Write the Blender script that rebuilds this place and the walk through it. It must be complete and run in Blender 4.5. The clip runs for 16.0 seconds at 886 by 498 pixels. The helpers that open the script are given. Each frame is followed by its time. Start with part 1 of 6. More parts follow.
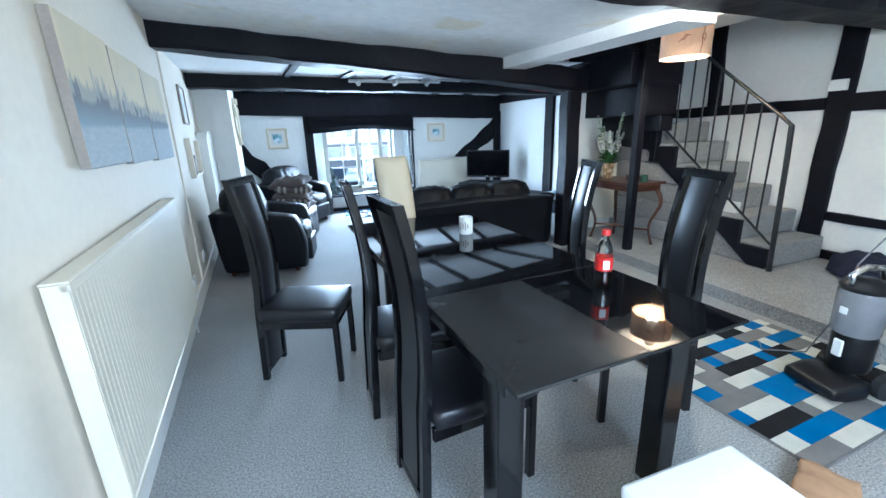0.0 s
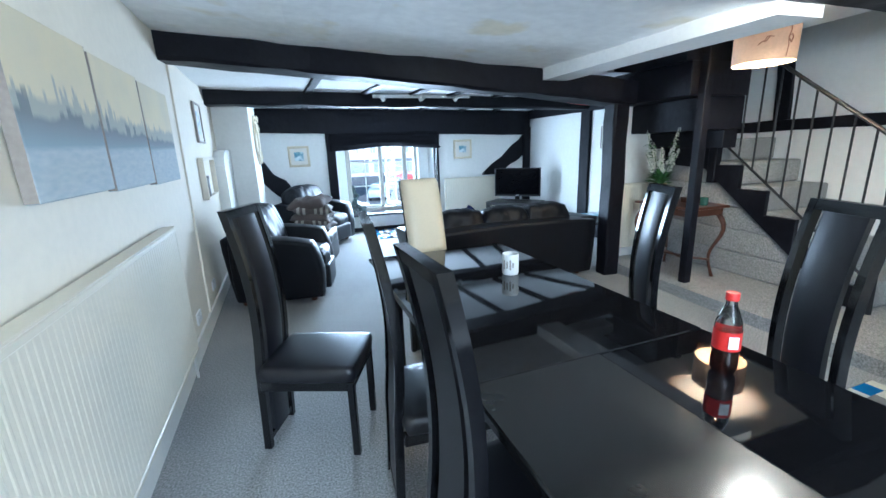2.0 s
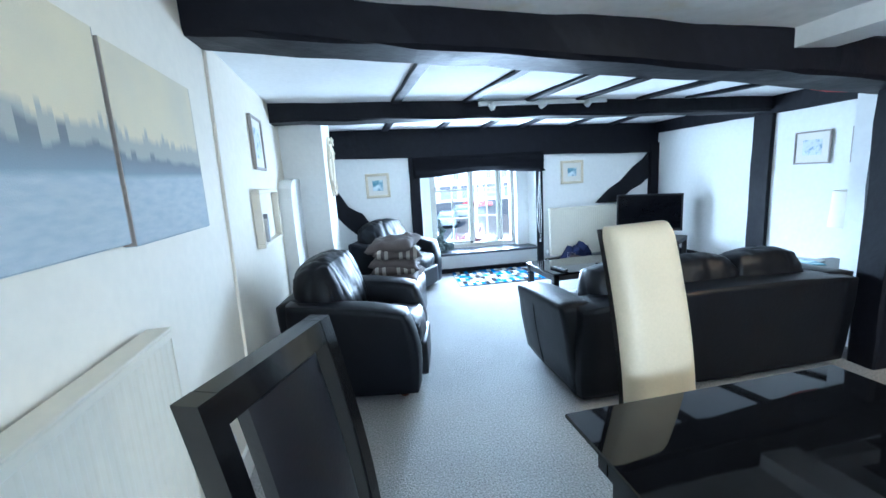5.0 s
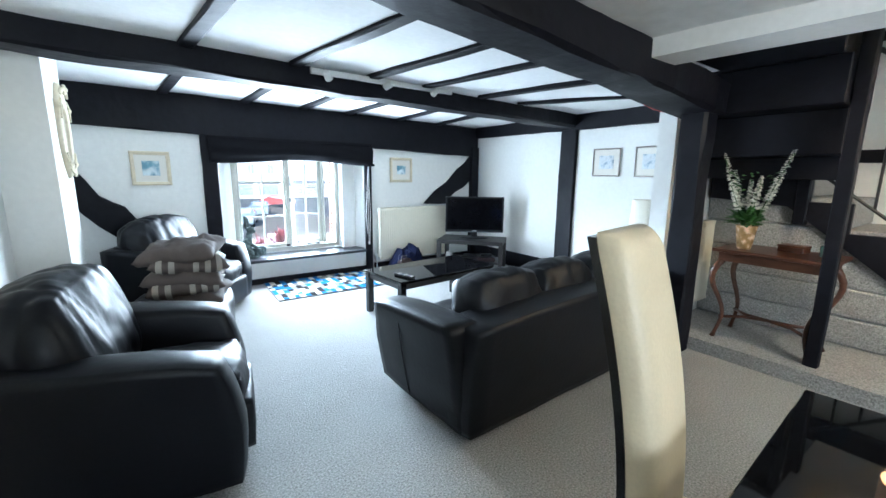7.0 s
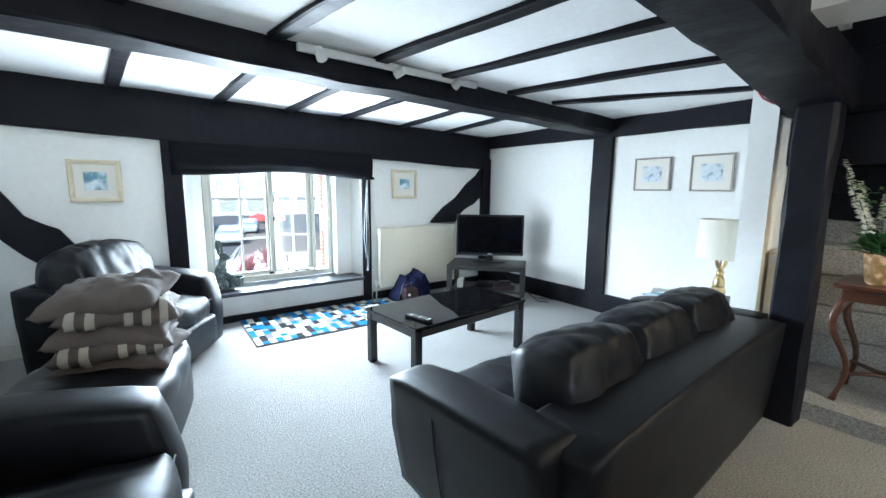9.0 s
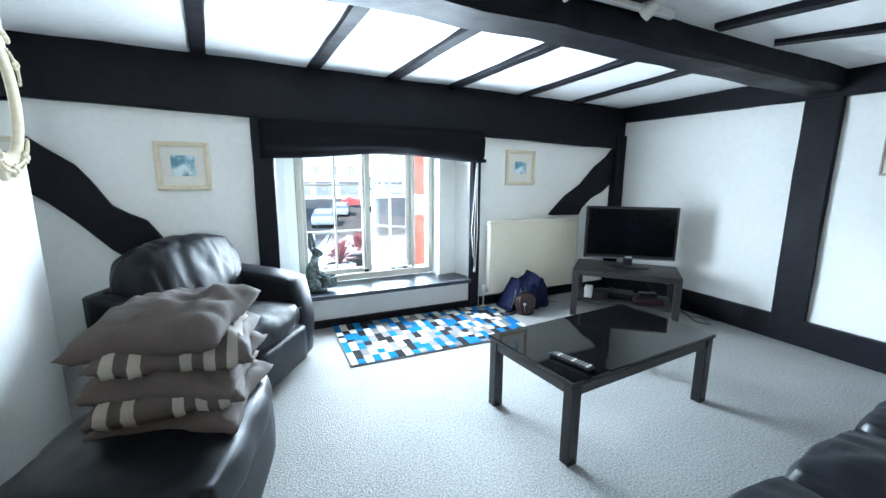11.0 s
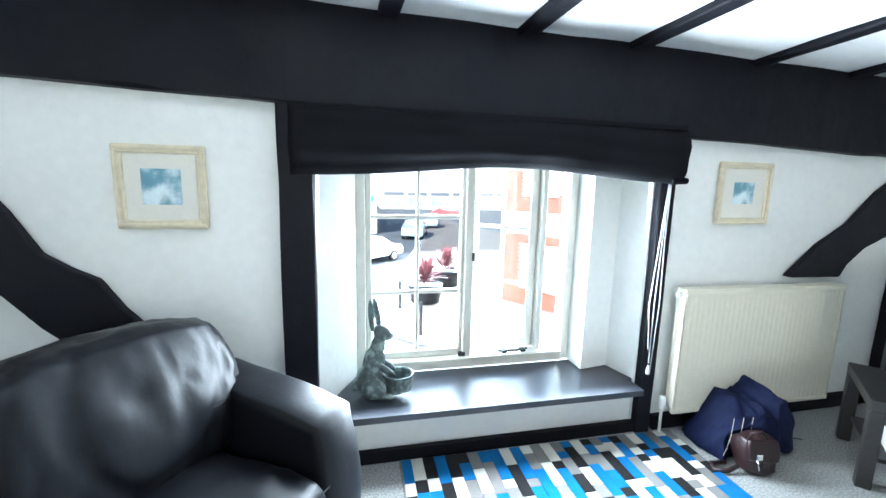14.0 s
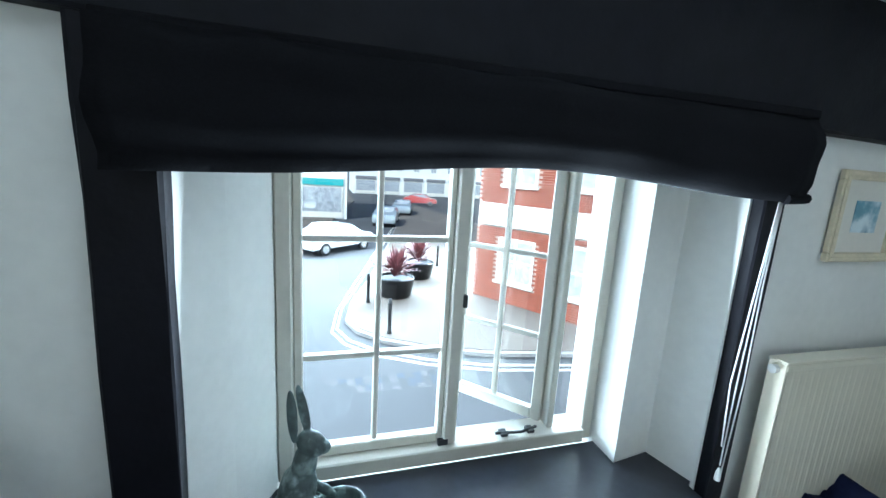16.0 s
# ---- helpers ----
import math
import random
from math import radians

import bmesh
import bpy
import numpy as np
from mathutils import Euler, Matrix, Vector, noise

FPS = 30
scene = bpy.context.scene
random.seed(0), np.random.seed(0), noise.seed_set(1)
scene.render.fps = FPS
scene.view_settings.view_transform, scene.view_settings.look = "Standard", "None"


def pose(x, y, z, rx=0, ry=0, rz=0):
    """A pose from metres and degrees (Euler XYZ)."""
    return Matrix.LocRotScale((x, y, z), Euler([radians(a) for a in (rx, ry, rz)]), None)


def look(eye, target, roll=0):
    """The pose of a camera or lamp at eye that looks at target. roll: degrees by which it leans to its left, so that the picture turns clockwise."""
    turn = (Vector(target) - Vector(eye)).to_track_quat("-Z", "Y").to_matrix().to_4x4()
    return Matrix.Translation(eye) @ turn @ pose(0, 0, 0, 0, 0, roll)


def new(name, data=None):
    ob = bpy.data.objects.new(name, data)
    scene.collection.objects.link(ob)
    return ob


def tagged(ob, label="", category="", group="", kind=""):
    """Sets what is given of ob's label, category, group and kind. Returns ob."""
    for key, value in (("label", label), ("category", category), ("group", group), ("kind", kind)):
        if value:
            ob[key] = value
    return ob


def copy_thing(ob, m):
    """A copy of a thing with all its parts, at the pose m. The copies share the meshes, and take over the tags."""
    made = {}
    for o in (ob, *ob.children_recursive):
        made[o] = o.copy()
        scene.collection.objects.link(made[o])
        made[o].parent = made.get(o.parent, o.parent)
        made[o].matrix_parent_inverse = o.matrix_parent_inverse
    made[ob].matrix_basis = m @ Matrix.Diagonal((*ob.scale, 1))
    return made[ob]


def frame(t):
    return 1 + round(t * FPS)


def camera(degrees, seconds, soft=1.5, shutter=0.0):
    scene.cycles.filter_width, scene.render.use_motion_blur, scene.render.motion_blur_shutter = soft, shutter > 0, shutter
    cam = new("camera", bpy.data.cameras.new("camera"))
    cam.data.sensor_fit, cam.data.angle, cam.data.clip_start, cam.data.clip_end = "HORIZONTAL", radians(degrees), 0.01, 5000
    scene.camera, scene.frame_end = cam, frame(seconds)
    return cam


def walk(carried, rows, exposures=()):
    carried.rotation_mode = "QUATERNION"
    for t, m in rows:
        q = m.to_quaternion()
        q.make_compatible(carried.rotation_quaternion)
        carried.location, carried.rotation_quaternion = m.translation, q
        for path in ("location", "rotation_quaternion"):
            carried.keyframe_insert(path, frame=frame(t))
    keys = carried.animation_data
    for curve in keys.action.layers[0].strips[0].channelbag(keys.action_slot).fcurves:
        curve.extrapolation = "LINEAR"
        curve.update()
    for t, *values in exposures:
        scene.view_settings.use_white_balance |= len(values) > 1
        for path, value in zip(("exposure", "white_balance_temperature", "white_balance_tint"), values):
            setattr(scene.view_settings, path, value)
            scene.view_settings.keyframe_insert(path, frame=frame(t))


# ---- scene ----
cam = camera(95.3, 16.0)
PATH = [
    (0, (0.676, 0.729, 1.342), (1.318, 2.540, 0.785), -1.9),
    (0.5, (0.653, 0.787, 1.343), (1.252, 2.620, 0.813), -0.8),
    (1, (0.638, 0.910, 1.374), (1.314, 2.734, 0.910), 0.2),
    (1.5, (0.643, 0.998, 1.376), (1.375, 2.801, 0.912), -0.5),
    (2, (0.737, 1.166, 1.363), (1.290, 3.027, 0.881), -2.1),
    (2.5, (0.802, 1.330, 1.351), (1.061, 3.246, 0.837), -3.3),
    (3, (0.765, 1.544, 1.327), (0.983, 3.458, 0.787), -1.5),
    (3.5, (0.695, 1.785, 1.370), (0.902, 3.715, 0.887), -2.2),
    (6, (0.538, 3.058, 1.315), (0.868, 5.004, 0.988), -4.4),
    (6.5, (0.532, 3.214, 1.275), (1.159, 5.073, 0.888), -1.3),
    (7, (0.486, 3.296, 1.293), (1.616, 4.892, 0.931), 0.6),
    (7.5, (0.479, 3.422, 1.265), (1.664, 4.997, 0.923), 2.1),
    (8, (0.565, 3.617, 1.263), (1.768, 5.184, 0.957), 0.8),
    (10.5, (0.863, 4.738, 1.287), (1.883, 6.431, 0.977), 0.8),
    (11, (0.898, 4.937, 1.275), (1.730, 6.719, 0.912), 0.4),
    (11.5, (1.026, 5.199, 1.276), (1.551, 7.107, 0.981), -1.6),
    (12, (1.066, 5.487, 1.296), (1.627, 7.370, 0.919), 0.1),
    (12.5, (1.135, 5.691, 1.299), (1.791, 7.554, 0.984), -1.6),
    (13, (1.216, 5.964, 1.311), (1.626, 7.901, 1.029), -2.1),
    (13.5, (1.250, 6.189, 1.306), (1.518, 8.130, 0.909), -0.9),
    (14, (1.210, 6.457, 1.355), (1.642, 8.384, 1.040), 1.3),
    (14.5, (1.254, 6.654, 1.346), (1.739, 8.542, 0.903), -0.3),
    (15, (1.269, 6.955, 1.356), (1.519, 8.888, 0.909), -2.5),
    (15.5, (1.333, 7.067, 1.362), (1.536, 9.015, 0.959), -0.6),
    (16, (1.371, 7.279, 1.416), (1.937, 9.160, 1.040), 3.5),
]
walk(cam, [(t, look(eye, aim, roll)) for t, eye, aim, roll in PATH],
     exposures=[(0, 1.27, 4650, 2), (1.5, 1.27, 4700, 2), (3.5, 1.55, 4580, 2), (6.5, 1.48, 4980, 2), (8, 1.48, 5480, 3), (10.5, 1.25, 5320, 2), (12, 1.36, 5330, 2), (13, 1.62, 5450, 2), (14.5, 1.66, 5450, 2), (15, 1.4, 5300, 0), (16, 0.42, 5250, -2)])

# ---- world, sun and large lights ----
world = bpy.data.worlds.new("sky")
scene.world = world
world.use_nodes = True
wn = world.node_tree
sky = wn.nodes.new("ShaderNodeTexSky")
sky.sky_type, sky.sun_disc = "NISHITA", False
sky.sun_elevation, sky.sun_rotation = radians(42), radians(228.7)
wn.links.new(sky.outputs[0], wn.nodes["Background"].inputs[0])
wn.nodes["Background"].inputs[1].default_value = 0.15

sun = new("sun", bpy.data.lights.new("sun", "SUN"))
sun.data.energy, sun.data.angle, sun.data.color = 4.5, radians(0.6), (1.0, 0.95, 0.88)
sun.matrix_world = look((-7.51, 3.40, 9.0), (0, 10, 0))


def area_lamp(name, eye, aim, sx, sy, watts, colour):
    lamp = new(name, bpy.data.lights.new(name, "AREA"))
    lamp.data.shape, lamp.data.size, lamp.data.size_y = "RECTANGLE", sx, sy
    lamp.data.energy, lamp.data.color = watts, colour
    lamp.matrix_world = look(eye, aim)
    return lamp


# area lamps added over the street and in its window, standing in for skylight
area_lamp("sky_fill_lamp", (2.5, 30.0, 6.2), (2.2, 8.6, 1.0), 55.0, 6.0, 55000, (0.88, 0.95, 1.0))
area_lamp("window_opening_light", (1.88, 8.285, 0.865), (1.88, 6.2, 1.02), 1.52, 0.98, 58, (0.97, 0.99, 1.0))
# unseen fill added behind the dining area to brighten its wall and floor
area_lamp("rear_fill_lamp", (1.2, -0.52, 1.40), (1.5, 0.7, 0.0), 1.3, 1.0, 44, (0.98, 0.96, 0.94))


def point_lamp(name, at, watts, colour, radius):
    lamp = new(name, bpy.data.lights.new(name, "POINT"))
    lamp.data.energy, lamp.data.color, lamp.data.shadow_soft_size = watts, colour, radius
    lamp.location = at
    return lamp


point_lamp("pendant_bulb", (3.66, 3.33, 1.91), 15, (1.0, 0.72, 0.42), 0.04)
point_lamp("bar_spot_bulb", (2.62, 2.30, 1.93), 18, (1.0, 0.80, 0.55), 0.03)

# ---- materials ----
def material(name, colour, rough=0.6, metal=0.0, vary=0.08, grain=60.0, coarse=4.0, bump=0.15, bump_scale=None,
             coat=0.0, stretch=(1, 1, 1), rough_vary=0.0, objects=0.0, wide_share=1.0, second=None, second_at=0.55, second_scale=6.0, spec=None, sheen=0.0):
    """A surface with variation at two scales and a fine relief. second: a stain colour that shows in patches."""
    m = bpy.data.materials.new(name)
    m.use_nodes = True
    nt = m.node_tree
    b = nt.nodes["Principled BSDF"]
    co = nt.nodes.new("ShaderNodeTexCoord")
    mp = nt.nodes.new("ShaderNodeMapping")
    mp.inputs["Scale"].default_value = stretch
    nt.links.new(co.outputs["Object"], mp.inputs[0])
    def tex(scale, detail=4.0):
        n = nt.nodes.new("ShaderNodeTexNoise")
        n.inputs["Scale"].default_value, n.inputs["Detail"].default_value = scale, detail
        nt.links.new(mp.outputs[0], n.inputs["Vector"])
        return n
    fine, wide = tex(grain, 3.0), tex(coarse, 5.0)
    mix = nt.nodes.new("ShaderNodeMath")
    mix.operation = "ADD"
    share = nt.nodes.new("ShaderNodeMath")
    share.operation, share.inputs[1].default_value, share.inputs[2].default_value = "MULTIPLY_ADD", wide_share, 0.5 * (1 - wide_share)
    nt.links.new(wide.outputs["Fac"], share.inputs[0])
    nt.links.new(fine.outputs["Fac"], mix.inputs[0])
    nt.links.new(share.outputs[0], mix.inputs[1])
    last = mix
    if objects:
        info = nt.nodes.new("ShaderNodeObjectInfo")
        am = nt.nodes.new("ShaderNodeMath")
        am.operation, am.inputs[1].default_value = "MULTIPLY_ADD", objects
        nt.links.new(info.outputs["Random"], am.inputs[0])
        nt.links.new(mix.outputs[0], am.inputs[2])
        last = am
    ramp = nt.nodes.new("ShaderNodeMapRange")
    ramp.inputs[1].default_value, ramp.inputs[2].default_value = 0.65, 1.35 + objects
    ramp.inputs[3].default_value, ramp.inputs[4].default_value = 1 - vary, 1 + vary
    nt.links.new(last.outputs[0], ramp.inputs[0])
    base = nt.nodes.new("ShaderNodeMix")
    base.data_type = "RGBA"
    base.inputs[6].default_value = (*colour, 1)
    base.inputs[7].default_value = (*(second or colour), 1)
    base.inputs[0].default_value = 0.0
    if second:
        st = tex(second_scale, 6.0)
        sr = nt.nodes.new("ShaderNodeMapRange")
        sr.inputs[1].default_value, sr.inputs[2].default_value = second_at, second_at + 0.12
        nt.links.new(st.outputs["Fac"], sr.inputs[0])
        nt.links.new(sr.outputs[0], base.inputs[0])
    mul = nt.nodes.new("ShaderNodeVectorMath")
    mul.operation = "SCALE"
    nt.links.new(base.outputs[2], mul.inputs[0])
    nt.links.new(ramp.outputs[0], mul.inputs["Scale"])
    nt.links.new(mul.outputs[0], b.inputs["Base Color"])
    b.inputs["Roughness"].default_value, b.inputs["Metallic"].default_value = rough, metal
    if spec is not None:
        b.inputs["Specular IOR Level"].default_value = spec
    if sheen:
        b.inputs["Sheen Weight"].default_value = sheen
    if coat:
        b.inputs["Coat Weight"].default_value, b.inputs["Coat Roughness"].default_value = coat, 0.05
    if rough_vary:
        rr = nt.nodes.new("ShaderNodeMapRange")
        rr.inputs[1].default_value, rr.inputs[2].default_value = 0.3, 0.7
        rr.inputs[3].default_value, rr.inputs[4].default_value = max(0.02, rough - rough_vary), rough + rough_vary
        nt.links.new(wide.outputs["Fac"], rr.inputs[0])
        nt.links.new(rr.outputs[0], b.inputs["Roughness"])
    if bump:
        bm_ = nt.nodes.new("ShaderNodeBump")
        bm_.inputs["Strength"].default_value, bm_.inputs["Distance"].default_value = bump, 0.01
        src = tex(bump_scale, 4.0) if bump_scale else fine
        nt.links.new(src.outputs["Fac"], bm_.inputs["Height"])
        nt.links.new(bm_.outputs[0], b.inputs["Normal"])
    return m


def glass_material(name, colour=(1, 1, 1), rough=0.0):
    m = bpy.data.materials.new(name)
    m.use_nodes = True
    b = m.node_tree.nodes["Principled BSDF"]
    b.inputs["Base Color"].default_value = (*colour, 1)
    b.inputs["Transmission Weight"].default_value = 1.0
    b.inputs["Roughness"].default_value = rough
    b.inputs["IOR"].default_value = 1.45
    return m


def glow_material(name, colour, strength):
    m = bpy.data.materials.new(name)
    m.use_nodes = True
    b = m.node_tree.nodes["Principled BSDF"]
    b.inputs["Base Color"].default_value = (*colour, 1)
    b.inputs["Emission Color"].default_value = (*colour, 1)
    b.inputs["Emission Strength"].default_value = strength
    return m


PLASTER = material("white_wall_plaster", (0.82, 0.82, 0.79), 0.75, vary=0.04, grain=25, coarse=1.6, bump=0.35, bump_scale=9)
CREAM = material("cream_wall_plaster", (0.80, 0.74, 0.62), 0.7, vary=0.04, grain=25, coarse=1.4, bump=0.3, bump_scale=7)
CEILING = material("ceiling_plaster", (0.85, 0.85, 0.84), 0.8, vary=0.05, grain=30, coarse=1.8, bump=0.5, bump_scale=5)
CEILING_OLD = material("stained_ceiling_plaster", (0.84, 0.84, 0.83), 0.8, vary=0.09, grain=14, coarse=1.8, bump=0.7, bump_scale=4, second=(0.74, 0.69, 0.56), second_at=0.58, second_scale=2.6)
TIMBER = material("black_painted_timber", (0.0055, 0.0055, 0.009), 0.55, vary=0.35, grain=18, coarse=3, bump=0.6, bump_scale=10, rough_vary=0.10, spec=0.18)
CARPET = material("grey_carpet", (0.30, 0.296, 0.287), 0.95, vary=0.75, grain=115, coarse=2.5, wide_share=0.14, bump=0.7, bump_scale=120, sheen=0.1, spec=0.1)
SKIRT_WHITE = material("white_gloss_paint", (0.76, 0.75, 0.70), 0.35, vary=0.05, grain=40, coarse=4, bump=0.1)
TRIM_WHITE = material("window_frame_paint", (0.66, 0.635, 0.56), 0.4, vary=0.05, grain=30, coarse=5, bump=0.12)
SILL = material("dark_sill_paint", (0.024, 0.026, 0.034), 0.30, vary=0.25, grain=30, coarse=5, bump=0)
LEATHER = material("black_leather", (0.0055, 0.006, 0.0085), 0.42, spec=0.22, vary=0.2, grain=120, coarse=6, bump=0.08, bump_scale=40)
GLOSS_BLACK = material("black_gloss_lacquer", (0.006, 0.006, 0.007), 0.12, vary=0.2, grain=40, coarse=4, bump=0.02)
BLACK_GLASS = material("black_table_glass", (0.006, 0.006, 0.007), 0.03, vary=0.2, grain=20, coarse=3, bump=0.0, rough_vary=0.02)
SMOKED = material("smoked_frosted_glass", (0.010, 0.010, 0.010), 0.20, vary=0.3, grain=30, coarse=4, bump=0.02, rough_vary=0.1)
CHAIR_SEAT = material("black_leatherette", (0.008, 0.008, 0.011), 0.36, vary=0.15, grain=150, coarse=8, bump=0.04, bump_scale=140)
CREAM_SEAT = material("cream_leatherette", (0.66, 0.57, 0.40), 0.42, vary=0.05, grain=120, coarse=5, bump=0.12, bump_scale=90)
RADIATOR = material("radiator_enamel", (0.76, 0.71, 0.58), 0.32, vary=0.04, grain=30, coarse=3, bump=0.05)
DARK_WOOD = material("dark_mahogany", (0.075, 0.028, 0.014), 0.3, vary=0.4, grain=14, coarse=3, bump=0.1, stretch=(1, 6, 6))
BLACK_WOOD = material("black_brown_laminate", (0.020, 0.018, 0.018), 0.4, vary=0.25, grain=40, coarse=6, bump=0.08)
PLASTIC = material("black_plastic", (0.008, 0.008, 0.009), 0.33, spec=0.3, vary=0.15, grain=60, bump=0.03)
SCREEN = material("television_screen", (0.003, 0.003, 0.004), 0.12, vary=0.1, bump=0, spec=0.12)
GREY_PLASTIC = material("grey_plastic", (0.16, 0.16, 0.17), 0.35, vary=0.1, bump=0.03)
WHITE_PLASTIC = material("white_plastic", (0.78, 0.78, 0.76), 0.35, vary=0.03, bump=0.02)
CHROME = material("worn_chrome", (0.7, 0.7, 0.7), 0.2, metal=1.0, vary=0.1, bump=0.03)
BRASS = material("old_brass", (0.55, 0.42, 0.22), 0.35, metal=1.0, vary=0.2, bump=0.1)
IRON = material("black_iron", (0.013, 0.013, 0.014), 0.4, vary=0.3, grain=60, bump=0.2)
RUG_BLUE = material("rug_blue_pile", (0.020, 0.135, 0.34), 0.95, vary=0.25, grain=220, coarse=9, bump=0.9, bump_scale=200, objects=0.2, spec=0.1)
RUG_CREAM = material("rug_cream_pile", (0.62, 0.60, 0.52), 0.95, vary=0.15, grain=220, coarse=9, bump=0.9, bump_scale=200, objects=0.15, spec=0.1)
RUG_BLACK = material("rug_black_pile", (0.018, 0.017, 0.018), 0.95, vary=0.4, grain=220, coarse=9, bump=0.9, bump_scale=200, spec=0.1)
RUG_GREY = material("rug_grey_pile", (0.20, 0.19, 0.18), 0.95, vary=0.25, grain=220, coarse=9, bump=0.9, bump_scale=200, objects=0.2, spec=0.1)
TAUPE = material("taupe_cotton", (0.100, 0.081, 0.073), 0.9, vary=0.12, grain=160, coarse=8, bump=0.12, bump_scale=170)
PALE_STRIPE = material("pale_stripe_cotton", (0.36, 0.33, 0.29), 0.9, vary=0.12, grain=160, coarse=8, bump=0.12, bump_scale=170)
BLIND = material("black_blind_cloth", (0.006, 0.006, 0.008), 0.85, spec=0.12, vary=0.3, grain=180, coarse=4, bump=0.12, bump_scale=160)
IVORY = material("ivory_picture_frame", (0.70, 0.62, 0.45), 0.45, vary=0.12, grain=40, coarse=8, bump=0.2, bump_scale=60)
MOUNT = material("picture_mount", (0.76, 0.73, 0.66), 0.8, vary=0.03, bump=0.05)
GREY_FRAME = material("grey_wood_frame", (0.34, 0.30, 0.26), 0.5, vary=0.15, bump=0.1)
PRINT_BLUE = material("blue_seaside_print", (0.16, 0.34, 0.44), 0.5, vary=0.3, grain=14, coarse=9, bump=0, second=(0.62, 0.70, 0.72), second_at=0.46, second_scale=9)
PRINT_PALE = material("pale_sketch_print", (0.66, 0.70, 0.72), 0.6, vary=0.2, grain=30, bump=0, second=(0.20, 0.30, 0.38), second_at=0.52, second_scale=16)
BOTTLE = glass_material("clear_bottle", (0.95, 0.97, 0.97))
GLASS = glass_material("window_glass")
RED = material("red_plastic", (0.52, 0.022, 0.018), 0.35, vary=0.1, bump=0.02)
COLA = material("dark_cola", (0.018, 0.006, 0.004), 0.08, vary=0.1, bump=0)
NAVY = material("navy_nylon", (0.006, 0.009, 0.034), 0.7, spec=0.12, vary=0.35, grain=40, coarse=10, bump=0.5, bump_scale=30)
BLUE_CLOTH = material("royal_blue_cloth", (0.020, 0.065, 0.30), 0.7, vary=0.35, grain=80, coarse=10, bump=0.4, bump_scale=60)
OXBLOOD = material("oxblood_leather", (0.020, 0.007, 0.008), 0.4, vary=0.3, grain=50, bump=0.3)
BRONZE = material("verdigris_bronze", (0.085, 0.110, 0.108), 0.55, metal=0.1, vary=0.4, grain=40, coarse=12, bump=0.4, second=(0.21, 0.26, 0.25), second_at=0.50, second_scale=25)
STONEWARE = material("ceramic_white", (0.78, 0.78, 0.75), 0.3, vary=0.05, bump=0.05)
SHADE_CLOTH = material("linen_lampshade", (0.70, 0.66, 0.56), 0.9, vary=0.06, grain=150, bump=0.3, bump_scale=200)
GREEN = material("leaf_green", (0.045, 0.12, 0.025), 0.5, vary=0.4, grain=20, coarse=8, bump=0.1)
PETAL = material("white_petal", (0.80, 0.78, 0.70), 0.7, vary=0.08, grain=60, bump=0.1)
VASE = material("gilt_vase_glaze", (0.34, 0.21, 0.09), 0.25, vary=0.5, grain=20, coarse=12, bump=0.2, second=(0.62, 0.42, 0.28), second_at=0.5, second_scale=22)
PAPER = material("printed_paper", (0.42, 0.42, 0.41), 0.6, vary=0.1, bump=0.02)
ASPHALT = material("asphalt", (0.05, 0.051, 0.054), 0.9, vary=0.25, grain=80, coarse=0.6, bump=0.4)
PAVING = material("paving", (0.11, 0.092, 0.075), 0.85, vary=0.2, grain=30, coarse=0.8, bump=0.3)
KERB = material("granite_kerb", (0.24, 0.235, 0.23), 0.8, vary=0.2, grain=30, bump=0.3)
ROAD_PAINT = material("road_marking", (0.62, 0.60, 0.52), 0.8, vary=0.2, grain=40, bump=0.2)
BRICK = material("red_brick", (0.24, 0.062, 0.032), 0.85, vary=0.3, grain=25, coarse=4, bump=0.4, objects=0.6)
MORTAR = material("mortar", (0.42, 0.36, 0.31), 0.9, vary=0.15, bump=0.3)
RENDER_WHITE = material("white_render", (0.72, 0.72, 0.70), 0.8, vary=0.06, grain=6, coarse=0.5, bump=0.15)
SLATE = material("slate_roof", (0.09, 0.09, 0.10), 0.7, vary=0.25, grain=10, coarse=1, bump=0.3)
FAR_GLASS = material("far_window_glass", (0.33, 0.35, 0.37), 0.08, vary=0.3, grain=2, bump=0)
CAR_WHITE = material("white_car_paint", (0.72, 0.73, 0.74), 0.2, vary=0.02, bump=0, coat=1.0)
CAR_SILVER = material("silver_car_paint", (0.36, 0.40, 0.42), 0.25, metal=0.4, vary=0.02, bump=0, coat=1.0)
CAR_RED = material("red_car_paint", (0.38, 0.030, 0.025), 0.2, vary=0.02, bump=0, coat=1.0)
TYRE = material("tyre_rubber", (0.018, 0.018, 0.018), 0.8, vary=0.2, bump=0.2)
CORDYLINE = material("purple_leaf", (0.16, 0.055, 0.060), 0.5, vary=0.4, grain=20, bump=0.1)
TEAL = material("teal_awning", (0.05, 0.36, 0.36), 0.7, vary=0.1, bump=0.1)
MIRROR = material("mirror_glass", (0.85, 0.86, 0.86), 0.01, metal=1.0, vary=0.0, bump=0)


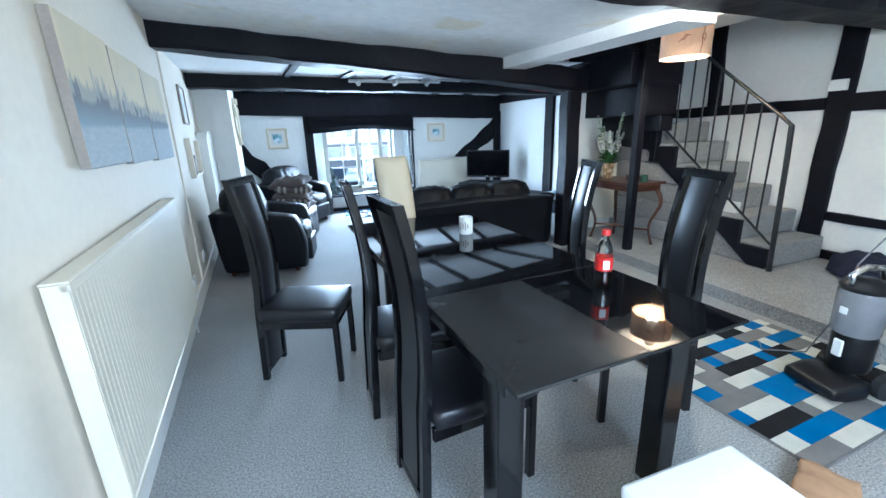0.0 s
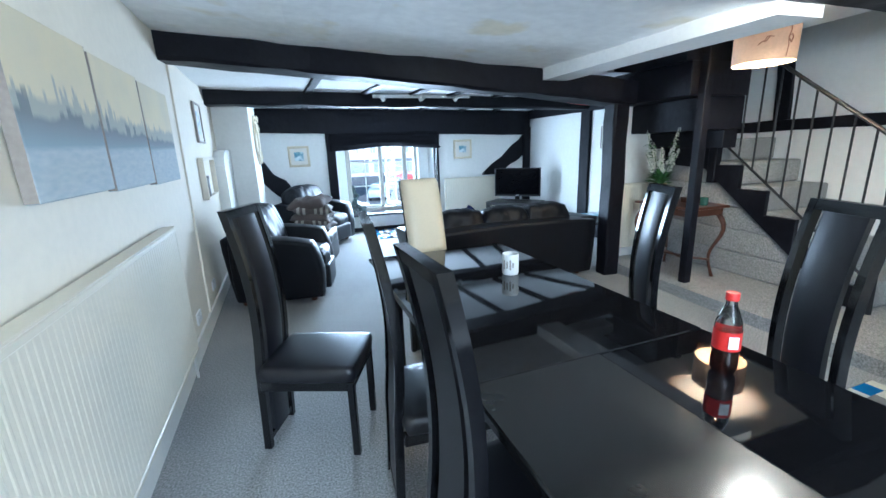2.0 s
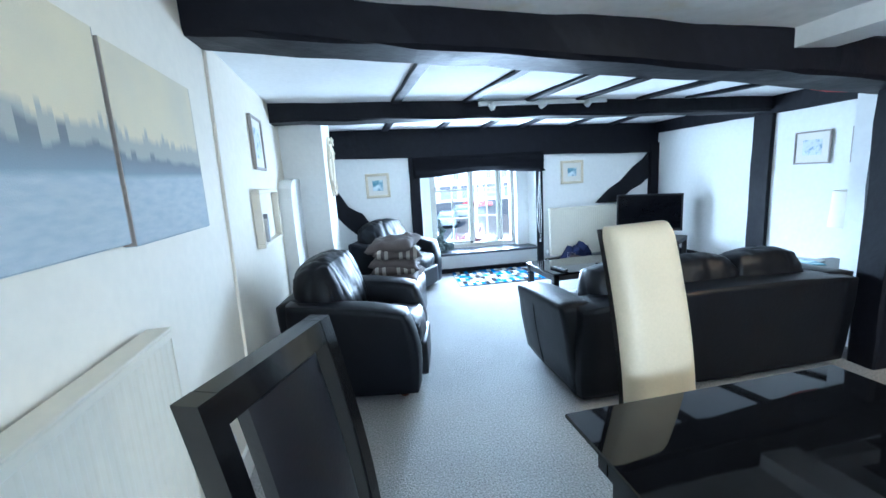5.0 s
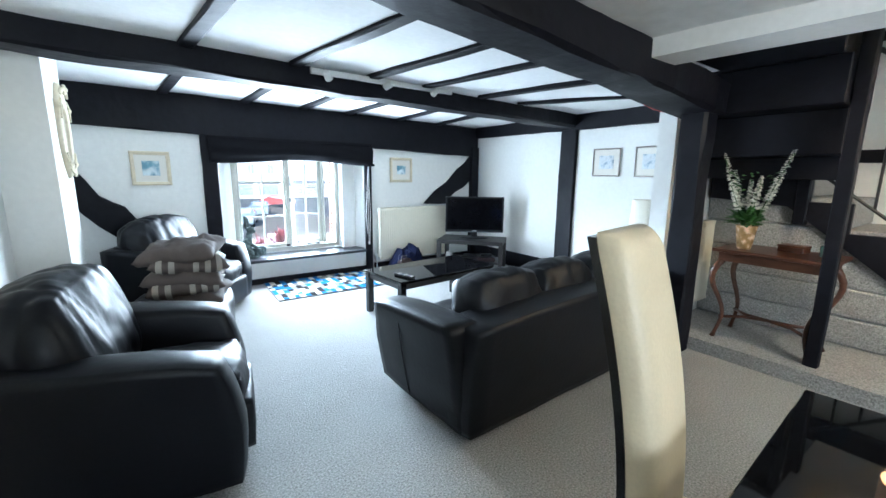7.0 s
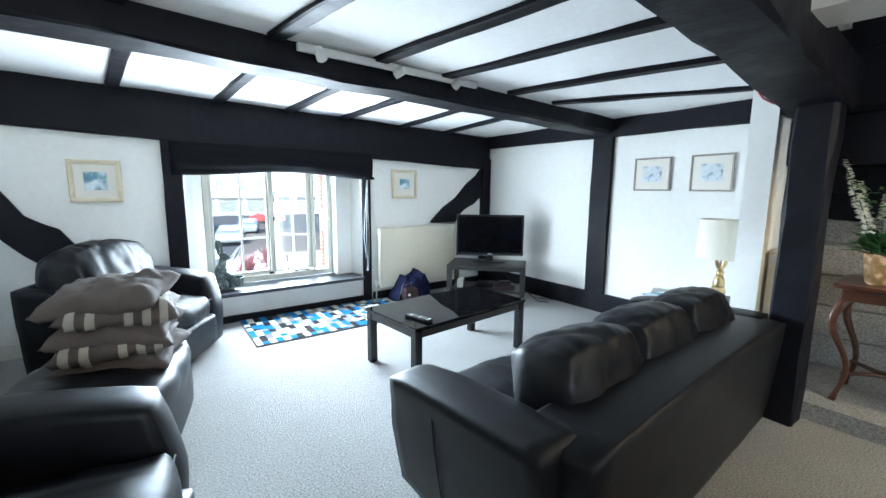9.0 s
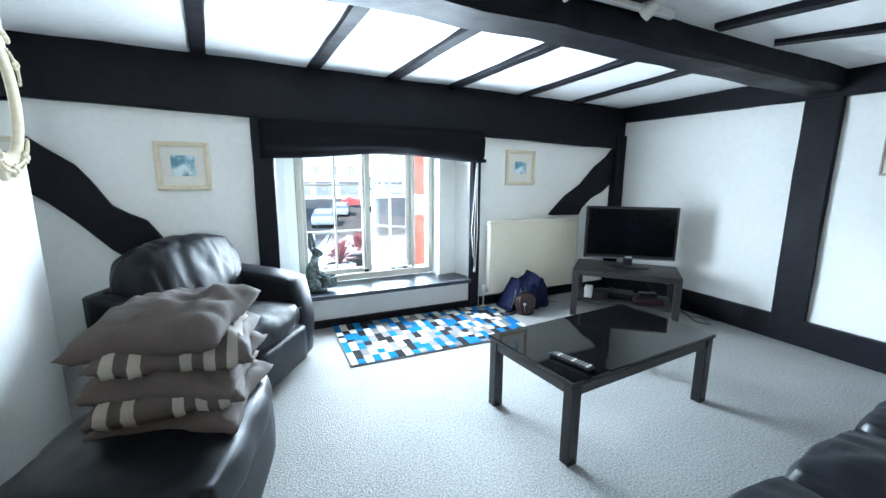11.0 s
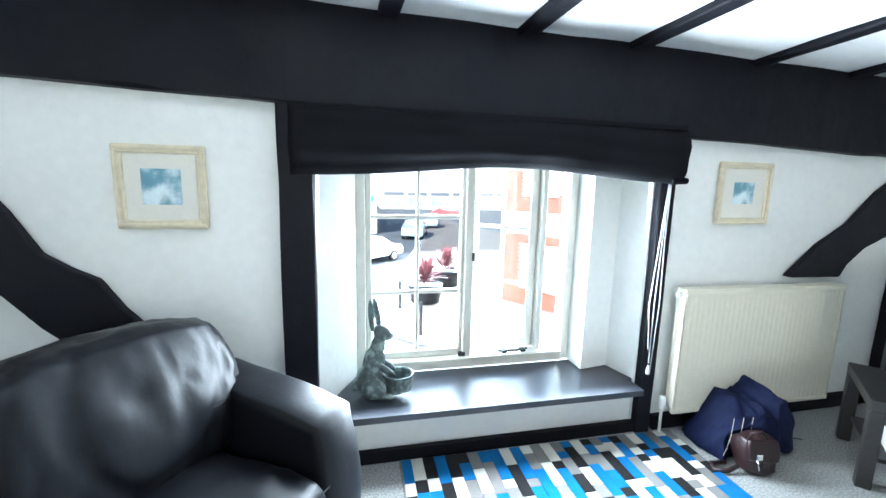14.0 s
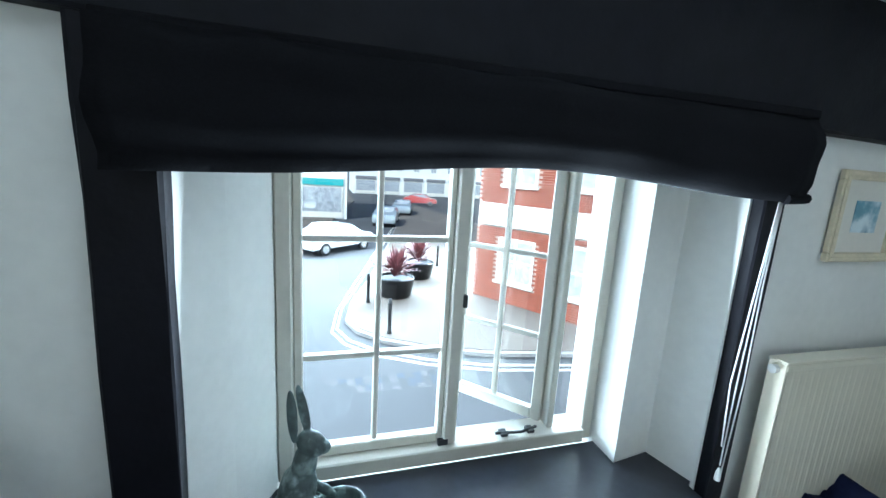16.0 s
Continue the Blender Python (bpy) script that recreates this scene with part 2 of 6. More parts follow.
# ---- mesh helpers ----
def box(bm, x0, y0, z0, x1, y1, z1, bevel=0.0, m=None, seg=1):
    vs = [bm.verts.new((x, y, z)) for z in (z0, z1) for x, y in ((x0, y0), (x1, y0), (x1, y1), (x0, y1))]
    fs = [bm.faces.new([vs[i] for i in q]) for q in ((3, 2, 1, 0), (4, 5, 6, 7), (0, 1, 5, 4), (1, 2, 6, 5), (2, 3, 7, 6), (3, 0, 4, 7))]
    new_v = vs
    if bevel:
        es = list({e for f in fs for e in f.edges})
        r = bmesh.ops.bevel(bm, geom=es, offset=bevel, segments=seg, affect="EDGES", profile=0.5)
        new_v = list({v for f in r["faces"] for v in f.verts} | {v for v in vs if v.is_valid})
    if m is not None:
        bmesh.ops.transform(bm, matrix=m, verts=new_v)
    return new_v


def prism(bm, pts, a0, a1, axis="z"):
    """A polygon pulled along an axis: (x, y) along z, (x, z) along y, or (y, z) along x."""
    put = {"z": lambda p, a: (p[0], p[1], a), "y": lambda p, a: (p[0], a, p[1]), "x": lambda p, a: (a, p[0], p[1])}[axis]
    lo, hi = [bm.verts.new(put(p, a0)) for p in pts], [bm.verts.new(put(p, a1)) for p in pts]
    n = len(pts)
    fs = [bm.faces.new(lo[::-1]), bm.faces.new(hi)] + [bm.faces.new((lo[i], lo[(i + 1) % n], hi[(i + 1) % n], hi[i])) for i in range(n)]
    bmesh.ops.recalc_face_normals(bm, faces=fs)
    return lo + hi


def tube(bm, pts, r, sides=10, cap=True):
    """A round rod along a line of points; r is one radius or one for each point."""
    pts = [Vector(p) for p in pts]
    rs = r if isinstance(r, (list, tuple)) else [r] * len(pts)
    rings, up = [], None
    for i, p in enumerate(pts):
        d = (pts[min(i + 1, len(pts) - 1)] - pts[max(i - 1, 0)]).normalized()
        if up is None:
            up = Vector((0, 0, 1)) if abs(d.z) < 0.9 else Vector((1, 0, 0))
        s = d.cross(up).normalized()
        up = s.cross(d).normalized()
        rings.append([bm.verts.new(p + rs[i] * (math.cos(2 * math.pi * k / sides) * s + math.sin(2 * math.pi * k / sides) * up)) for k in range(sides)])
    for a, b in zip(rings, rings[1:]):
        for k in range(sides):
            bm.faces.new((a[k], a[(k + 1) % sides], b[(k + 1) % sides], b[k]))
    if cap:
        bm.faces.new(rings[0][::-1])
        bm.faces.new(rings[-1])


def lathe(bm, profile, sides=20, at=(0, 0, 0), close=False):
    """A turned shape: (radius, height) pairs about a vertical axis."""
    rings = [[bm.verts.new((at[0] + r * math.cos(2 * math.pi * k / sides), at[1] + r * math.sin(2 * math.pi * k / sides), at[2] + z)) for k in range(sides)] for r, z in profile]
    for a, b in zip(rings, rings[1:]):
        for k in range(sides):
            bm.faces.new((a[k], a[(k + 1) % sides], b[(k + 1) % sides], b[k]))
    if close:
        bm.faces.new(rings[0][::-1])
        bm.faces.new(rings[-1])


def part(name, bm, mat, parent=None, label="", smooth=False, angle=None):
    """Links a bmesh as one mesh object under a thing, or at top level."""
    me = bpy.data.meshes.new(name)
    bmesh.ops.recalc_face_normals(bm, faces=bm.faces[:])
    bm.to_mesh(me)
    bm.free()
    me.materials.append(mat)
    if smooth:
        me.polygons.foreach_set("use_smooth", [True] * len(me.polygons))
        if angle:
            me.set_sharp_from_angle(angle=radians(angle))
    ob = new(name, me)
    if parent is not None:
        ob.parent = parent
    if label:
        ob["label"] = label
    return ob


def thing(name, label, category, m=None, group="", kind=""):
    ob = new(name)
    ob.empty_display_size = 0.1
    if m is not None:
        ob.matrix_world = m
    return tagged(ob, label, category, group, kind)


def cut_box(name, mat, parent, x0, y0, z0, x1, y1, z1, bevel=0.004, label="", m=None, seg=1, smooth=False):
    bm = bmesh.new()
    box(bm, x0, y0, z0, x1, y1, z1, bevel, m, seg)
    return part(name, bm, mat, parent, label, smooth)


def hewn(name, p0, p1, w, h, parent=None, label="", wobble=0.008, mat=None, seed=0, kind="structure", category="beam"):
    """A hand-hewn timber from p0 to p1 (the middles of its ends), uneven along its length, with worn edges. w: across, h: up (or depth)."""
    p0, p1 = Vector(p0), Vector(p1)
    d = p1 - p0
    n = max(3, int(d.length / 0.18))
    upright = abs(d.normalized().z) > 0.9
    side = Vector((1, 0, 0)) if upright else Vector((0, 0, 1)).cross(d).normalized()
    up = d.normalized().cross(side).normalized()
    c = min(w, h) * 0.09
    prof = [(-w / 2 + c, -h / 2), (w / 2 - c, -h / 2), (w / 2, -h / 2 + c), (w / 2, h / 2 - c), (w / 2 - c, h / 2), (-w / 2 + c, h / 2), (-w / 2, h / 2 - c), (-w / 2, -h / 2 + c)]
    bm = bmesh.new()
    rings = []
    for i in range(n + 1):
        q = p0 + d * (i / n)
        ring = []
        for k, (a, b) in enumerate(prof):
            v = q + side * a + up * b
            nz = noise.noise_vector(v * 3.1 + Vector((seed, seed * 1.7, k // 2 * 2.3)))
            v = v + side * nz.x * wobble + up * nz.y * wobble
            ring.append(bm.verts.new(v))
        rings.append(ring)
    for a, b in zip(rings, rings[1:]):
        for k in range(8):
            bm.faces.new((a[k], a[(k + 1) % 8], b[(k + 1) % 8], b[k]))
    bm.faces.new(rings[0][::-1])
    bm.faces.new(rings[-1])
    ob = part(name, bm, mat or TIMBER, parent)
    if parent is None:
        tagged(ob, label or "black painted hand-hewn oak timber", category, kind=kind)
    return ob


def slab(name, mat, label, category, *dims, kind="structure"):
    bm = bmesh.new()
    box(bm, *dims)
    return tagged(part(name, bm, mat), label, category, kind=kind)


def plan_wall(name, mat, label, pts, z0, z1, category="wall"):
    bm = bmesh.new()
    prism(bm, pts, z0, z1)
    return tagged(part(name, bm, mat), label, category, kind="structure")


# ---- the large structure ----
def left_x(y):
    """The left wall leans outwards towards the street."""
    return -0.03 - (y - 2.2) * 0.0805


slab("floor", CARPET, "grey speckled cut-pile carpet, wall to wall", "carpet", -1.2, -0.8, -0.2, 5.6, 8.45, 0.0)
slab("platform", CARPET, "low raised floor in grey carpet before the stairs", "step", 3.70, 0.4, 0.002, 5.30, 4.86, 0.10)
plan_wall("wall_west", CREAM, "uneven off-white plastered wall of the dining area", [(left_x(-0.8), -0.8), (left_x(6.75), 6.75), (-0.9, 6.75), (-0.9, -0.8)], -0.1, 2.4)
plan_wall("chimney_breast", PLASTER, "white plastered chimney breast", [(-0.60, 6.755), (0.0, 6.755), (0.0, 7.36), (-0.60, 7.36)], -0.1, 2.3)
plan_wall("wall_alcove", PLASTER, "white plastered wall of the alcove beside the window", [(-0.52, 7.363), (-0.52, 8.8), (-0.9, 8.8), (-0.9, 7.363)], -0.1, 2.3)
plan_wall("wall_east", PLASTER, "white plastered wall beside the television", [(4.63, 5.003), (4.63, 8.288), (4.95, 8.288), (4.95, 5.003)], -0.1, 2.3)
plan_wall("wall_nook", PLASTER, "white plastered partition behind the console table", [(3.74, 4.863), (5.2, 4.863), (5.2, 5.0), (3.74, 5.0)], -0.1, 2.3)
plan_wall("wall_stairs", PLASTER, "white plaster panels of the timber-framed stair wall", [(5.22, -0.8), (5.22, 4.86), (5.5, 4.86), (5.5, -0.8)], -0.1, 3.6)

# street wall with its splayed window opening
plan_wall("wall_north_a", PLASTER, "white plaster panel beside the window", [(-0.52, 8.29), (1.05, 8.29), (1.13, 8.42), (1.22, 8.60), (1.22, 8.80), (-0.52, 8.80)], -0.1, 2.3)
plan_wall("wall_north_b", PLASTER, "white plaster panel beside the radiator", [(2.73, 8.29), (4.95, 8.29), (4.95, 8.80), (2.50, 8.80), (2.50, 8.456), (2.684, 8.484)], -0.1, 2.3)
plan_wall("wall_north_c", PLASTER, "white plaster under the window sill", [(1.052, 8.294), (2.728, 8.294), (2.682, 8.482), (2.498, 8.454), (2.498, 8.80), (1.222, 8.80), (1.222, 8.60), (1.132, 8.42)], -0.1, 0.272)
plan_wall("wall_north_d", PLASTER, "plaster over the window", [(1.052, 8.294), (2.728, 8.294), (2.682, 8.482), (2.498, 8.454), (2.498, 8.80), (1.222, 8.80), (1.222, 8.60), (1.132, 8.42)], 1.52, 2.3)

# unseen back of the dining area, with an opening added for the fill lamp
plan_wall("wall_south_a", CREAM, "cream plastered wall behind the dining area", [(-0.9, -0.8), (0.5, -0.8), (0.5, -0.6), (-0.9, -0.6)], -0.1, 2.6)
plan_wall("wall_south_b", CREAM, "cream plastered wall behind the dining area", [(1.9, -0.8), (5.5, -0.8), (5.5, -0.6), (1.9, -0.6)], -0.1, 2.6)
slab("wall_south_c", CREAM, "cream plaster under the added, unseen rear opening", "wall", 0.5, -0.8, -0.1, 1.9, -0.6, 0.8)
slab("wall_south_d", CREAM, "cream plaster over the added, unseen rear opening", "wall", 0.5, -0.8, 1.9, 1.9, -0.6, 2.6)

# ceilings
def ceiling(name, label, x0, y0, x1, y1, z, thick=0.12, sag=0.012, fall=0.0, mat=None):
    """fall: how much lower the ceiling lies for each metre along x."""
    bm = bmesh.new()
    nx, ny = max(2, int((x1 - x0) / 0.25)), max(2, int((y1 - y0) / 0.25))
    grid = [[bm.verts.new((x0 + (x1 - x0) * i / nx, y0 + (y1 - y0) * j / ny, z - fall * (x1 - x0) * i / nx + sag * noise.noise(Vector((i * 0.6, j * 0.6, z * 7))))) for j in range(ny + 1)] for i in range(nx + 1)]
    for i in range(nx):
        for j in range(ny):
            bm.faces.new((grid[i][j], grid[i][j + 1], grid[i + 1][j + 1], grid[i + 1][j]))
    box(bm, x0, y0, z + 0.02, x1, y1, z + thick)
    return tagged(part(name, bm, mat or CEILING, smooth=False), label, "ceiling", kind="structure")


ceiling("ceiling_living", "white plaster ceiling between black joists", -0.9, 4.60, 4.95, 8.70, 2.080, fall=0.0165)
ceiling("ceiling_dining", "uneven white plaster ceiling over the dining table", -0.9, 2.50, 2.95, 4.60, 2.235, fall=0.063, sag=0.02, mat=CEILING_OLD)
ceiling("ceiling_rear", "white plaster ceiling behind the cross beam", -0.9, -0.8, 5.5, 2.50, 2.30)
ceiling("ceiling_stairs", "white plaster ceiling over the pendant lamp", 3.06, 2.66, 4.40, 3.9, 2.16)
ceiling("ceiling_stairwell", "white plaster ceiling high over the stairs", 2.95, 2.30, 5.5, 5.0, 3.4)
slab("stairwell_wall_west", PLASTER, "white plaster side of the stairwell", "wall", 2.95, 2.30, 2.33, 3.0, 5.0, 3.4)
slab("stairwell_wall_north", PLASTER, "white plaster end of the stairwell", "wall", 2.95, 5.003, 2.25, 5.5, 5.1, 3.5)
slab("stairwell_wall_south", PLASTER, "white plaster side of the stairwell over the beam", "wall", 3.003, 2.30, 2.30, 5.21, 2.36, 3.4)
# boxed white edge of the ceiling along the stairwell
bm = bmesh.new()
prism(bm, [(2.71, 4.545), (2.96, 4.545), (3.16, 2.70), (2.86, 2.70)], 1.915, 2.32)
tagged(part("ceiling_edge", bm, CEILING), "white boxed edge of the ceiling beside the stairwell", "trim", kind="structure")

# main beams and posts
hewn("beam_dining", (-0.35, 4.665, 2.15), (3.75, 4.68, 1.82), 0.27, 0.225, label="heavy black painted hand-hewn cross beam", seed=1, wobble=0.018)
hewn("beam_living", (-0.45, 6.44, 2.035), (4.64, 6.53, 1.965), 0.24, 0.235, label="heavy black painted hand-hewn ceiling beam with a spotlight bar", seed=2, wobble=0.016)
hewn("beam_near", (0.9, 2.50, 2.13), (5.25, 2.62, 2.13), 0.32, 0.32, label="heavy black painted beam over the dining table", seed=3, wobble=0.02)
hewn("post_main", (3.61, 4.66, -0.01), (3.61, 4.66, 1.74), 0.17, 0.17, label="black painted timber post under the beam", category="post", seed=4, wobble=0.012)
hewn("wall_plate_north", (-0.5, 8.27, 1.925), (4.62, 8.27, 1.770), 0.075, 0.42, label="wide black painted wall plate over the window", seed=5, wobble=0.012)
hewn("wall_plate_east", (4.61, 5.01, 1.96), (4.61, 8.24, 1.99), 0.07, 0.30, label="black painted wall plate under the ceiling", seed=6, wobble=0.012)
hewn("stud_window_a", (0.978, 8.272, 0.0), (0.984, 8.272, 1.70), 0.14, 0.06, label="black painted timber stud beside the window", category="post", seed=7)
hewn("stud_window_b", (2.785, 8.272, 0.0), (2.785, 8.272, 1.68), 0.09, 0.05, label="narrow black painted stud beside the window", category="post", seed=8, wobble=0.004)
hewn("post_corner", (4.565, 8.25, 0.0), (4.565, 8.25, 1.70), 0.13, 0.085, label="black painted timber corner post", category="post", seed=9)
hewn("stud_east", (4.618, 6.52, 0.0), (4.618, 6.52, 1.86), 0.06, 0.22, label="black painted timber stud in the white wall", category="post", seed=10)
JOISTS = [(0.88, 0.72, 0.77, 0.63), (1.60, 1.36, 1.415, 1.358), (2.17, 1.935, 2.00, 1.964), (2.70, 2.42, 2.52, 2.52), (3.43, 3.04, 3.10, 3.24), (4.35, 3.54, 3.64, 3.876)]
def joist_z(x):
    """The living room's joists lie lower towards the television wall."""
    return 2.082 - 0.0165 * x
for i, (xa, xb, xc, xd) in enumerate(JOISTS):
    hewn("joist", (xa, 4.79, joist_z(xa)), (xb, 6.33, joist_z(xb)), 0.085, 0.085, label="black painted ceiling joist", seed=20 + i, wobble=0.007)
    hewn("joist", (xc, 6.55, joist_z(xc)), (xd, 8.25, joist_z(xd)), 0.085, 0.085, label="black painted ceiling joist", seed=30 + i, wobble=0.007)


def flat_timber(name, pts, y0, y1, axis, label):
    bm = bmesh.new()
    prism(bm, pts, y0, y1, axis)
    es = [e for e in bm.edges]
    bmesh.ops.bevel(bm, geom=es, offset=0.006, segments=1, affect="EDGES")
    return tagged(part(name, bm, TIMBER), label, "beam", kind="structure")


flat_timber("brace_west", [(-0.51, 1.62), (-0.36, 1.52), (-0.23, 1.41), (-0.11, 1.32), (-0.04, 1.22), (0.05, 1.06), (0.14, 1.00), (0.23, 0.955), (0.31, 0.83), (0.50, 0.62), (0.80, 0.36), (0.90, 0.20), (0.62, 0.22), (0.36, 0.46), (0.02, 0.77), (-0.14, 0.96), (-0.27, 1.09), (-0.51, 1.27)], 8.25, 8.288, "y", "curved black painted timber brace in the white wall")
flat_timber("brace_east", [(4.51, 1.59), (4.40, 1.47), (4.25, 1.37), (4.06, 1.18), (3.86, 1.06), (3.655, 0.875), (3.70, 0.865), (4.06, 0.86), (4.10, 0.93), (4.22, 1.03), (4.38, 1.10), (4.505, 1.20)], 8.255, 8.288, "y", "curved black painted timber brace in the white wall")

# skirtings
slab("skirting_north", TIMBER, "black painted skirting under the window", "skirting", 1.045, 8.262, 0.0, 2.77, 8.292, 0.062)
slab("skirting_north_east", TIMBER, "black painted skirting under the radiator", "skirting", 2.86, 8.258, 0.0, 4.50, 8.288, 0.085)
slab("skirting_east", TIMBER, "tall black painted skirting", "skirting", 4.592, 5.02, 0.0, 4.628, 8.20, 0.20)
bm = bmesh.new()
prism(bm, [(left_x(-0.5) - 0.01, -0.5), (left_x(6.75) - 0.01, 6.75), (left_x(6.75) + 0.018, 6.75), (left_x(-0.5) + 0.018, -0.5)], 0.0, 0.13)
tagged(part("baseboard_west", bm, SKIRT_WHITE), "off-white painted skirting board", "skirting", kind="structure")
slab("baseboard_alcove", SKIRT_WHITE, "off-white painted skirting board in the alcove", "skirting", -0.518, 8.262, 0.0, 0.90, 8.288, 0.11)


# ---- soft shapes ----
def puffy(name, mat, parent, size, m=None, soft=0.35, puff=0.0, wrinkle=0.0, n=10, seed=0.0, label="", shape=None, crease=0.0, down=(7.0, 7.0, 1.6)):
    """An upholstered block: a cube grid drawn towards a ball, with swollen faces and shallow creases. shape: a last change to each point."""
    sx, sy, sz = (s / 2 for s in size)
    bm = bmesh.new()
    idx = {}
    def vert(u, v, w):
        key = (round(u, 4), round(v, 4), round(w, 4))
        if key not in idx:
            s = Vector((u * math.sqrt(max(0, 1 - v * v / 2 - w * w / 2 + v * v * w * w / 3)), v * math.sqrt(max(0, 1 - u * u / 2 - w * w / 2 + u * u * w * w / 3)), w * math.sqrt(max(0, 1 - u * u / 2 - v * v / 2 + u * u * v * v / 3))))
            k = 1 - soft
            p = Vector((u, v, w)) * k + s * soft
            # keep a tight corner radius: pull only near the edges
            p = Vector([math.copysign(abs(a) ** 0.85, a) for a in p])
            bulge = puff * (1 - u * u) * (1 - v * v) if abs(w) > 0.99 else 0
            q = Vector((p.x * sx, p.y * sy, p.z * sz + math.copysign(bulge, w)))
            if wrinkle:
                nv = noise.noise_vector(q * 9 + Vector((seed, seed, seed)))
                fine = noise.noise(Vector((q.x * 22 + seed, q.y * 9, q.z * 9)))
                q += nv * wrinkle + Vector((0, 0, fine * wrinkle * 0.6))
            if crease:
                # gathered folds: narrow grooves between soft swells
                k = noise.noise(Vector((q.x * down[0] + seed, q.y * down[1] + seed, q.z * down[2])) + 0.35 * noise.noise_vector(q * 4))
                k2 = noise.noise(Vector((q.x * down[0] * 2.3 - seed, q.y * down[1] * 2.3, q.z * down[2] * 2.3)))
                out = Vector((u / sx, v / sy, w / sz)).normalized()
                q += out * crease * (0.8 - max(0.0, 1 - abs(k) * 5.0) - 0.45 * max(0.0, 1 - abs(k2) * 5.0))
            if shape:
                q = shape(q, u, v, w)
            idx[key] = bm.verts.new(q)
        return idx[key]
    g = [-1 + 2 * i / n for i in range(n + 1)]
    for i in range(n):
        for j in range(n):
            a, b, c, d = g[i], g[i + 1], g[j], g[j + 1]
            for f in (((a, c, 1), (b, c, 1), (b, d, 1), (a, d, 1)), ((a, d, -1), (b, d, -1), (b, c, -1), (a, c, -1)),
                      ((1, a, c), (1, b, c), (1, b, d), (1, a, d)), ((-1, a, d), (-1, b, d), (-1, b, c), (-1, a, c)),
                      ((a, 1, d), (b, 1, d), (b, 1, c), (a, 1, c)), ((a, -1, c), (b, -1, c), (b, -1, d), (a, -1, d))):
                bm.faces.new([vert(*p) for p in f])
    if m is not None:
        bmesh.ops.transform(bm, matrix=m, verts=bm.verts[:])
    return part(name, bm, mat, parent, label, smooth=True)


def pillow_mesh(size, thick, seed, droop=0.0, n=28):
    bm = bmesh.new()
    rows = {}
    for side in (1, -1):
        for i in range(n + 1):
            for j in range(n + 1):
                u, v = -1 + 2 * i / n, -1 + 2 * j / n
                if side == -1 and (i in (0, n) or j in (0, n)):
                    rows[side, i, j] = rows[1, i, j]
                    continue
                k = ((1 - u ** 4) * (1 - v ** 4)) ** 0.5
                pinch = 1 - 0.13 * (1 - abs(v)) * abs(u)
                pinch2 = 1 - 0.13 * (1 - abs(u)) * abs(v)
                nz = noise.noise(Vector((u * 2.2 + seed, v * 2.2, seed * 3)))
                crease = noise.noise(Vector((u * 5 + seed, v * 3, 7))) - 0.9 * max(0.0, 1 - 6 * abs(noise.noise(Vector((u * 2.6 - seed, v * 2.2 + u, 3)))))
                z = side * thick / 2 * k * (1 + 0.25 * nz) + 0.010 * crease + 0.015 * nz - droop * (u * u * 0.5 + v * v * 0.5)
                rows[side, i, j] = bm.verts.new((u * size / 2 * pinch, v * size / 2 * pinch2, z))
    for side in (1, -1):
        for i in range(n):
            for j in range(n):
                q = [rows[side, i, j], rows[side, i + 1, j], rows[side, i + 1, j + 1], rows[side, i, j + 1]]
                bm.faces.new(q if side == 1 else q[::-1])
    return bm


def rounded_slab(bm, sx, sy, sz, r, seg=3, m=None):
    """A block with rounded upright and level edges, middle at its base's middle."""
    return box(bm, -sx / 2, -sy / 2, 0, sx / 2, sy / 2, sz, r, m, seg)


# ---- living area: armchairs, sofa, footstool ----
def seam(bm, pts, r=0.0035):
    tube(bm, pts, r, 6)


def arm_shape(lean, rise):
    def f(q, u, v, w):
        # the arm is higher at its back, flares outwards at its top, and rounds over at the front
        q.z += rise * (-u * 0.5 + 0.5) * (w * 0.5 + 0.5)
        q.y += lean * max(0.0, w * 0.5 + 0.5) ** 1.5
        q.x -= 0.05 * max(0.0, w) * max(0.0, u) ** 2
        return q
    return f


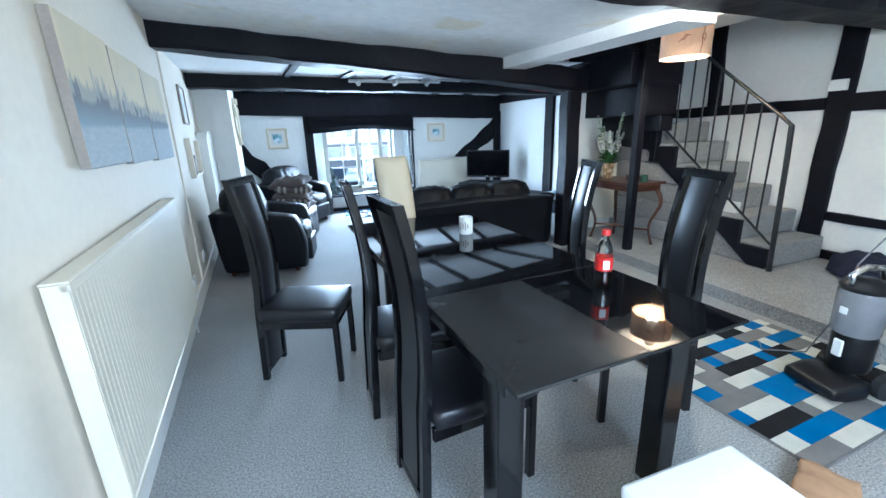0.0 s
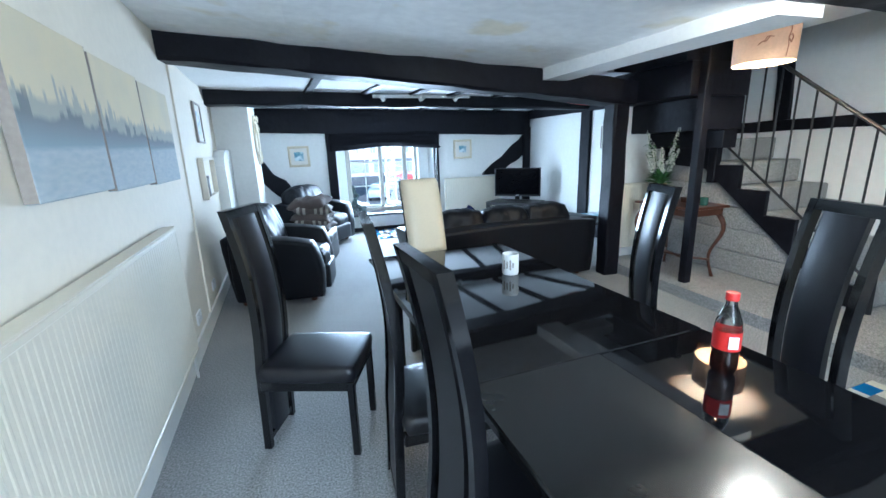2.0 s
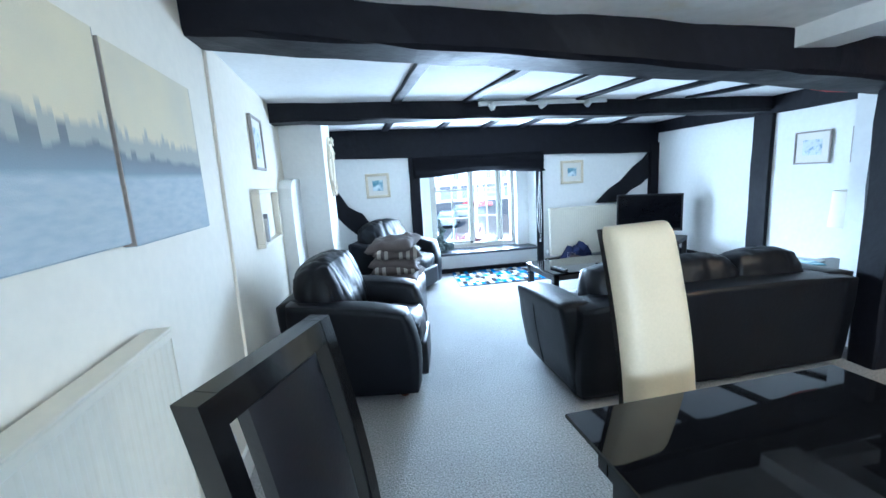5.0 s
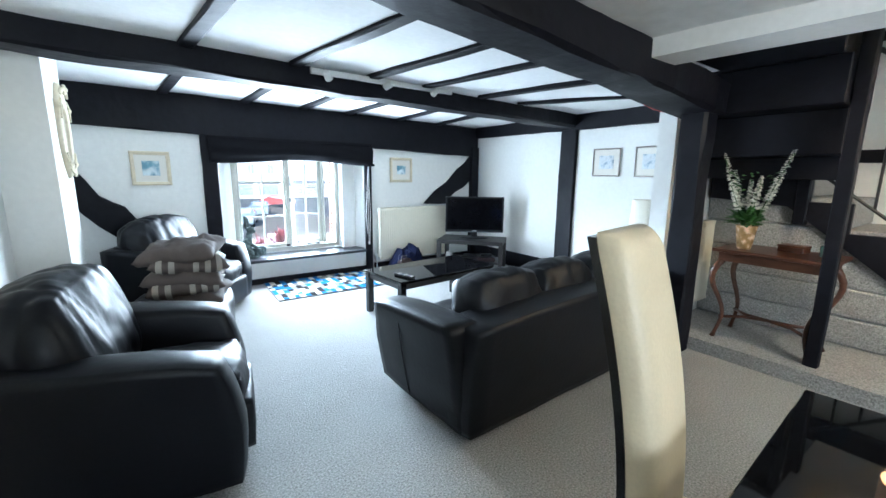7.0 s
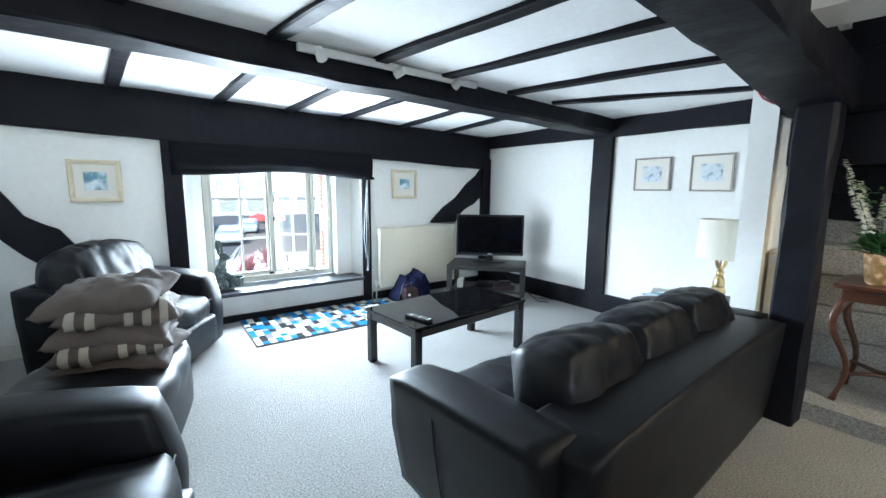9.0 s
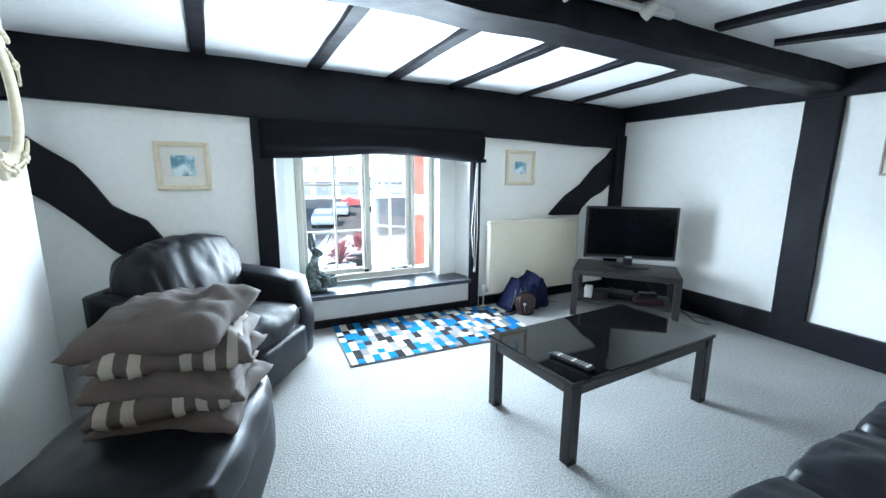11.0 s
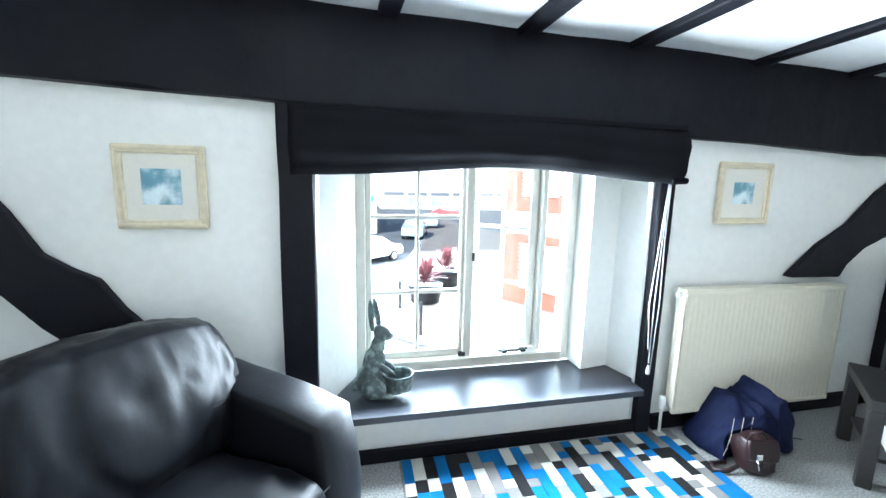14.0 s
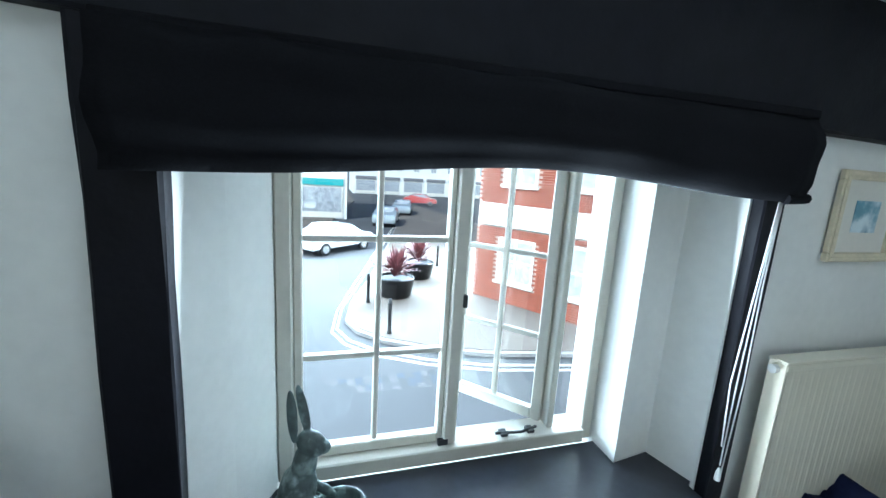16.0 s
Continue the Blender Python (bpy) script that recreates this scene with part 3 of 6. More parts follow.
def armchair(m, label, seed, width=0.92, depth=0.88):
    """Faces +x; its middle on the floor is the origin."""
    th = thing("armchair", label, "armchair", m, group="black leather seating")
    hw, hd = width / 2, depth / 2
    aw = 0.20
    puffy("base", LEATHER, th, (depth - 0.14, width - 0.22, 0.24), pose(-0.02, 0, 0.17), 0.12, n=6)
    for s, nm in ((1, "arm"), (-1, "arm")):
        puffy(nm, LEATHER, th, (depth - 0.06, aw, 0.56), pose(0.02, s * (hw - aw / 2 - 0.015), 0.315), 0.24, wrinkle=0.003, n=14, seed=seed + s, shape=arm_shape(s * 0.03, 0.09))
    puffy("backrest", LEATHER, th, (0.24, width - 0.06, 0.66), pose(-hd + 0.13, 0, 0.36, 0, -6, 0), 0.32, wrinkle=0.004, n=10, seed=seed + 2)
    cush = puffy("seat_cushion", LEATHER, th, (depth - 0.20, width - 2 * aw + 0.02, 0.20), pose(0.10, 0, 0.345, 0, -2, 0), 0.42, puff=0.045, wrinkle=0.008, n=24, seed=seed + 3, crease=0.006, down=(3.0, 6.0, 3.0))
    front = puffy("front_panel", LEATHER, th, (0.14, width - 2 * aw + 0.01, 0.24), pose(hd - 0.05, 0, 0.19), 0.35, wrinkle=0.004, n=8, seed=seed + 4)
    back = puffy("back_cushion", LEATHER, th, (0.33, width - 2 * aw + 0.28, 0.54), pose(-hd + 0.25, 0, 0.635, 0, -16, 0), 0.76, wrinkle=0.008, n=40, seed=seed + 5, crease=0.009, down=(4.0, 6.5, 1.2))
    bm = bmesh.new()
    seam(bm, [(hd - 0.03, y, 0.405 + 0.02 * math.cos(y * 5)) for y in np.linspace(-hw + aw, hw - aw, 9)])
    part("stitching", bm, LEATHER, cush, "raised seam of the cushion")
    bm = bmesh.new()
    seam(bm, [(-hd + 0.42 - 0.02 * abs(y), y, 0.60 + 0.05 * y) for y in np.linspace(-hw + aw, hw - aw, 9)])
    part("stitching", bm, LEATHER, back, "raised seam of the cushion")
    for x in (-hd + 0.12, hd - 0.14):
        for y in (-hw + 0.12, hw - 0.12):
            bm = bmesh.new()
            lathe(bm, [(0.028, 0), (0.03, 0.02), (0.034, 0.07)], 10, (x, y, 0), close=True)
            part("foot", bm, DARK_WOOD, th, "short dark wooden foot")
    return th


armchair(pose(0.335, 5.39, 0, 0, 0, -9), "black leather armchair with a plump seat beside the wall", 1.0, 0.86, 0.88)
armchair(pose(0.645, 7.63, 0, 0, 0, -33), "black leather armchair with a creased back cushion in the window corner", 7.0, 0.94, 0.86)


def sofa(m, label, length, depth):
    """Its back lies along -y, it faces +y, middle on the floor."""
    th = thing("sofa", label, "sofa", m, group="black leather seating")
    hl, hd = length / 2, depth / 2
    puffy("base", LEATHER, th, (length - 0.26, depth - 0.16, 0.25), pose(0, 0, 0.17), 0.08, n=6)
    def back_shape(q, u, v, w):
        q.y += -0.05 * (w * 0.5 + 0.5)
        q.z += 0.03 * (1 - u * u) * max(0, w)
        return q
    puffy("backrest", LEATHER, th, (length - 0.04, 0.26, 0.575), pose(0, -hd + 0.14, 0.325), 0.10, wrinkle=0.004, n=14, seed=3, shape=back_shape)
    for s in (-1, 1):
        def shape(q, u, v, w, s=s):
            q.x += s * 0.09 * max(0.0, w * 0.5 + 0.5) ** 1.4
            q.z += 0.05 * (-v * 0.5 + 0.5) * max(0, w)
            q.y -= 0.06 * max(0, w) * max(0, v) ** 2
            return q
        arm = puffy("arm", LEATHER, th, (0.22, depth - 0.04, 0.55), pose(s * (hl - 0.14), 0.01, 0.31), 0.26, wrinkle=0.004, n=12, seed=s * 3.0, shape=shape)
        bm = bmesh.new()
        seam(bm, [(s * (hl + 0.035 - 0.07 * (1 - k) ** 1.4), 0.08, 0.06 + 0.46 * k) for k in np.linspace(0, 1, 7)], 0.003)
        part("stitching", bm, LEATHER, arm, "raised seam down the arm")
    w = (length - 0.46) / 3
    for i in range(3):
        x = -hl + 0.23 + w * (i + 0.5)
        c = puffy("seat_cushion", LEATHER, th, (w - 0.006, depth - 0.26, 0.20), pose(x, 0.12, 0.345, 2, 0, 0), 0.40, puff=0.045, wrinkle=0.008, n=20, seed=10 + i, crease=0.006, down=(6.0, 3.0, 3.0))
        bm = bmesh.new()
        seam(bm, [(xx, hd - 0.02, 0.36) for xx in np.linspace(x - w / 2 + 0.05, x + w / 2 - 0.05, 5)], 0.003)
        part("stitching", bm, LEATHER, c, "raised seam of the cushion")
    for i in range(3):
        x = -hl + 0.23 + w * (i + 0.5)
        puffy("back_cushion", LEATHER, th, (w + 0.07, 0.32, 0.43), pose(x, -hd + 0.27, 0.565, -14, 0, 0), 0.72, wrinkle=0.010, n=30, seed=20 + i, crease=0.006, down=(4.5, 4.5, 1.8))
    for x in (-hl + 0.14, hl - 0.14):
        for y in (-hd + 0.12, hd - 0.12):
            bm = bmesh.new()
            lathe(bm, [(0.028, 0), (0.03, 0.02), (0.034, 0.07)], 10, (x, y, 0), close=True)
            part("foot", bm, DARK_WOOD, th, "short dark wooden foot")
    return th


sofa(pose(2.49, 5.075, 0, 0, 0, 2.0), "black leather three-seat sofa with plump cushions facing the window", 1.93, 0.87)

stool = thing("footstool", "square black leather footstool under a stack of cushions", "footstool", pose(0.535, 6.50, 0, 0, 0, -14), group="black leather seating")
puffy("body", LEATHER, stool, (0.62, 0.76, 0.27), pose(0, 0, 0.145), 0.14, n=8)
puffy("top_cushion", LEATHER, stool, (0.65, 0.78, 0.17), pose(0, 0, 0.325), 0.34, puff=0.03, wrinkle=0.008, n=22, seed=31, crease=0.005, down=(5.0, 5.0, 3.0))
for x in (-0.25, 0.25):
    for y in (-0.31, 0.31):
        bm = bmesh.new()
        lathe(bm, [(0.025, 0), (0.03, 0.05)], 8, (x, y, 0), close=True)
        part("foot", bm, DARK_WOOD, stool)

CUSHIONS = [(0.635, 6.61, 0.452, -16, TAUPE, False, 0.12), (0.615, 6.60, 0.520, -6, TAUPE, True, 0.12), (0.625, 6.61, 0.592, -15, TAUPE, False, 0.14), (0.64, 6.61, 0.675, -4, TAUPE, True, 0.12), (0.605, 6.60, 0.760, -18, TAUPE, False, 0.14)]
for i, (x, y, zz, turn, mat, striped, tk) in enumerate(CUSHIONS):
    tilt = (2, -3, 4, -2, 5)[i]
    m = pose(x, y, zz, tilt, (1, -2, 2, 3, -4)[i], turn)
    name = "striped cushion with pale woven bands, in the stack on the footstool" if striped else "plain taupe cotton cushion in the stack on the footstool"
    th = thing("cushion", name, "cushion", m, group="stack of cushions")
    part("cover", pillow_mesh(0.47, tk, i * 1.7, 0.012), mat, th, smooth=True)
    if striped:
        for y0, wd in ((-0.175, 0.034), (-0.105, 0.034), (0.03, 0.034), (0.10, 0.034), (0.17, 0.034)):
            bm = pillow_mesh(0.482, tk + 0.016, i * 1.7, 0.012, 28)
            gone = [f for f in bm.faces if not (y0 - wd / 2 < f.calc_center_median().x < y0 + wd / 2)]
            bmesh.ops.delete(bm, geom=gone, context="FACES")
            if bm.faces:
                part("stripe", bm, PALE_STRIPE, th, "pale woven stripe", smooth=True)
            else:
                bm.free()


# ---- coffee table ----
ct = thing("coffee_table", "low black coffee table with a gloss black glass top", "coffee table", pose(2.60, 6.478, 0, 0, 0, 4.8))
bm = bmesh.new()
box(bm, -0.562, -0.305, 0.385, 0.562, 0.305, 0.41, 0.004)
part("tabletop", bm, BLACK_GLASS, ct, "gloss black glass")
bm = bmesh.new()
for x0, y0, x1, y1 in ((-0.535, -0.29, 0.535, -0.265), (-0.535, 0.265, 0.535, 0.29), (-0.545, -0.265, -0.52, 0.265), (0.52, -0.265, 0.545, 0.265)):
    box(bm, x0, y0, 0.335, x1, y1, 0.384)
part("apron", bm, BLACK_WOOD, ct)
for x in (-0.524, 0.524):
    for y in (-0.27, 0.27):
        cut_box("leg", GLOSS_BLACK, ct, x - 0.028, y - 0.028, 0, x + 0.028, y + 0.028, 0.383, 0.003)
rc = thing("remote_control", "slim grey remote control lying on the coffee table", "remote control", pose(2.192, 6.282, 0.412, 0, 0, 14))
cut_box("body", PLASTIC, rc, -0.025, -0.11, 0, 0.025, 0.11, 0.018, 0.005)
for i in range(3):
    for j in range(10):
        cut_box("button", GREY_PLASTIC if j % 4 else MOUNT, rc, -0.0185 + i * 0.0135, -0.098 + j * 0.019, 0.0182, -0.0085 + i * 0.0135, -0.085 + j * 0.019, 0.0205, 0.001)


# ---- rugs with woven rectangles ----
def rug(m, label, sx, sy, cell, seed, along):
    th = thing("rug", label, "rug", m)
    rng = random.Random(seed)
    bm = bmesh.new()
    box(bm, -sx / 2, -sy / 2, 0.0, sx / 2, sy / 2, 0.009, 0.003)
    part("backing", bm, RUG_GREY, th, "grey bound edge")
    mats = {"blue": RUG_BLUE, "cream": RUG_CREAM, "black": RUG_BLACK, "grey": RUG_GREY}
    long, short = (sx, sy) if along == "x" else (sy, sx)
    n = round(short / cell)
    prev = []
    for r in range(n):
        a0, a1 = -short / 2 + short * r / n, -short / 2 + short * (r + 1) / n
        p = -long / 2
        last = None
        row = []
        while p < long / 2 - 1e-6:
            ln = min(rng.choice((0.8, 1.2, 1.8, 2.4, 3.2)) * cell * 1.15, long / 2 - p)
            if long / 2 - p - ln < cell * 0.6:
                ln = long / 2 - p
            under = {c for q0, q1, c in prev if q0 < p + ln and q1 > p and rng.random() < 0.6}
            choice = [c for c in ("blue", "blue", "cream", "cream", "black", "grey", "grey") if c != last and c not in under] or ["grey", "cream"]
            c = rng.choice(choice)
            d = (p, a0, p + ln, a1) if along == "x" else (a0, p, a1, p + ln)
            e, g = 0.010, 0.0008
            d = (max(d[0] + g, -sx / 2 + e), max(d[1] + g, -sy / 2 + e), min(d[2] - g, sx / 2 - e), min(d[3] - g, sy / 2 - e))
            if d[2] - d[0] > 0.004 and d[3] - d[1] > 0.004:
                bm = bmesh.new()
                box(bm, d[0], d[1], 0.006, d[2], d[3], 0.0125 + rng.random() * 0.0015)
                part("rectangle", bm, mats[c], th)
            row.append((p, p + ln, c))
            last = c
            p += ln
        prev = row
    return th


rug(pose(2.175, 7.85, 0.001, 0, 0, -0.8), "rug with blue, white, black and grey rectangles under the window", 1.53, 0.79, 0.056, 5, "y")
rug(pose(3.04, 1.93, 0.001, 0, 0, 3), "rug with blue, white, black and grey rectangles beside the dining table", 1.18, 0.92, 0.092, 11, "x")


# ---- television and its stand ----
ts = thing("tv_stand", "black-brown low television stand with a lower shelf, set across the corner", "tv stand", pose(3.975, 7.53, 0, 0, 0, -49))
cut_box("top", BLACK_WOOD, ts, -0.44, -0.26, 0.385, 0.44, 0.26, 0.435, 0.003)
cut_box("shelf", BLACK_WOOD, ts, -0.40, -0.22, 0.13, 0.40, 0.22, 0.15, 0.002)
for x in (-0.412, 0.412):
    for y in (-0.232, 0.232):
        cut_box("leg", BLACK_WOOD, ts, x - 0.027, y - 0.027, 0, x + 0.027, y + 0.027, 0.384, 0.003)
tv = thing("television", "flat black television, switched off, on a glossy stand", "television", pose(4.02, 7.55, 0.437, 0, 0, -38))
bm = bmesh.new()
box(bm, -0.395, -0.02, 0.075, 0.395, 0.03, 0.56, 0.008, seg=2)
part("casing", bm, PLASTIC, tv)
cut_box("screen", SCREEN, tv, -0.372, -0.0235, 0.115, 0.372, -0.0215, 0.54, 0)
cut_box("bezel", GREY_PLASTIC, tv, -0.37, -0.023, 0.082, 0.37, -0.0205, 0.088, 0, "grey strip under the screen")
cut_box("name_plate", WHITE_PLASTIC, tv, -0.03, -0.0245, 0.094, 0.03, -0.0225, 0.101, 0, "small pale maker's mark")
bm = bmesh.new()
box(bm, -0.04, -0.01, 0.015, 0.04, 0.02, 0.10, 0.004)
part("neck", bm, PLASTIC, tv)
bm = bmesh.new()
lathe(bm, [(0.20, 0), (0.20, 0.008), (0.16, 0.014), (0.04, 0.018)], 28, (0, 0, 0), close=True)
bmesh.ops.transform(bm, matrix=Matrix.Diagonal((1, 0.55, 1, 1)), verts=bm.verts[:])
part("foot", bm, PLASTIC, tv)
def on_stand(name, label, cat, x, y, z, sx, sy, sz, mat, turn=0.0):
    o = thing(name, label, cat, pose(3.975, 7.53, 0, 0, 0, -49) @ pose(x, y, z, 0, 0, turn))
    cut_box("case", mat, o, -sx / 2, -sy / 2, 0, sx / 2, sy / 2, sz, 0.006)
    return o
gc = on_stand("game_console", "dark red games console on the stand's lower shelf", "games console", 0.20, -0.06, 0.151, 0.24, 0.18, 0.05, OXBLOOD, 8)
cut_box("lid", PLASTIC, gc, -0.10, -0.07, 0.0505, 0.10, 0.07, 0.058, 0.002)
on_stand("game_controller", "black game controller on the red console", "controller", 0.20, -0.06, 0.210, 0.15, 0.08, 0.03, PLASTIC, 15)
on_stand("router", "white router box hanging at the stand's side", "router", -0.30, -0.10, 0.151, 0.07, 0.11, 0.10, WHITE_PLASTIC, 0)
on_stand("red_box", "small dark red carton on the stand's lower shelf", "box", -0.22, -0.13, 0.151, 0.05, 0.08, 0.07, OXBLOOD, 10)
on_stand("cable_box", "flat black television receiver on the stand's shelf", "receiver", -0.02, 0.03, 0.151, 0.22, 0.20, 0.045, PLASTIC, 0)
for i, pts in enumerate((((3.60, 8.0, 0.02), (3.4, 8.12, 0.006), (3.2, 8.15, 0.006), (3.05, 8.2, 0.02)), ((4.25, 7.2, 0.15), (4.33, 7.05, 0.02), (4.42, 6.98, 0.008), (4.52, 7.1, 0.006)), ((4.2, 7.6, 0.4), (4.4, 7.5, 0.12), (4.45, 7.2, 0.01), (4.57, 7.0, 0.01)))):
    bm = bmesh.new()
    fine = []
    for a, b in zip(pts, pts[1:]):
        fine += [Vector(a).lerp(Vector(b), k / 4) for k in range(4)]
    tube(bm, fine + [Vector(pts[-1])], 0.0035, 6)
    tagged(part("cable", bm, PLASTIC, None, smooth=True), "loose black cable lying by the television stand", "cable")

# bag and coat on the floor under the radiator
bag = thing("jacket_heap", "crumpled navy pinstriped jacket heaped against the radiator", "jacket", pose(3.23, 8.07, 0, 0, 0, -4))
def bag_shape(q, u, v, w):
    up = max(0.0, min(1.0, q.z / 0.3 + 0.5))
    q.z = max(-0.148, q.z + 0.10 * noise.noise(q * 5 + Vector((1.3, 0, 0))) * up)
    q.y += 0.03 * noise.noise(q * 5 + Vector((4, 0, 0)))
    # it drapes down to one side, in long folds
    q.x = q.x * (1 - 0.55 * up) + 0.045 * up
    fold = math.sin(q.x * 46 + q.z * 9)
    q.y += 0.012 * fold * (1 - 0.4 * up) * (-1 if v < 0 else 0)
    return q
puffy("cloth", NAVY, bag, (0.54, 0.28, 0.30), pose(0, 0, 0.15), 0.42, wrinkle=0.022, n=30, seed=4, shape=bag_shape, crease=0.008, down=(10.0, 8.0, 3.0))
for k, x in enumerate((-0.22, -0.165, -0.11)):
    bm = bmesh.new()
    tube(bm, [(x, -0.150, 0.05), (x + 0.035, -0.142, 0.13), (x + 0.075, -0.11, 0.22)], 0.0016, 5)
    part("pinstripe", bm, PALE_STRIPE, bag, "pale pinstripe")
hb = thing("handbag", "small oxblood leather handbag with a metal clasp on the carpet", "handbag", pose(3.10, 7.885, 0, 0, 0, -12))
puffy("body", OXBLOOD, hb, (0.18, 0.12, 0.19), pose(0.02, 0, 0.09, -12, 0, 0), 0.62, wrinkle=0.014, n=14, seed=9)
puffy("flap", OXBLOOD, hb, (0.16, 0.035, 0.11), pose(0.02, -0.045, 0.13, -16, 0, 0), 0.5, wrinkle=0.008, n=10, seed=10)
cut_box("clasp", CHROME, hb, -0.03, -0.078, 0.10, 0.0, -0.066, 0.13, 0.003)
bm = bmesh.new()
tube(bm, [(-0.02, -0.072, 0.10), (-0.018, -0.078, 0.07), (-0.012, -0.08, 0.045)], 0.004, 6)
part("clasp_tassel", bm, CHROME, hb, "short chain hanging from the clasp", smooth=True)
bm = bmesh.new()
tube(bm, [(-0.07, -0.02, 0.03), (-0.13, -0.04, 0.018), (-0.19, -0.03, 0.016), (-0.17, 0.02, 0.016), (-0.10, 0.02, 0.02)], 0.011, 8)
part("strap", bm, OXBLOOD, hb, "leather strap lying on the carpet", smooth=True)
bm = bmesh.new()
tube(bm, [(-0.04, -0.03, 0.18), (-0.05, -0.05, 0.225), (-0.01, -0.055, 0.235), (0.03, -0.045, 0.20)], 0.008, 8)
part("handle", bm, OXBLOOD, hb, smooth=True)


# ---- radiators ----
def radiator(m, label, length, height, lift, valve_side, grille=True, depth=0.075):
    """Hangs on a wall behind +y; the front faces -y; the left lower corner of the wall side is the origin."""
    th = thing("radiator", label, "radiator", m)
    bm = bmesh.new()
    n = int(length / 0.033)
    pts = []
    for i in range(n):
        x = 0.012 + (length - 0.024) * i / n
        w = (length - 0.024) / n
        pts += [(x, -depth), (x + w * 0.22, -depth), (x + w * 0.36, -depth + 0.0014), (x + w * 0.86, -depth + 0.0014)]
    pts += [(length - 0.012, -depth), (length - 0.012, -depth + 0.022), (0.012, -depth + 0.022)]
    prism(bm, pts, lift + 0.025, lift + height - 0.025)
    part("panel", bm, RADIATOR, th, "ribbed steel panel")
    cut_box("back_panel", RADIATOR, th, 0.02, -0.035, lift + 0.02, length - 0.02, -0.018, lift + height - 0.02, 0.003)
    for z0, z1 in ((lift, lift + 0.028), (lift + height - 0.03, lift + height)):
        cut_box("rail", RADIATOR, th, 0.0, -depth - 0.003, z0, length, -depth + 0.026, z1, 0.006)
    if grille:
        bm = bmesh.new()
        box(bm, 0, -depth - 0.004, lift + height - 0.001, length, -0.012, lift + height + 0.006, 0.002)
        part("top_grille", bm, RADIATOR, th)
        for x in (0, length - 0.006):
            cut_box("side_panel", RADIATOR, th, x, -depth, lift + 0.03, x + 0.006, -0.015, lift + height - 0.002, 0.001)
    for x in (length * 0.2, length * 0.8):
        cut_box("bracket", RADIATOR, th, x - 0.02, -0.018, lift + 0.05, x + 0.02, 0.0, lift + height - 0.05, 0.002)
    x = -0.035 if valve_side < 0 else length + 0.035
    bm = bmesh.new()
    tube(bm, [(x, -depth / 2, 0.0), (x, -depth / 2, lift + 0.03), (x - valve_side * 0.045, -depth / 2, lift + 0.03)], 0.008, 8)
    part("pipe", bm, WHITE_PLASTIC, th, "thin painted pipe", smooth=True)
    bm = bmesh.new()
    lathe(bm, [(0.014, lift + 0.02), (0.018, lift + 0.03), (0.018, lift + 0.085), (0.012, lift + 0.095)], 12, (x, -depth / 2, 0), close=True)
    part("valve", bm, WHITE_PLASTIC, th, "white thermostat valve", smooth=True)
    bm = bmesh.new()
    tube(bm, [(0.0 if valve_side < 0 else length, -depth / 2 - 0.004, lift + height - 0.03), (-0.018 if valve_side < 0 else length + 0.018, -depth / 2 - 0.004, lift + height - 0.03)], 0.016, 12)
    part("end_cap", bm, WHITE_PLASTIC, th)
    return th


radiator(pose(2.905, 8.255, 0, 0, 0, -1.2), "cream ribbed steel radiator under the picture", 1.07, 0.70, 0.135, -1)
LWA = math.degrees(math.atan2(1, -0.0805))
radiator(pose(left_x(2.04), 2.04, 0, 0, 0, LWA), "long cream ribbed steel radiator on the dining wall", 1.77, 0.775, 0.205, 1)
radiator(pose(3.80, 4.858, 0.1, 0, 0, 0), "cream ribbed steel radiator behind the console table", 0.80, 0.70, 0.12, -1)


# ---- window, sill, blind ----
win = thing("window_1", "white painted casement window with one light open to the street", "window", kind="structure")
FY = 8.66
def bar(name, x0, z0, x1, z1, y0=FY - 0.03, y1=FY + 0.03, parent=None, bevel=0.005):
    return cut_box(name, TRIM_WHITE, parent or win, x0, y0, z0, x1, y1, z1, bevel)
bar("frame_post", 1.222, 0.305, 1.272, 1.56, FY - 0.05, FY + 0.05)
bar("frame_post", 2.448, 0.305, 2.498, 1.56, FY - 0.05, FY + 0.05)
bar("frame_head", 1.272, 1.50, 2.448, 1.56, FY - 0.05, FY + 0.05)
bar("frame_sill", 1.272, 0.305, 2.448, 0.365, FY - 0.07, FY + 0.06)
bar("mullion", 1.822, 0.366, 1.872, 1.499, FY - 0.045, FY + 0.045)
bar("mullion", 2.288, 0.366, 2.318, 1.499, FY - 0.03, FY + 0.03)
light = thing("fixed_light", "", "")
light.parent = win
for a in (("stile", 1.273, 0.367, 1.303, 1.498), ("stile", 1.800, 0.367, 1.821, 1.498), ("rail", 1.304, 0.367, 1.799, 0.407), ("rail", 1.304, 1.463, 1.799, 1.498)):
    bar(*a, FY - 0.022, FY + 0.022, light)
bar("glazing_bar", 1.546, 0.408, 1.566, 1.462, FY - 0.015, FY + 0.015, light, 0.004)
for z in (0.753, 1.176):
    bar("glazing_bar", 1.304, z - 0.011, 1.545, z + 0.011, FY - 0.015, FY + 0.015, light, 0.004)
    bar("glazing_bar", 1.567, z - 0.011, 1.799, z + 0.011, FY - 0.015, FY + 0.015, light, 0.004)
def pane(x0, z0, x1, z1, parent, y=FY):
    o = cut_box("pane", GLASS, parent, x0, y - 0.002, z0, x1, y + 0.002, z1, 0)
    o.visible_shadow = False
    return o
for x0, x1 in ((1.300, 1.547), (1.565, 1.803)):
    for z0, z1 in ((0.404, 0.743), (0.763, 1.166), (1.186, 1.466)):
        pane(x0, z0, x1, z1, light)
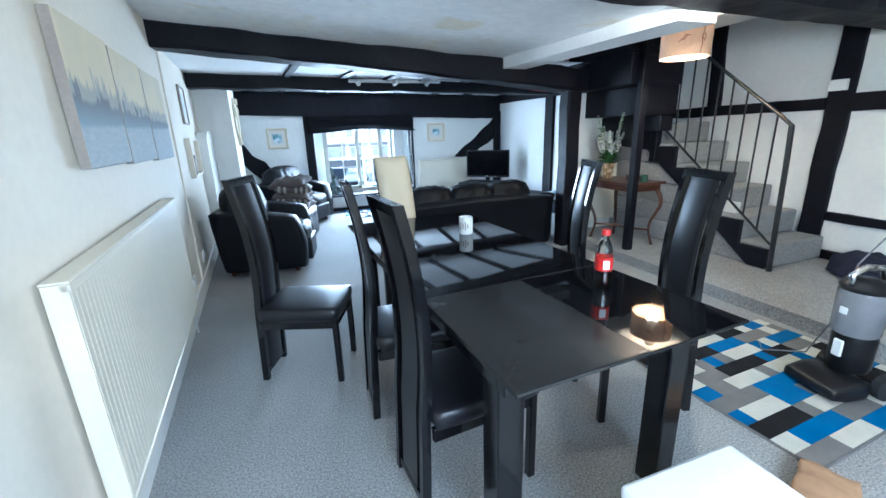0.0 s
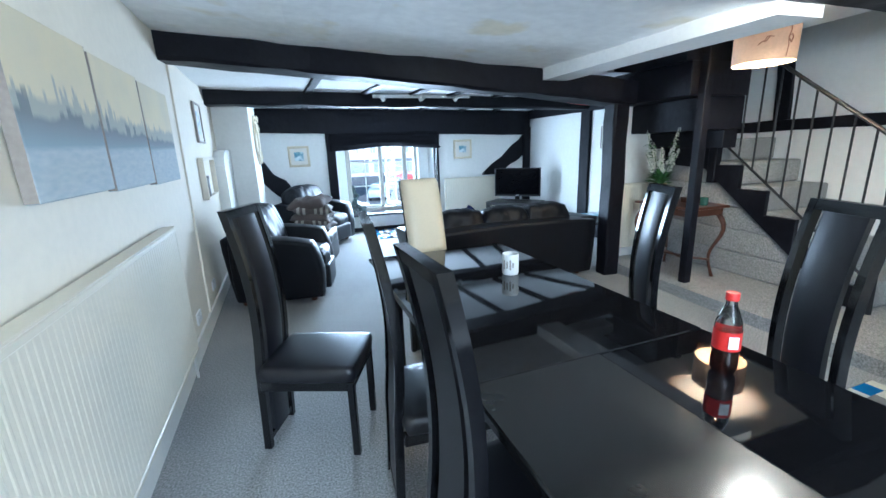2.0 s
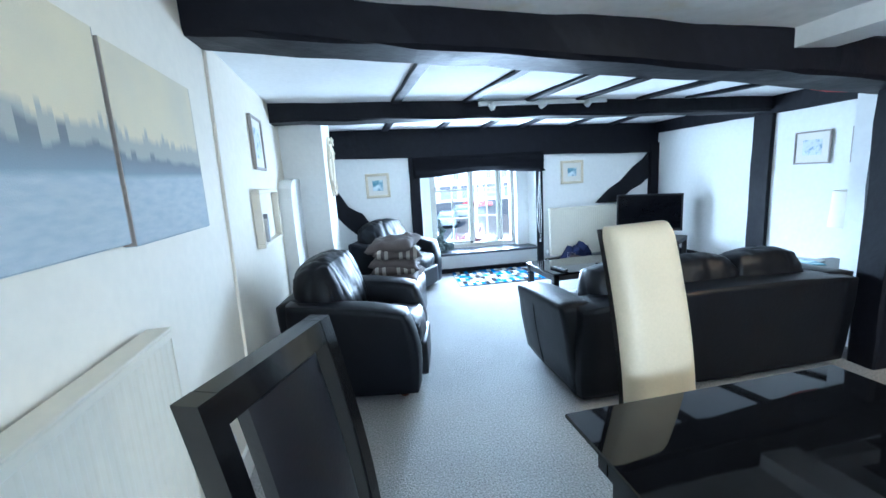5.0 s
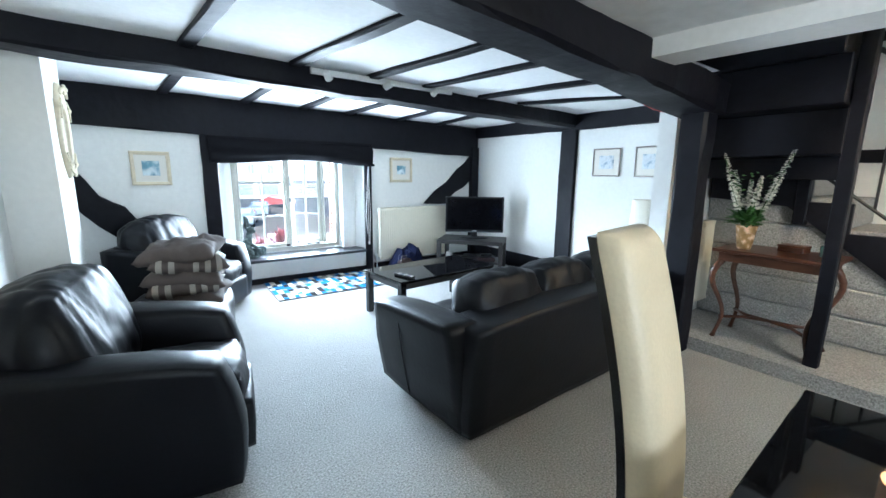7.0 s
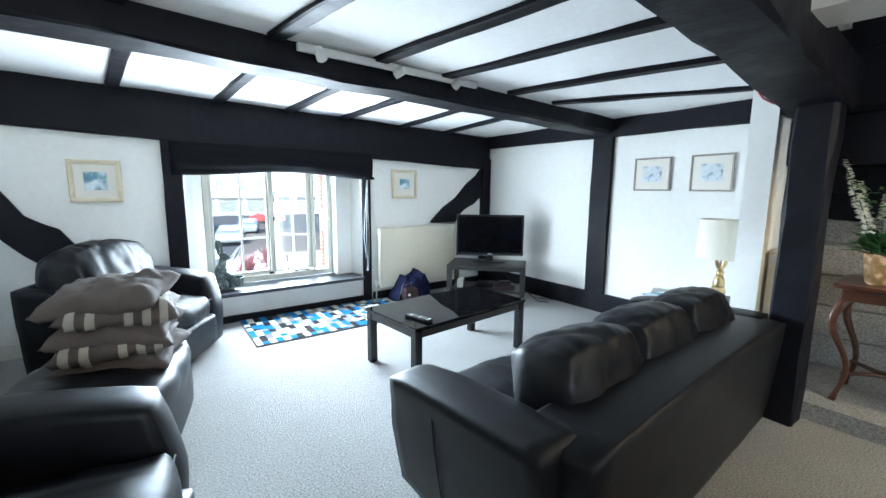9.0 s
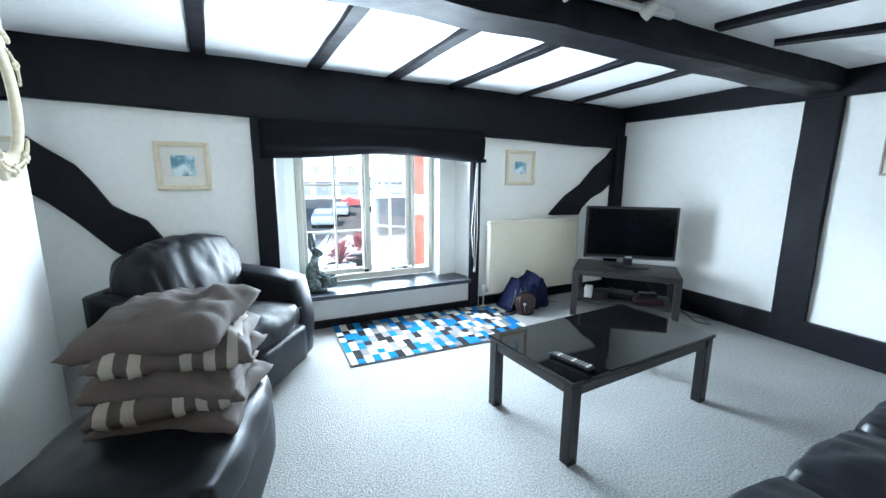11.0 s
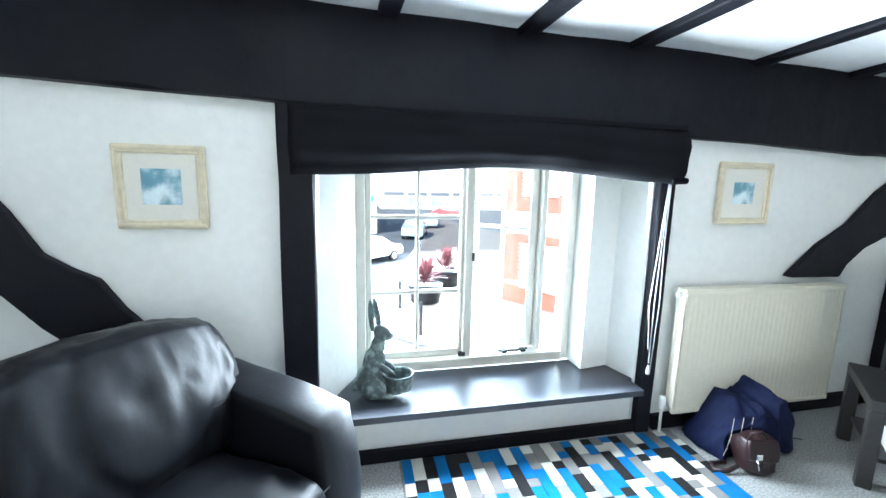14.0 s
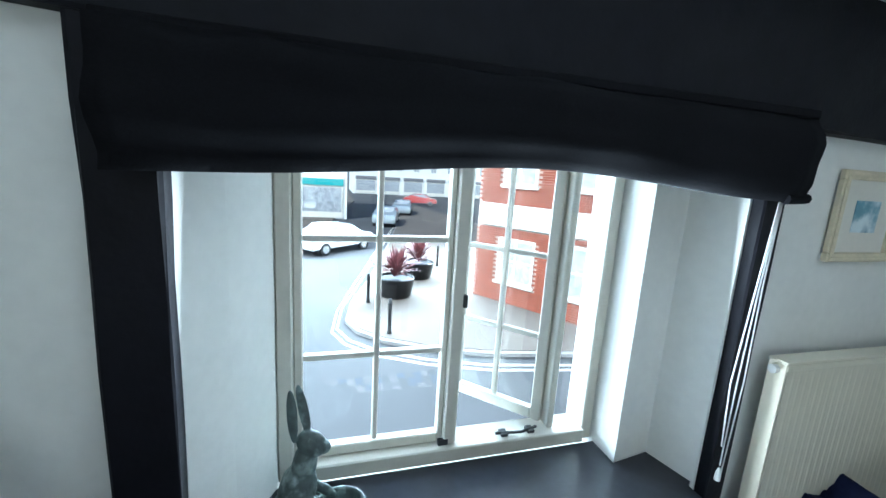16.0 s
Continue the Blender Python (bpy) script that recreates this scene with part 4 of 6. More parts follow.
pane(2.318, 0.366, 2.448, 1.499, light)
# the casement stands open outwards, hung on the right-hand post
case = thing("casement", "", "")
case.parent = win
case.matrix_basis = pose(2.285, FY + 0.02, 0, 0, 0, -48)
W_ = 0.455
for a in (("stile", -W_, 0.372, -W_ + 0.045, 1.496), ("stile", -0.045, 0.372, 0, 1.496), ("rail", -W_ + 0.046, 0.372, -0.046, 0.422), ("rail", -W_ + 0.046, 1.45, -0.046, 1.496)):
    cut_box(a[0], TRIM_WHITE, case, a[1], -0.02, a[2], a[3], 0.02, a[4], 0.005)
cut_box("glazing_bar", TRIM_WHITE, case, -W_ / 2 - 0.011, -0.014, 0.423, -W_ / 2 + 0.011, 0.014, 1.449, 0.004)
for z in (0.753, 1.10):
    cut_box("glazing_bar", TRIM_WHITE, case, -W_ + 0.046, -0.013, z - 0.011, -W_ / 2 - 0.012, 0.013, z + 0.011, 0.004)
    cut_box("glazing_bar", TRIM_WHITE, case, -W_ / 2 + 0.012, -0.013, z - 0.011, -0.046, 0.013, z + 0.011, 0.004)
for x0, x1 in ((-W_ + 0.043, -W_ / 2 - 0.010), (-W_ / 2 + 0.010, -0.043)):
    for z0, z1 in ((0.418, 0.744), (0.762, 1.091), (1.109, 1.453)):
        pane(x0, z0, x1, z1, case, 0.0)
bm = bmesh.new()
tube(bm, [(-W_ + 0.03, -0.022, 1.12), (-W_ + 0.03, -0.05, 1.13), (-W_ + 0.03, -0.055, 1.18), (-W_ + 0.03, -0.05, 1.23), (-W_ + 0.03, -0.022, 1.24)], 0.006, 8)
part("handle", bm, IRON, case, "black iron pull", smooth=True)
bm = bmesh.new()
tube(bm, [(2.05, FY - 0.03, 0.375), (2.16, FY - 0.045, 0.378), (2.24, FY - 0.02, 0.376)], 0.006, 8)
box(bm, 2.07, FY - 0.05, 0.366, 2.10, FY - 0.01, 0.38, 0.002)
box(bm, 2.19, FY - 0.05, 0.366, 2.22, FY - 0.01, 0.38, 0.002)
part("stay", bm, IRON, win, "black iron casement stay")
bm = bmesh.new()
box(bm, 1.862, FY - 0.055, 0.93, 1.878, FY - 0.044, 0.98, 0.002)
box(bm, 1.80, FY - 0.05, 0.366, 1.84, FY - 0.03, 0.39, 0.002)
part("catch", bm, IRON, win, "black iron catch")
tagged(cut_box("window_sill", SILL, None, 0, 0, 0, 1, 1, 1, 0), "deep window sill painted glossy black", "window sill", kind="structure")
sill = bpy.data.objects["window_sill"]
bm = bmesh.new()
prism(bm, [(1.04, 8.165), (2.70, 8.165), (2.70, 8.288), (2.726, 8.30), (2.68, 8.48), (2.496, 8.452), (2.496, 8.588), (1.218, 8.588), (1.13, 8.415), (1.054, 8.30), (1.04, 8.288)], 0.273, 0.305)
bm.to_mesh(sill.data)
bm.free()

bl = thing("roman_blind", "black cloth blind, drawn up and sagging over the window", "blind", pose(0, 0, 0))
bm = bmesh.new()
nx, nz = 40, 9
grid = {}
for side in (0, 1):
    for i in range(nx + 1):
        for j in range(nz + 1):
            u, v = i / nx, j / nz
            x = 0.965 + 1.855 * u
            zb = 1.425 - 0.040 * (2 * u - 1.05) ** 2 - 0.012 * math.sin(u * 9)
            z = zb + (1.655 - zb) * v
            y = 8.195 - 0.030 * math.sin(v * 3.1) ** 2 + 0.012 * noise.noise(Vector((u * 9, v * 3, 1))) + 0.010 * math.sin(v * 12 + 2.4 * u) + (0.030 if side else 0)
            grid[side, i, j] = bm.verts.new((x, y, z))
for i in range(nx):
    for j in range(nz):
        bm.faces.new((grid[0, i, j], grid[0, i + 1, j], grid[0, i + 1, j + 1], grid[0, i, j + 1]))
        bm.faces.new((grid[1, i, j + 1], grid[1, i + 1, j + 1], grid[1, i + 1, j], grid[1, i, j]))
for i in range(nx):
    bm.faces.new((grid[0, i + 1, 0], grid[0, i, 0], grid[1, i, 0], grid[1, i + 1, 0]))
    bm.faces.new((grid[0, i, nz], grid[0, i + 1, nz], grid[1, i + 1, nz], grid[1, i, nz]))
for j in range(nz):
    bm.faces.new((grid[0, 0, j], grid[0, 0, j + 1], grid[1, 0, j + 1], grid[1, 0, j]))
    bm.faces.new((grid[0, nx, j + 1], grid[0, nx, j], grid[1, nx, j], grid[1, nx, j + 1]))
part("cloth", bm, BLIND, bl, "black cloth in soft folds", smooth=True)
cut_box("batten", BLIND, bl, 0.97, 8.19, 1.640, 2.815, 8.232, 1.665, 0.004)
bm = bmesh.new()
tube(bm, [(2.755, 8.20, 1.395), (2.845, 8.20, 1.40)], 0.016, 8)
part("bottom_rod", bm, BLIND, bl)
for dx, drop in ((0.0, 0.42), (0.012, 0.36), (-0.012, 0.50)):
    bm = bmesh.new()
    tube(bm, [(2.775 + dx * 0.5, 8.225, 1.40), (2.768 + dx * 1.2, 8.23, 1.1), (2.762 + dx * 2.6, 8.232, 0.75), (2.768 + dx, 8.235, drop)], 0.003, 6)
    part("cord", bm, WHITE_PLASTIC, bl, "white pull cord", smooth=True)
bm = bmesh.new()
lathe(bm, [(0.004, 0.05), (0.010, 0.03), (0.011, 0.0), (0.004, -0.005)], 8, (2.768, 8.235, 0.36), close=True)
part("cord_pull", bm, WHITE_PLASTIC, bl)


# ---- hare on the sill ----
def hare():
    bm = bmesh.new()
    def blob(c, r, m=None):
        v = bmesh.ops.create_icosphere(bm, subdivisions=2, radius=1.0)["verts"]
        bmesh.ops.transform(bm, matrix=Matrix.Translation(c) @ (m or Matrix.Identity(4)) @ Matrix.Diagonal((*r, 1)), verts=v)
    blob((0, 0, 0.075), (0.075, 0.065, 0.075))
    blob((0.015, 0, 0.15), (0.055, 0.050, 0.085), pose(0, 0, 0, 0, 12, 0))
    blob((0.035, 0, 0.225), (0.036, 0.036, 0.06), pose(0, 0, 0, 0, 10, 0))
    blob((0.055, 0, 0.283), (0.046, 0.032, 0.034), pose(0, 0, 0, 0, 25, 0))
    blob((0.088, 0, 0.272), (0.020, 0.020, 0.019))
    for s in (-1, 1):
        blob((0.018 + 0.012 * s, s * 0.016, 0.365), (0.015, 0.011, 0.075), pose(0, 0, 0, 0, -8 - 4 * s, 0))
        blob((0.02, s * 0.060, 0.05), (0.062, 0.026, 0.048))
        blob((0.07, s * 0.052, 0.014), (0.058, 0.020, 0.015))
        blob((0.075, s * 0.035, 0.13), (0.055, 0.014, 0.016), pose(0, 0, 0, 0, 30, 0))
    blob((-0.075, 0, 0.045), (0.026, 0.024, 0.024))
    lathe(bm, [(0.052, 0.0), (0.062, 0.01), (0.068, 0.055), (0.074, 0.095), (0.078, 0.10), (0.074, 0.105), (0.066, 0.10), (0.058, 0.03), (0.001, 0.028)], 22, (0.135, 0, 0))
    return tagged(part("hare_statue", bm, BRONZE, None, smooth=True), "verdigris bronze hare figure holding a small pot on the sill", "statue")
hs = hare()
skin = hs.modifiers.new("skin", "REMESH")
skin.mode, skin.voxel_size, skin.use_smooth_shade = "VOXEL", 0.0035, True
hs.matrix_world = pose(1.285, 8.37, 0.305, 0, 0, -8) @ Matrix.Diagonal((1.02, 0.95, 1.15, 1))


# ---- pictures, mirror, canvases ----
def framed(name, m, label, w, h, border, mount, frame_mat, print_mat, deep=0.022, group=""):
    """Hangs on a wall behind +y, its middle at the origin, facing -y."""
    th = thing(name, label, "picture", m, group)
    hw, hh = w / 2, h / 2
    for x0, z0, x1, z1 in ((-hw, hh - border, hw, hh), (-hw, -hh, hw, -hh + border), (-hw, -hh + border, -hw + border, hh - border), (hw - border, -hh + border, hw, hh - border)):
        cut_box("frame_side", frame_mat, th, x0, -deep, z0, x1, 0.0, z1, 0.004)
    if border > 0.03:
        e = border * 0.62
        for x0, z0, x1, z1 in ((-hw + 0.006, hh - e, hw - 0.006, hh - 0.006), (-hw + 0.006, -hh + 0.006, hw - 0.006, -hh + e), (-hw + 0.006, -hh + e, -hw + e, hh - e), (hw - e, -hh + e, hw - 0.006, hh - e)):
            cut_box("moulding", frame_mat, th, x0, -deep - 0.007, z0, x1, -deep - 0.0005, z1, 0.003)
    cut_box("mount", MOUNT, th, -hw + border - 0.002, -0.010, -hh + border - 0.002, hw - border + 0.002, -0.004, hh - border + 0.002, 0)
    cut_box("print", print_mat, th, -hw + border + mount, -0.0125, -hh + border + mount * 1.05, hw - border - mount, -0.0105, hh - border - mount, 0)
    return th


framed("framed_picture", pose(0.472, 8.286, 1.320), "small blue seaside print in a wide ivory frame", 0.325, 0.328, 0.034, 0.058, IVORY, PRINT_BLUE, group="window wall prints")
framed("framed_picture", pose(3.288, 8.284, 1.343), "small blue flower print in an ivory frame", 0.345, 0.332, 0.034, 0.072, IVORY, PRINT_BLUE, group="window wall prints")
framed("framed_picture", pose(4.626, 6.003, 1.44, 0, 0, -90), "pale sketch in a thin grey-brown frame", 0.335, 0.305, 0.014, 0.065, GREY_FRAME, PRINT_PALE, group="pale sketches")
framed("framed_picture", pose(4.626, 5.505, 1.44, 0, 0, -90), "pale blue sketch in a thin grey-brown frame", 0.325, 0.31, 0.014, 0.065, GREY_FRAME, PRINT_PALE, group="pale sketches")
framed("framed_picture", pose(left_x(5.67) + 0.002, 5.67, 1.68, 0, 0, LWA), "small pale print in a grey wooden frame on the dining wall", 0.34, 0.365, 0.018, 0.06, GREY_FRAME, PRINT_PALE)

# oval mirror in a carved cream frame
mi = thing("oval_mirror", "oval mirror in a carved cream frame on the chimney breast", "mirror", pose(0.0, 7.165, 1.56, 0, 0, 90))
def ellipse(rx, rz, n=40):
    return [(rx * math.cos(2 * math.pi * k / n), rz * math.sin(2 * math.pi * k / n)) for k in range(n)]
bm = bmesh.new()
prism(bm, ellipse(0.125, 0.23), -0.014, -0.008, "y")
part("glass", bm, MIRROR, mi)
bm = bmesh.new()
rings = []
N_ = 72
for k in range(N_):
    a = 2 * math.pi * k / N_
    out = Vector((math.cos(a), 0, math.sin(a)))
    crown = max(0.0, math.sin(a)) ** 10
    foot = max(0.0, -math.sin(a)) ** 12
    # a broad flat band, scalloped towards the glass under the crest, drawn out to a point above and below
    r_in = 1.0 - (0.10 * crown + 0.06 * foot) * (1 + 0.35 * math.sin(a * 26))
    r_out = 1.0 + 0.10 * crown + 0.12 * foot + 0.02 * math.sin(a * 14) * (crown + foot)
    inner = Vector((0.122 * math.cos(a), 0, 0.226 * math.sin(a))) * r_in
    outer = Vector((0.186 * math.cos(a), 0, 0.288 * math.sin(a))) * r_out
    ring = []
    for f, dep in ((0, 0.0), (0.0, 0.016), (0.10, 0.026), (0.45, 0.032), (0.8, 0.027), (0.97, 0.018), (1.0, 0.0)):
        ring.append(bm.verts.new(inner.lerp(outer, f) + Vector((0, -dep, 0))))
    rings.append(ring)
for k in range(N_):
    a, b = rings[k], rings[(k + 1) % N_]
    for j in range(6):
        bm.faces.new((a[j], a[j + 1], b[j + 1], b[j]))
part("frame", bm, IVORY, mi, "broad cream moulding", smooth=True, angle=50)
def carving(at, turn, sc, name):
    """A carved spray: a small rose between curling leaves."""
    bm = bmesh.new()
    m0 = Matrix.Translation(at) @ Matrix.Rotation(radians(turn), 4, "Y") @ Matrix.Scale(sc, 4)
    def lump(c, r, tilt=0.0):
        v = bmesh.ops.create_icosphere(bm, subdivisions=2, radius=1)["verts"]
        bmesh.ops.transform(bm, matrix=m0 @ Matrix.Translation(c) @ Matrix.Rotation(radians(tilt), 4, "Y") @ Matrix.Diagonal((*r, 1)), verts=v)
    lump((0, -0.012, 0), (0.017, 0.014, 0.017))
    for q in range(6):
        a = q * math.pi / 3
        lump((0.020 * math.cos(a), -0.008, 0.020 * math.sin(a)), (0.012, 0.010, 0.012))
    for side in (-1, 1):
        for q in range(4):
            lump((side * (0.034 + 0.020 * q), -0.007 + 0.001 * q, -0.004 - 0.004 * q * q * 0.6), (0.017, 0.009, 0.010 - 0.001 * q), side * (18 + 14 * q))
    part(name, bm, IVORY, mi, smooth=True)
carving(Vector((0, -0.032, 0.272)), 0, 1.2, "carved_crest")
carving(Vector((0.155, -0.030, 0.150)), 60, 0.75, "carved_leaf")
carving(Vector((-0.155, -0.030, 0.150)), -60, 0.75, "carved_leaf")
carving(Vector((0.100, -0.030, -0.225)), 140, 0.85, "carved_flower")
carving(Vector((-0.100, -0.030, -0.225)), -140, 0.85, "carved_flower")
carving(Vector((0, -0.030, -0.285)), 180, 0.9, "carved_drop")


# skyline canvases
def canvas_mat():
    """Misty skyline over water: pale sky, hazy towers, reflections. Painted in metres along the wall (object x, z)."""
    m = bpy.data.materials.new("misty_skyline_canvas")
    m.use_nodes = True
    nt = m.node_tree
    b = nt.nodes["Principled BSDF"]
    b.inputs["Roughness"].default_value = 0.8
    co = nt.nodes.new("ShaderNodeTexCoord")
    sep = nt.nodes.new("ShaderNodeSeparateXYZ")
    nt.links.new(co.outputs["Object"], sep.inputs[0])
    def math_(op, a, bb=None, c=None):
        n = nt.nodes.new("ShaderNodeMath")
        n.operation = op
        for i, v in enumerate((a, bb, c)):
            if v is None:
                continue
            if isinstance(v, (int, float)):
                n.inputs[i].default_value = v
            else:
                nt.links.new(v, n.inputs[i])
        return n.outputs[0]
    x, z = sep.outputs[0], sep.outputs[2]
    def tower_line(scale, amp, base, slope, off):
        comb = nt.nodes.new("ShaderNodeCombineXYZ")
        nt.links.new(math_("ADD", math_("SNAP", x, scale), off), comb.inputs[0])
        w = nt.nodes.new("ShaderNodeTexWhiteNoise")
        w.noise_dimensions = "3D"
        nt.links.new(comb.outputs[0], w.inputs[0])
        n = math_("POWER", w.outputs[0], 3.5)
        fall = math_("SUBTRACT", 1.0, math_("MULTIPLY", x, slope))
        return math_("ADD", base, math_("MULTIPLY", math_("MULTIPLY", n, amp), fall))
    def below(line, soft):
        mr = nt.nodes.new("ShaderNodeMapRange")
        nt.links.new(math_("SUBTRACT", line, z), mr.inputs[0])
        mr.inputs[1].default_value, mr.inputs[2].default_value = -soft, soft
        return mr.outputs[0]
    no = nt.nodes.new("ShaderNodeTexNoise")
    no.inputs["Scale"].default_value = 5.0
    no.inputs["Detail"].default_value = 6.0
    nt.links.new(co.outputs["Object"], no.inputs["Vector"])
    def mix(f, a, c):
        n = nt.nodes.new("ShaderNodeMix")
        n.data_type = "RGBA"
        if isinstance(f, (int, float)):
            n.inputs[0].default_value = f
        else:
            nt.links.new(f, n.inputs[0])
        for i, v in ((6, a), (7, c)):
            if isinstance(v, tuple):
                n.inputs[i].default_value = (*v, 1)
            else:
                nt.links.new(v, n.inputs[i])
        return n.outputs[2]
    skyc = mix(no.outputs["Fac"], (0.78, 0.67, 0.42), (0.60, 0.56, 0.45))
    far = below(math_("ADD", tower_line(0.016, 0.11, 0.0, 0.45, 1.0), math_("MULTIPLY", no.outputs["Fac"], 0.05)), 0.012)
    near = below(math_("ADD", tower_line(0.028, 0.12, -0.075, 0.55, 5.0), math_("MULTIPLY", no.outputs["Fac"], 0.09)), 0.010)
    c = mix(math_("MULTIPLY", far, 0.55), skyc, (0.19, 0.25, 0.31))
    c = mix(math_("MULTIPLY", near, 0.65), c, (0.075, 0.105, 0.145))
    haze = below(math_("ADD", -0.075, math_("MULTIPLY", no.outputs["Fac"], 0.02)), 0.05)
    c = mix(math_("MULTIPLY", haze, 0.8), c, (0.33, 0.42, 0.50))
    water = below(math_("ADD", -0.12, math_("MULTIPLY", x, 0.03)), 0.01)
    streak = nt.nodes.new("ShaderNodeTexNoise")
    mp = nt.nodes.new("ShaderNodeMapping")
    mp.inputs["Scale"].default_value = (3.0, 1, 12)
    nt.links.new(co.outputs["Object"], mp.inputs[0])
    nt.links.new(mp.outputs[0], streak.inputs["Vector"])
    c = mix(water, c, mix(streak.outputs["Fac"], (0.33, 0.41, 0.48), (0.56, 0.59, 0.59)))
    nt.links.new(c, b.inputs["Base Color"])
    bump = nt.nodes.new("ShaderNodeBump")
    weave = nt.nodes.new("ShaderNodeTexNoise")
    weave.inputs["Scale"].default_value = 300
    nt.links.new(co.outputs["Object"], weave.inputs["Vector"])
    nt.links.new(weave.outputs["Fac"], bump.inputs["Height"])
    bump.inputs["Strength"].default_value, bump.inputs["Distance"].default_value = 0.2, 0.01
    nt.links.new(bump.outputs[0], b.inputs["Normal"])
    return m


CANVAS = canvas_mat()
for i, (y0, y1) in enumerate(((2.585, 3.165), (3.19, 3.765), (3.79, 4.375))):
    th = thing("canvas_picture", "unframed canvas, one of three with a misty blue skyline over water", "canvas picture", pose(left_x(2.585) + 0.003, 2.585, 1.52 - 0.012 * i, 0, 0, LWA), group="three skyline canvases")
    bm = bmesh.new()
    box(bm, y0 - 2.585, -0.038, -0.27, y1 - 2.585, -0.002, 0.27, 0.004)
    part("stretched_canvas", bm, CANVAS, th)
    for xe in (y0 - 2.585 - 0.0025, y1 - 2.585 + 0.0005):
        cut_box("canvas_edge", GREY_FRAME, th, xe, -0.037, -0.268, xe + 0.002, -0.003, 0.268, 0, "grey-brown folded canvas edge")


# ---- dining table and chairs ----
dt = thing("dining_table", "long black dining table with a gloss glass top", "dining table", pose(1.46, 2.487, 0, 0, 0, 3.5))
bm = bmesh.new()
box(bm, -0.43, -0.40, 0.738, 0.43, 1.03, 0.75, 0.003)
part("tabletop", bm, BLACK_GLASS, dt, "gloss black glass")
bm = bmesh.new()
box(bm, 0.005, -1.03, 0.736, 0.43, -0.403, 0.748, 0.003)
part("leaf", bm, BLACK_GLASS, dt, "gloss black glass end leaf")
bm = bmesh.new()
box(bm, -0.43, -1.03, 0.738, 0.002, -0.403, 0.752, 0.003)
part("leaf", bm, SMOKED, dt, "satin black end leaf")
bm = bmesh.new()
for x0, y0, x1, y1 in ((-0.40, -0.93, 0.40, -0.89), (-0.40, 0.89, 0.40, 0.93), (-0.40, -0.89, -0.36, 0.89), (0.36, -0.89, 0.40, 0.89)):
    box(bm, x0, y0, 0.665, x1, y1, 0.735, 0.003)
part("apron", bm, GLOSS_BLACK, dt)
for x, y in ((-0.345, -0.84), (0.345, -0.84), (-0.345, 0.84), (0.345, 0.84)):
    cut_box("leg", GLOSS_BLACK, dt, x - 0.045, y - 0.045, 0, x + 0.045, y + 0.045, 0.664, 0.004)


def back_x(z):
    """The S-curve of the tall back: x behind the seat at height z."""
    k = (z - 0.40) / 0.76
    return -0.205 - 0.055 * max(0, k) ** 1.6 + 0.030 * math.sin(max(0, k) * math.pi) if k > 0 else -0.205 - 0.03 * (-k) ** 1.2


def ribbon(bm, y0, y1, z0, z1, t, n=16, off=0.0, edge=0.0, curve=back_x):
    """A slat that follows the back's curve; t: its thickness; edge: how much its rim is rounded off."""
    rows = []
    for i in range(n + 1):
        z = z0 + (z1 - z0) * i / n
        x = curve(z) + off
        e = edge
        prof = [(x - t / 2, y0 + e * 0.4), (x - t / 2, y1 - e * 0.4), (x + t / 2 - e * 0.6, y1), (x + t / 2, y1 - e * 1.6), (x + t / 2, y0 + e * 1.6), (x + t / 2 - e * 0.6, y0)] if edge else [(x - t / 2, y0), (x - t / 2, y1), (x + t / 2, y1), (x + t / 2, y0)]
        rows.append([bm.verts.new((a, b, z)) for a, b in prof])
    for a, b in zip(rows, rows[1:]):
        m = len(a)
        for k in range(m):
            bm.faces.new((a[k], a[(k + 1) % m], b[(k + 1) % m], b[k]))
    bm.faces.new(rows[0][::-1])
    bm.faces.new(rows[-1])


def dining_chair(m, label, seat_mat, group="dining chairs"):
    """Faces +x, its middle on the floor."""
    th = thing("dining_chair", label, "dining chair", m, group)
    w, wb = 0.182, 0.126
    puffy("seat", seat_mat, th, (0.46, 0.40, 0.075), pose(0.03, 0, 0.415), 0.30, puff=0.010, n=12)
    bm = bmesh.new()
    for x0, y0, x1, y1 in ((-0.19, -w + 0.01, 0.23, -w + 0.035), (-0.19, w - 0.035, 0.23, w - 0.01), (0.205, -w + 0.035, 0.23, w - 0.035)):
        box(bm, x0, y0, 0.33, x1, y1, 0.383, 0.003)
    part("seat_frame", bm, GLOSS_BLACK, th)
    for s in (-1, 1):
        bm = bmesh.new()
        ribbon(bm, s * wb - 0.014, s * wb + 0.014, 0.0, 1.145, 0.034, 22)
        part("back_post", bm, GLOSS_BLACK, th)
        cut_box("leg", GLOSS_BLACK, th, 0.206, s * (w - 0.018) - 0.016, 0, 0.238, s * (w - 0.018) + 0.016, 0.382, 0.004)
    bm = bmesh.new()
    ribbon(bm, -wb + 0.015, wb - 0.015, 1.108, 1.145, 0.032, 3)
    part("top_rail", bm, GLOSS_BLACK, th)
    bm = bmesh.new()
    ribbon(bm, -wb + 0.015, wb - 0.015, 0.035, 0.065, 0.026, 3)
    part("bottom_rail", bm, GLOSS_BLACK, th)
    bm = bmesh.new()
    ribbon(bm, -0.078, 0.078, 0.05, 1.108, 0.030, 24, 0.004, 0.010)
    part("backrest", bm, seat_mat, th, smooth=True, angle=40)
    return th


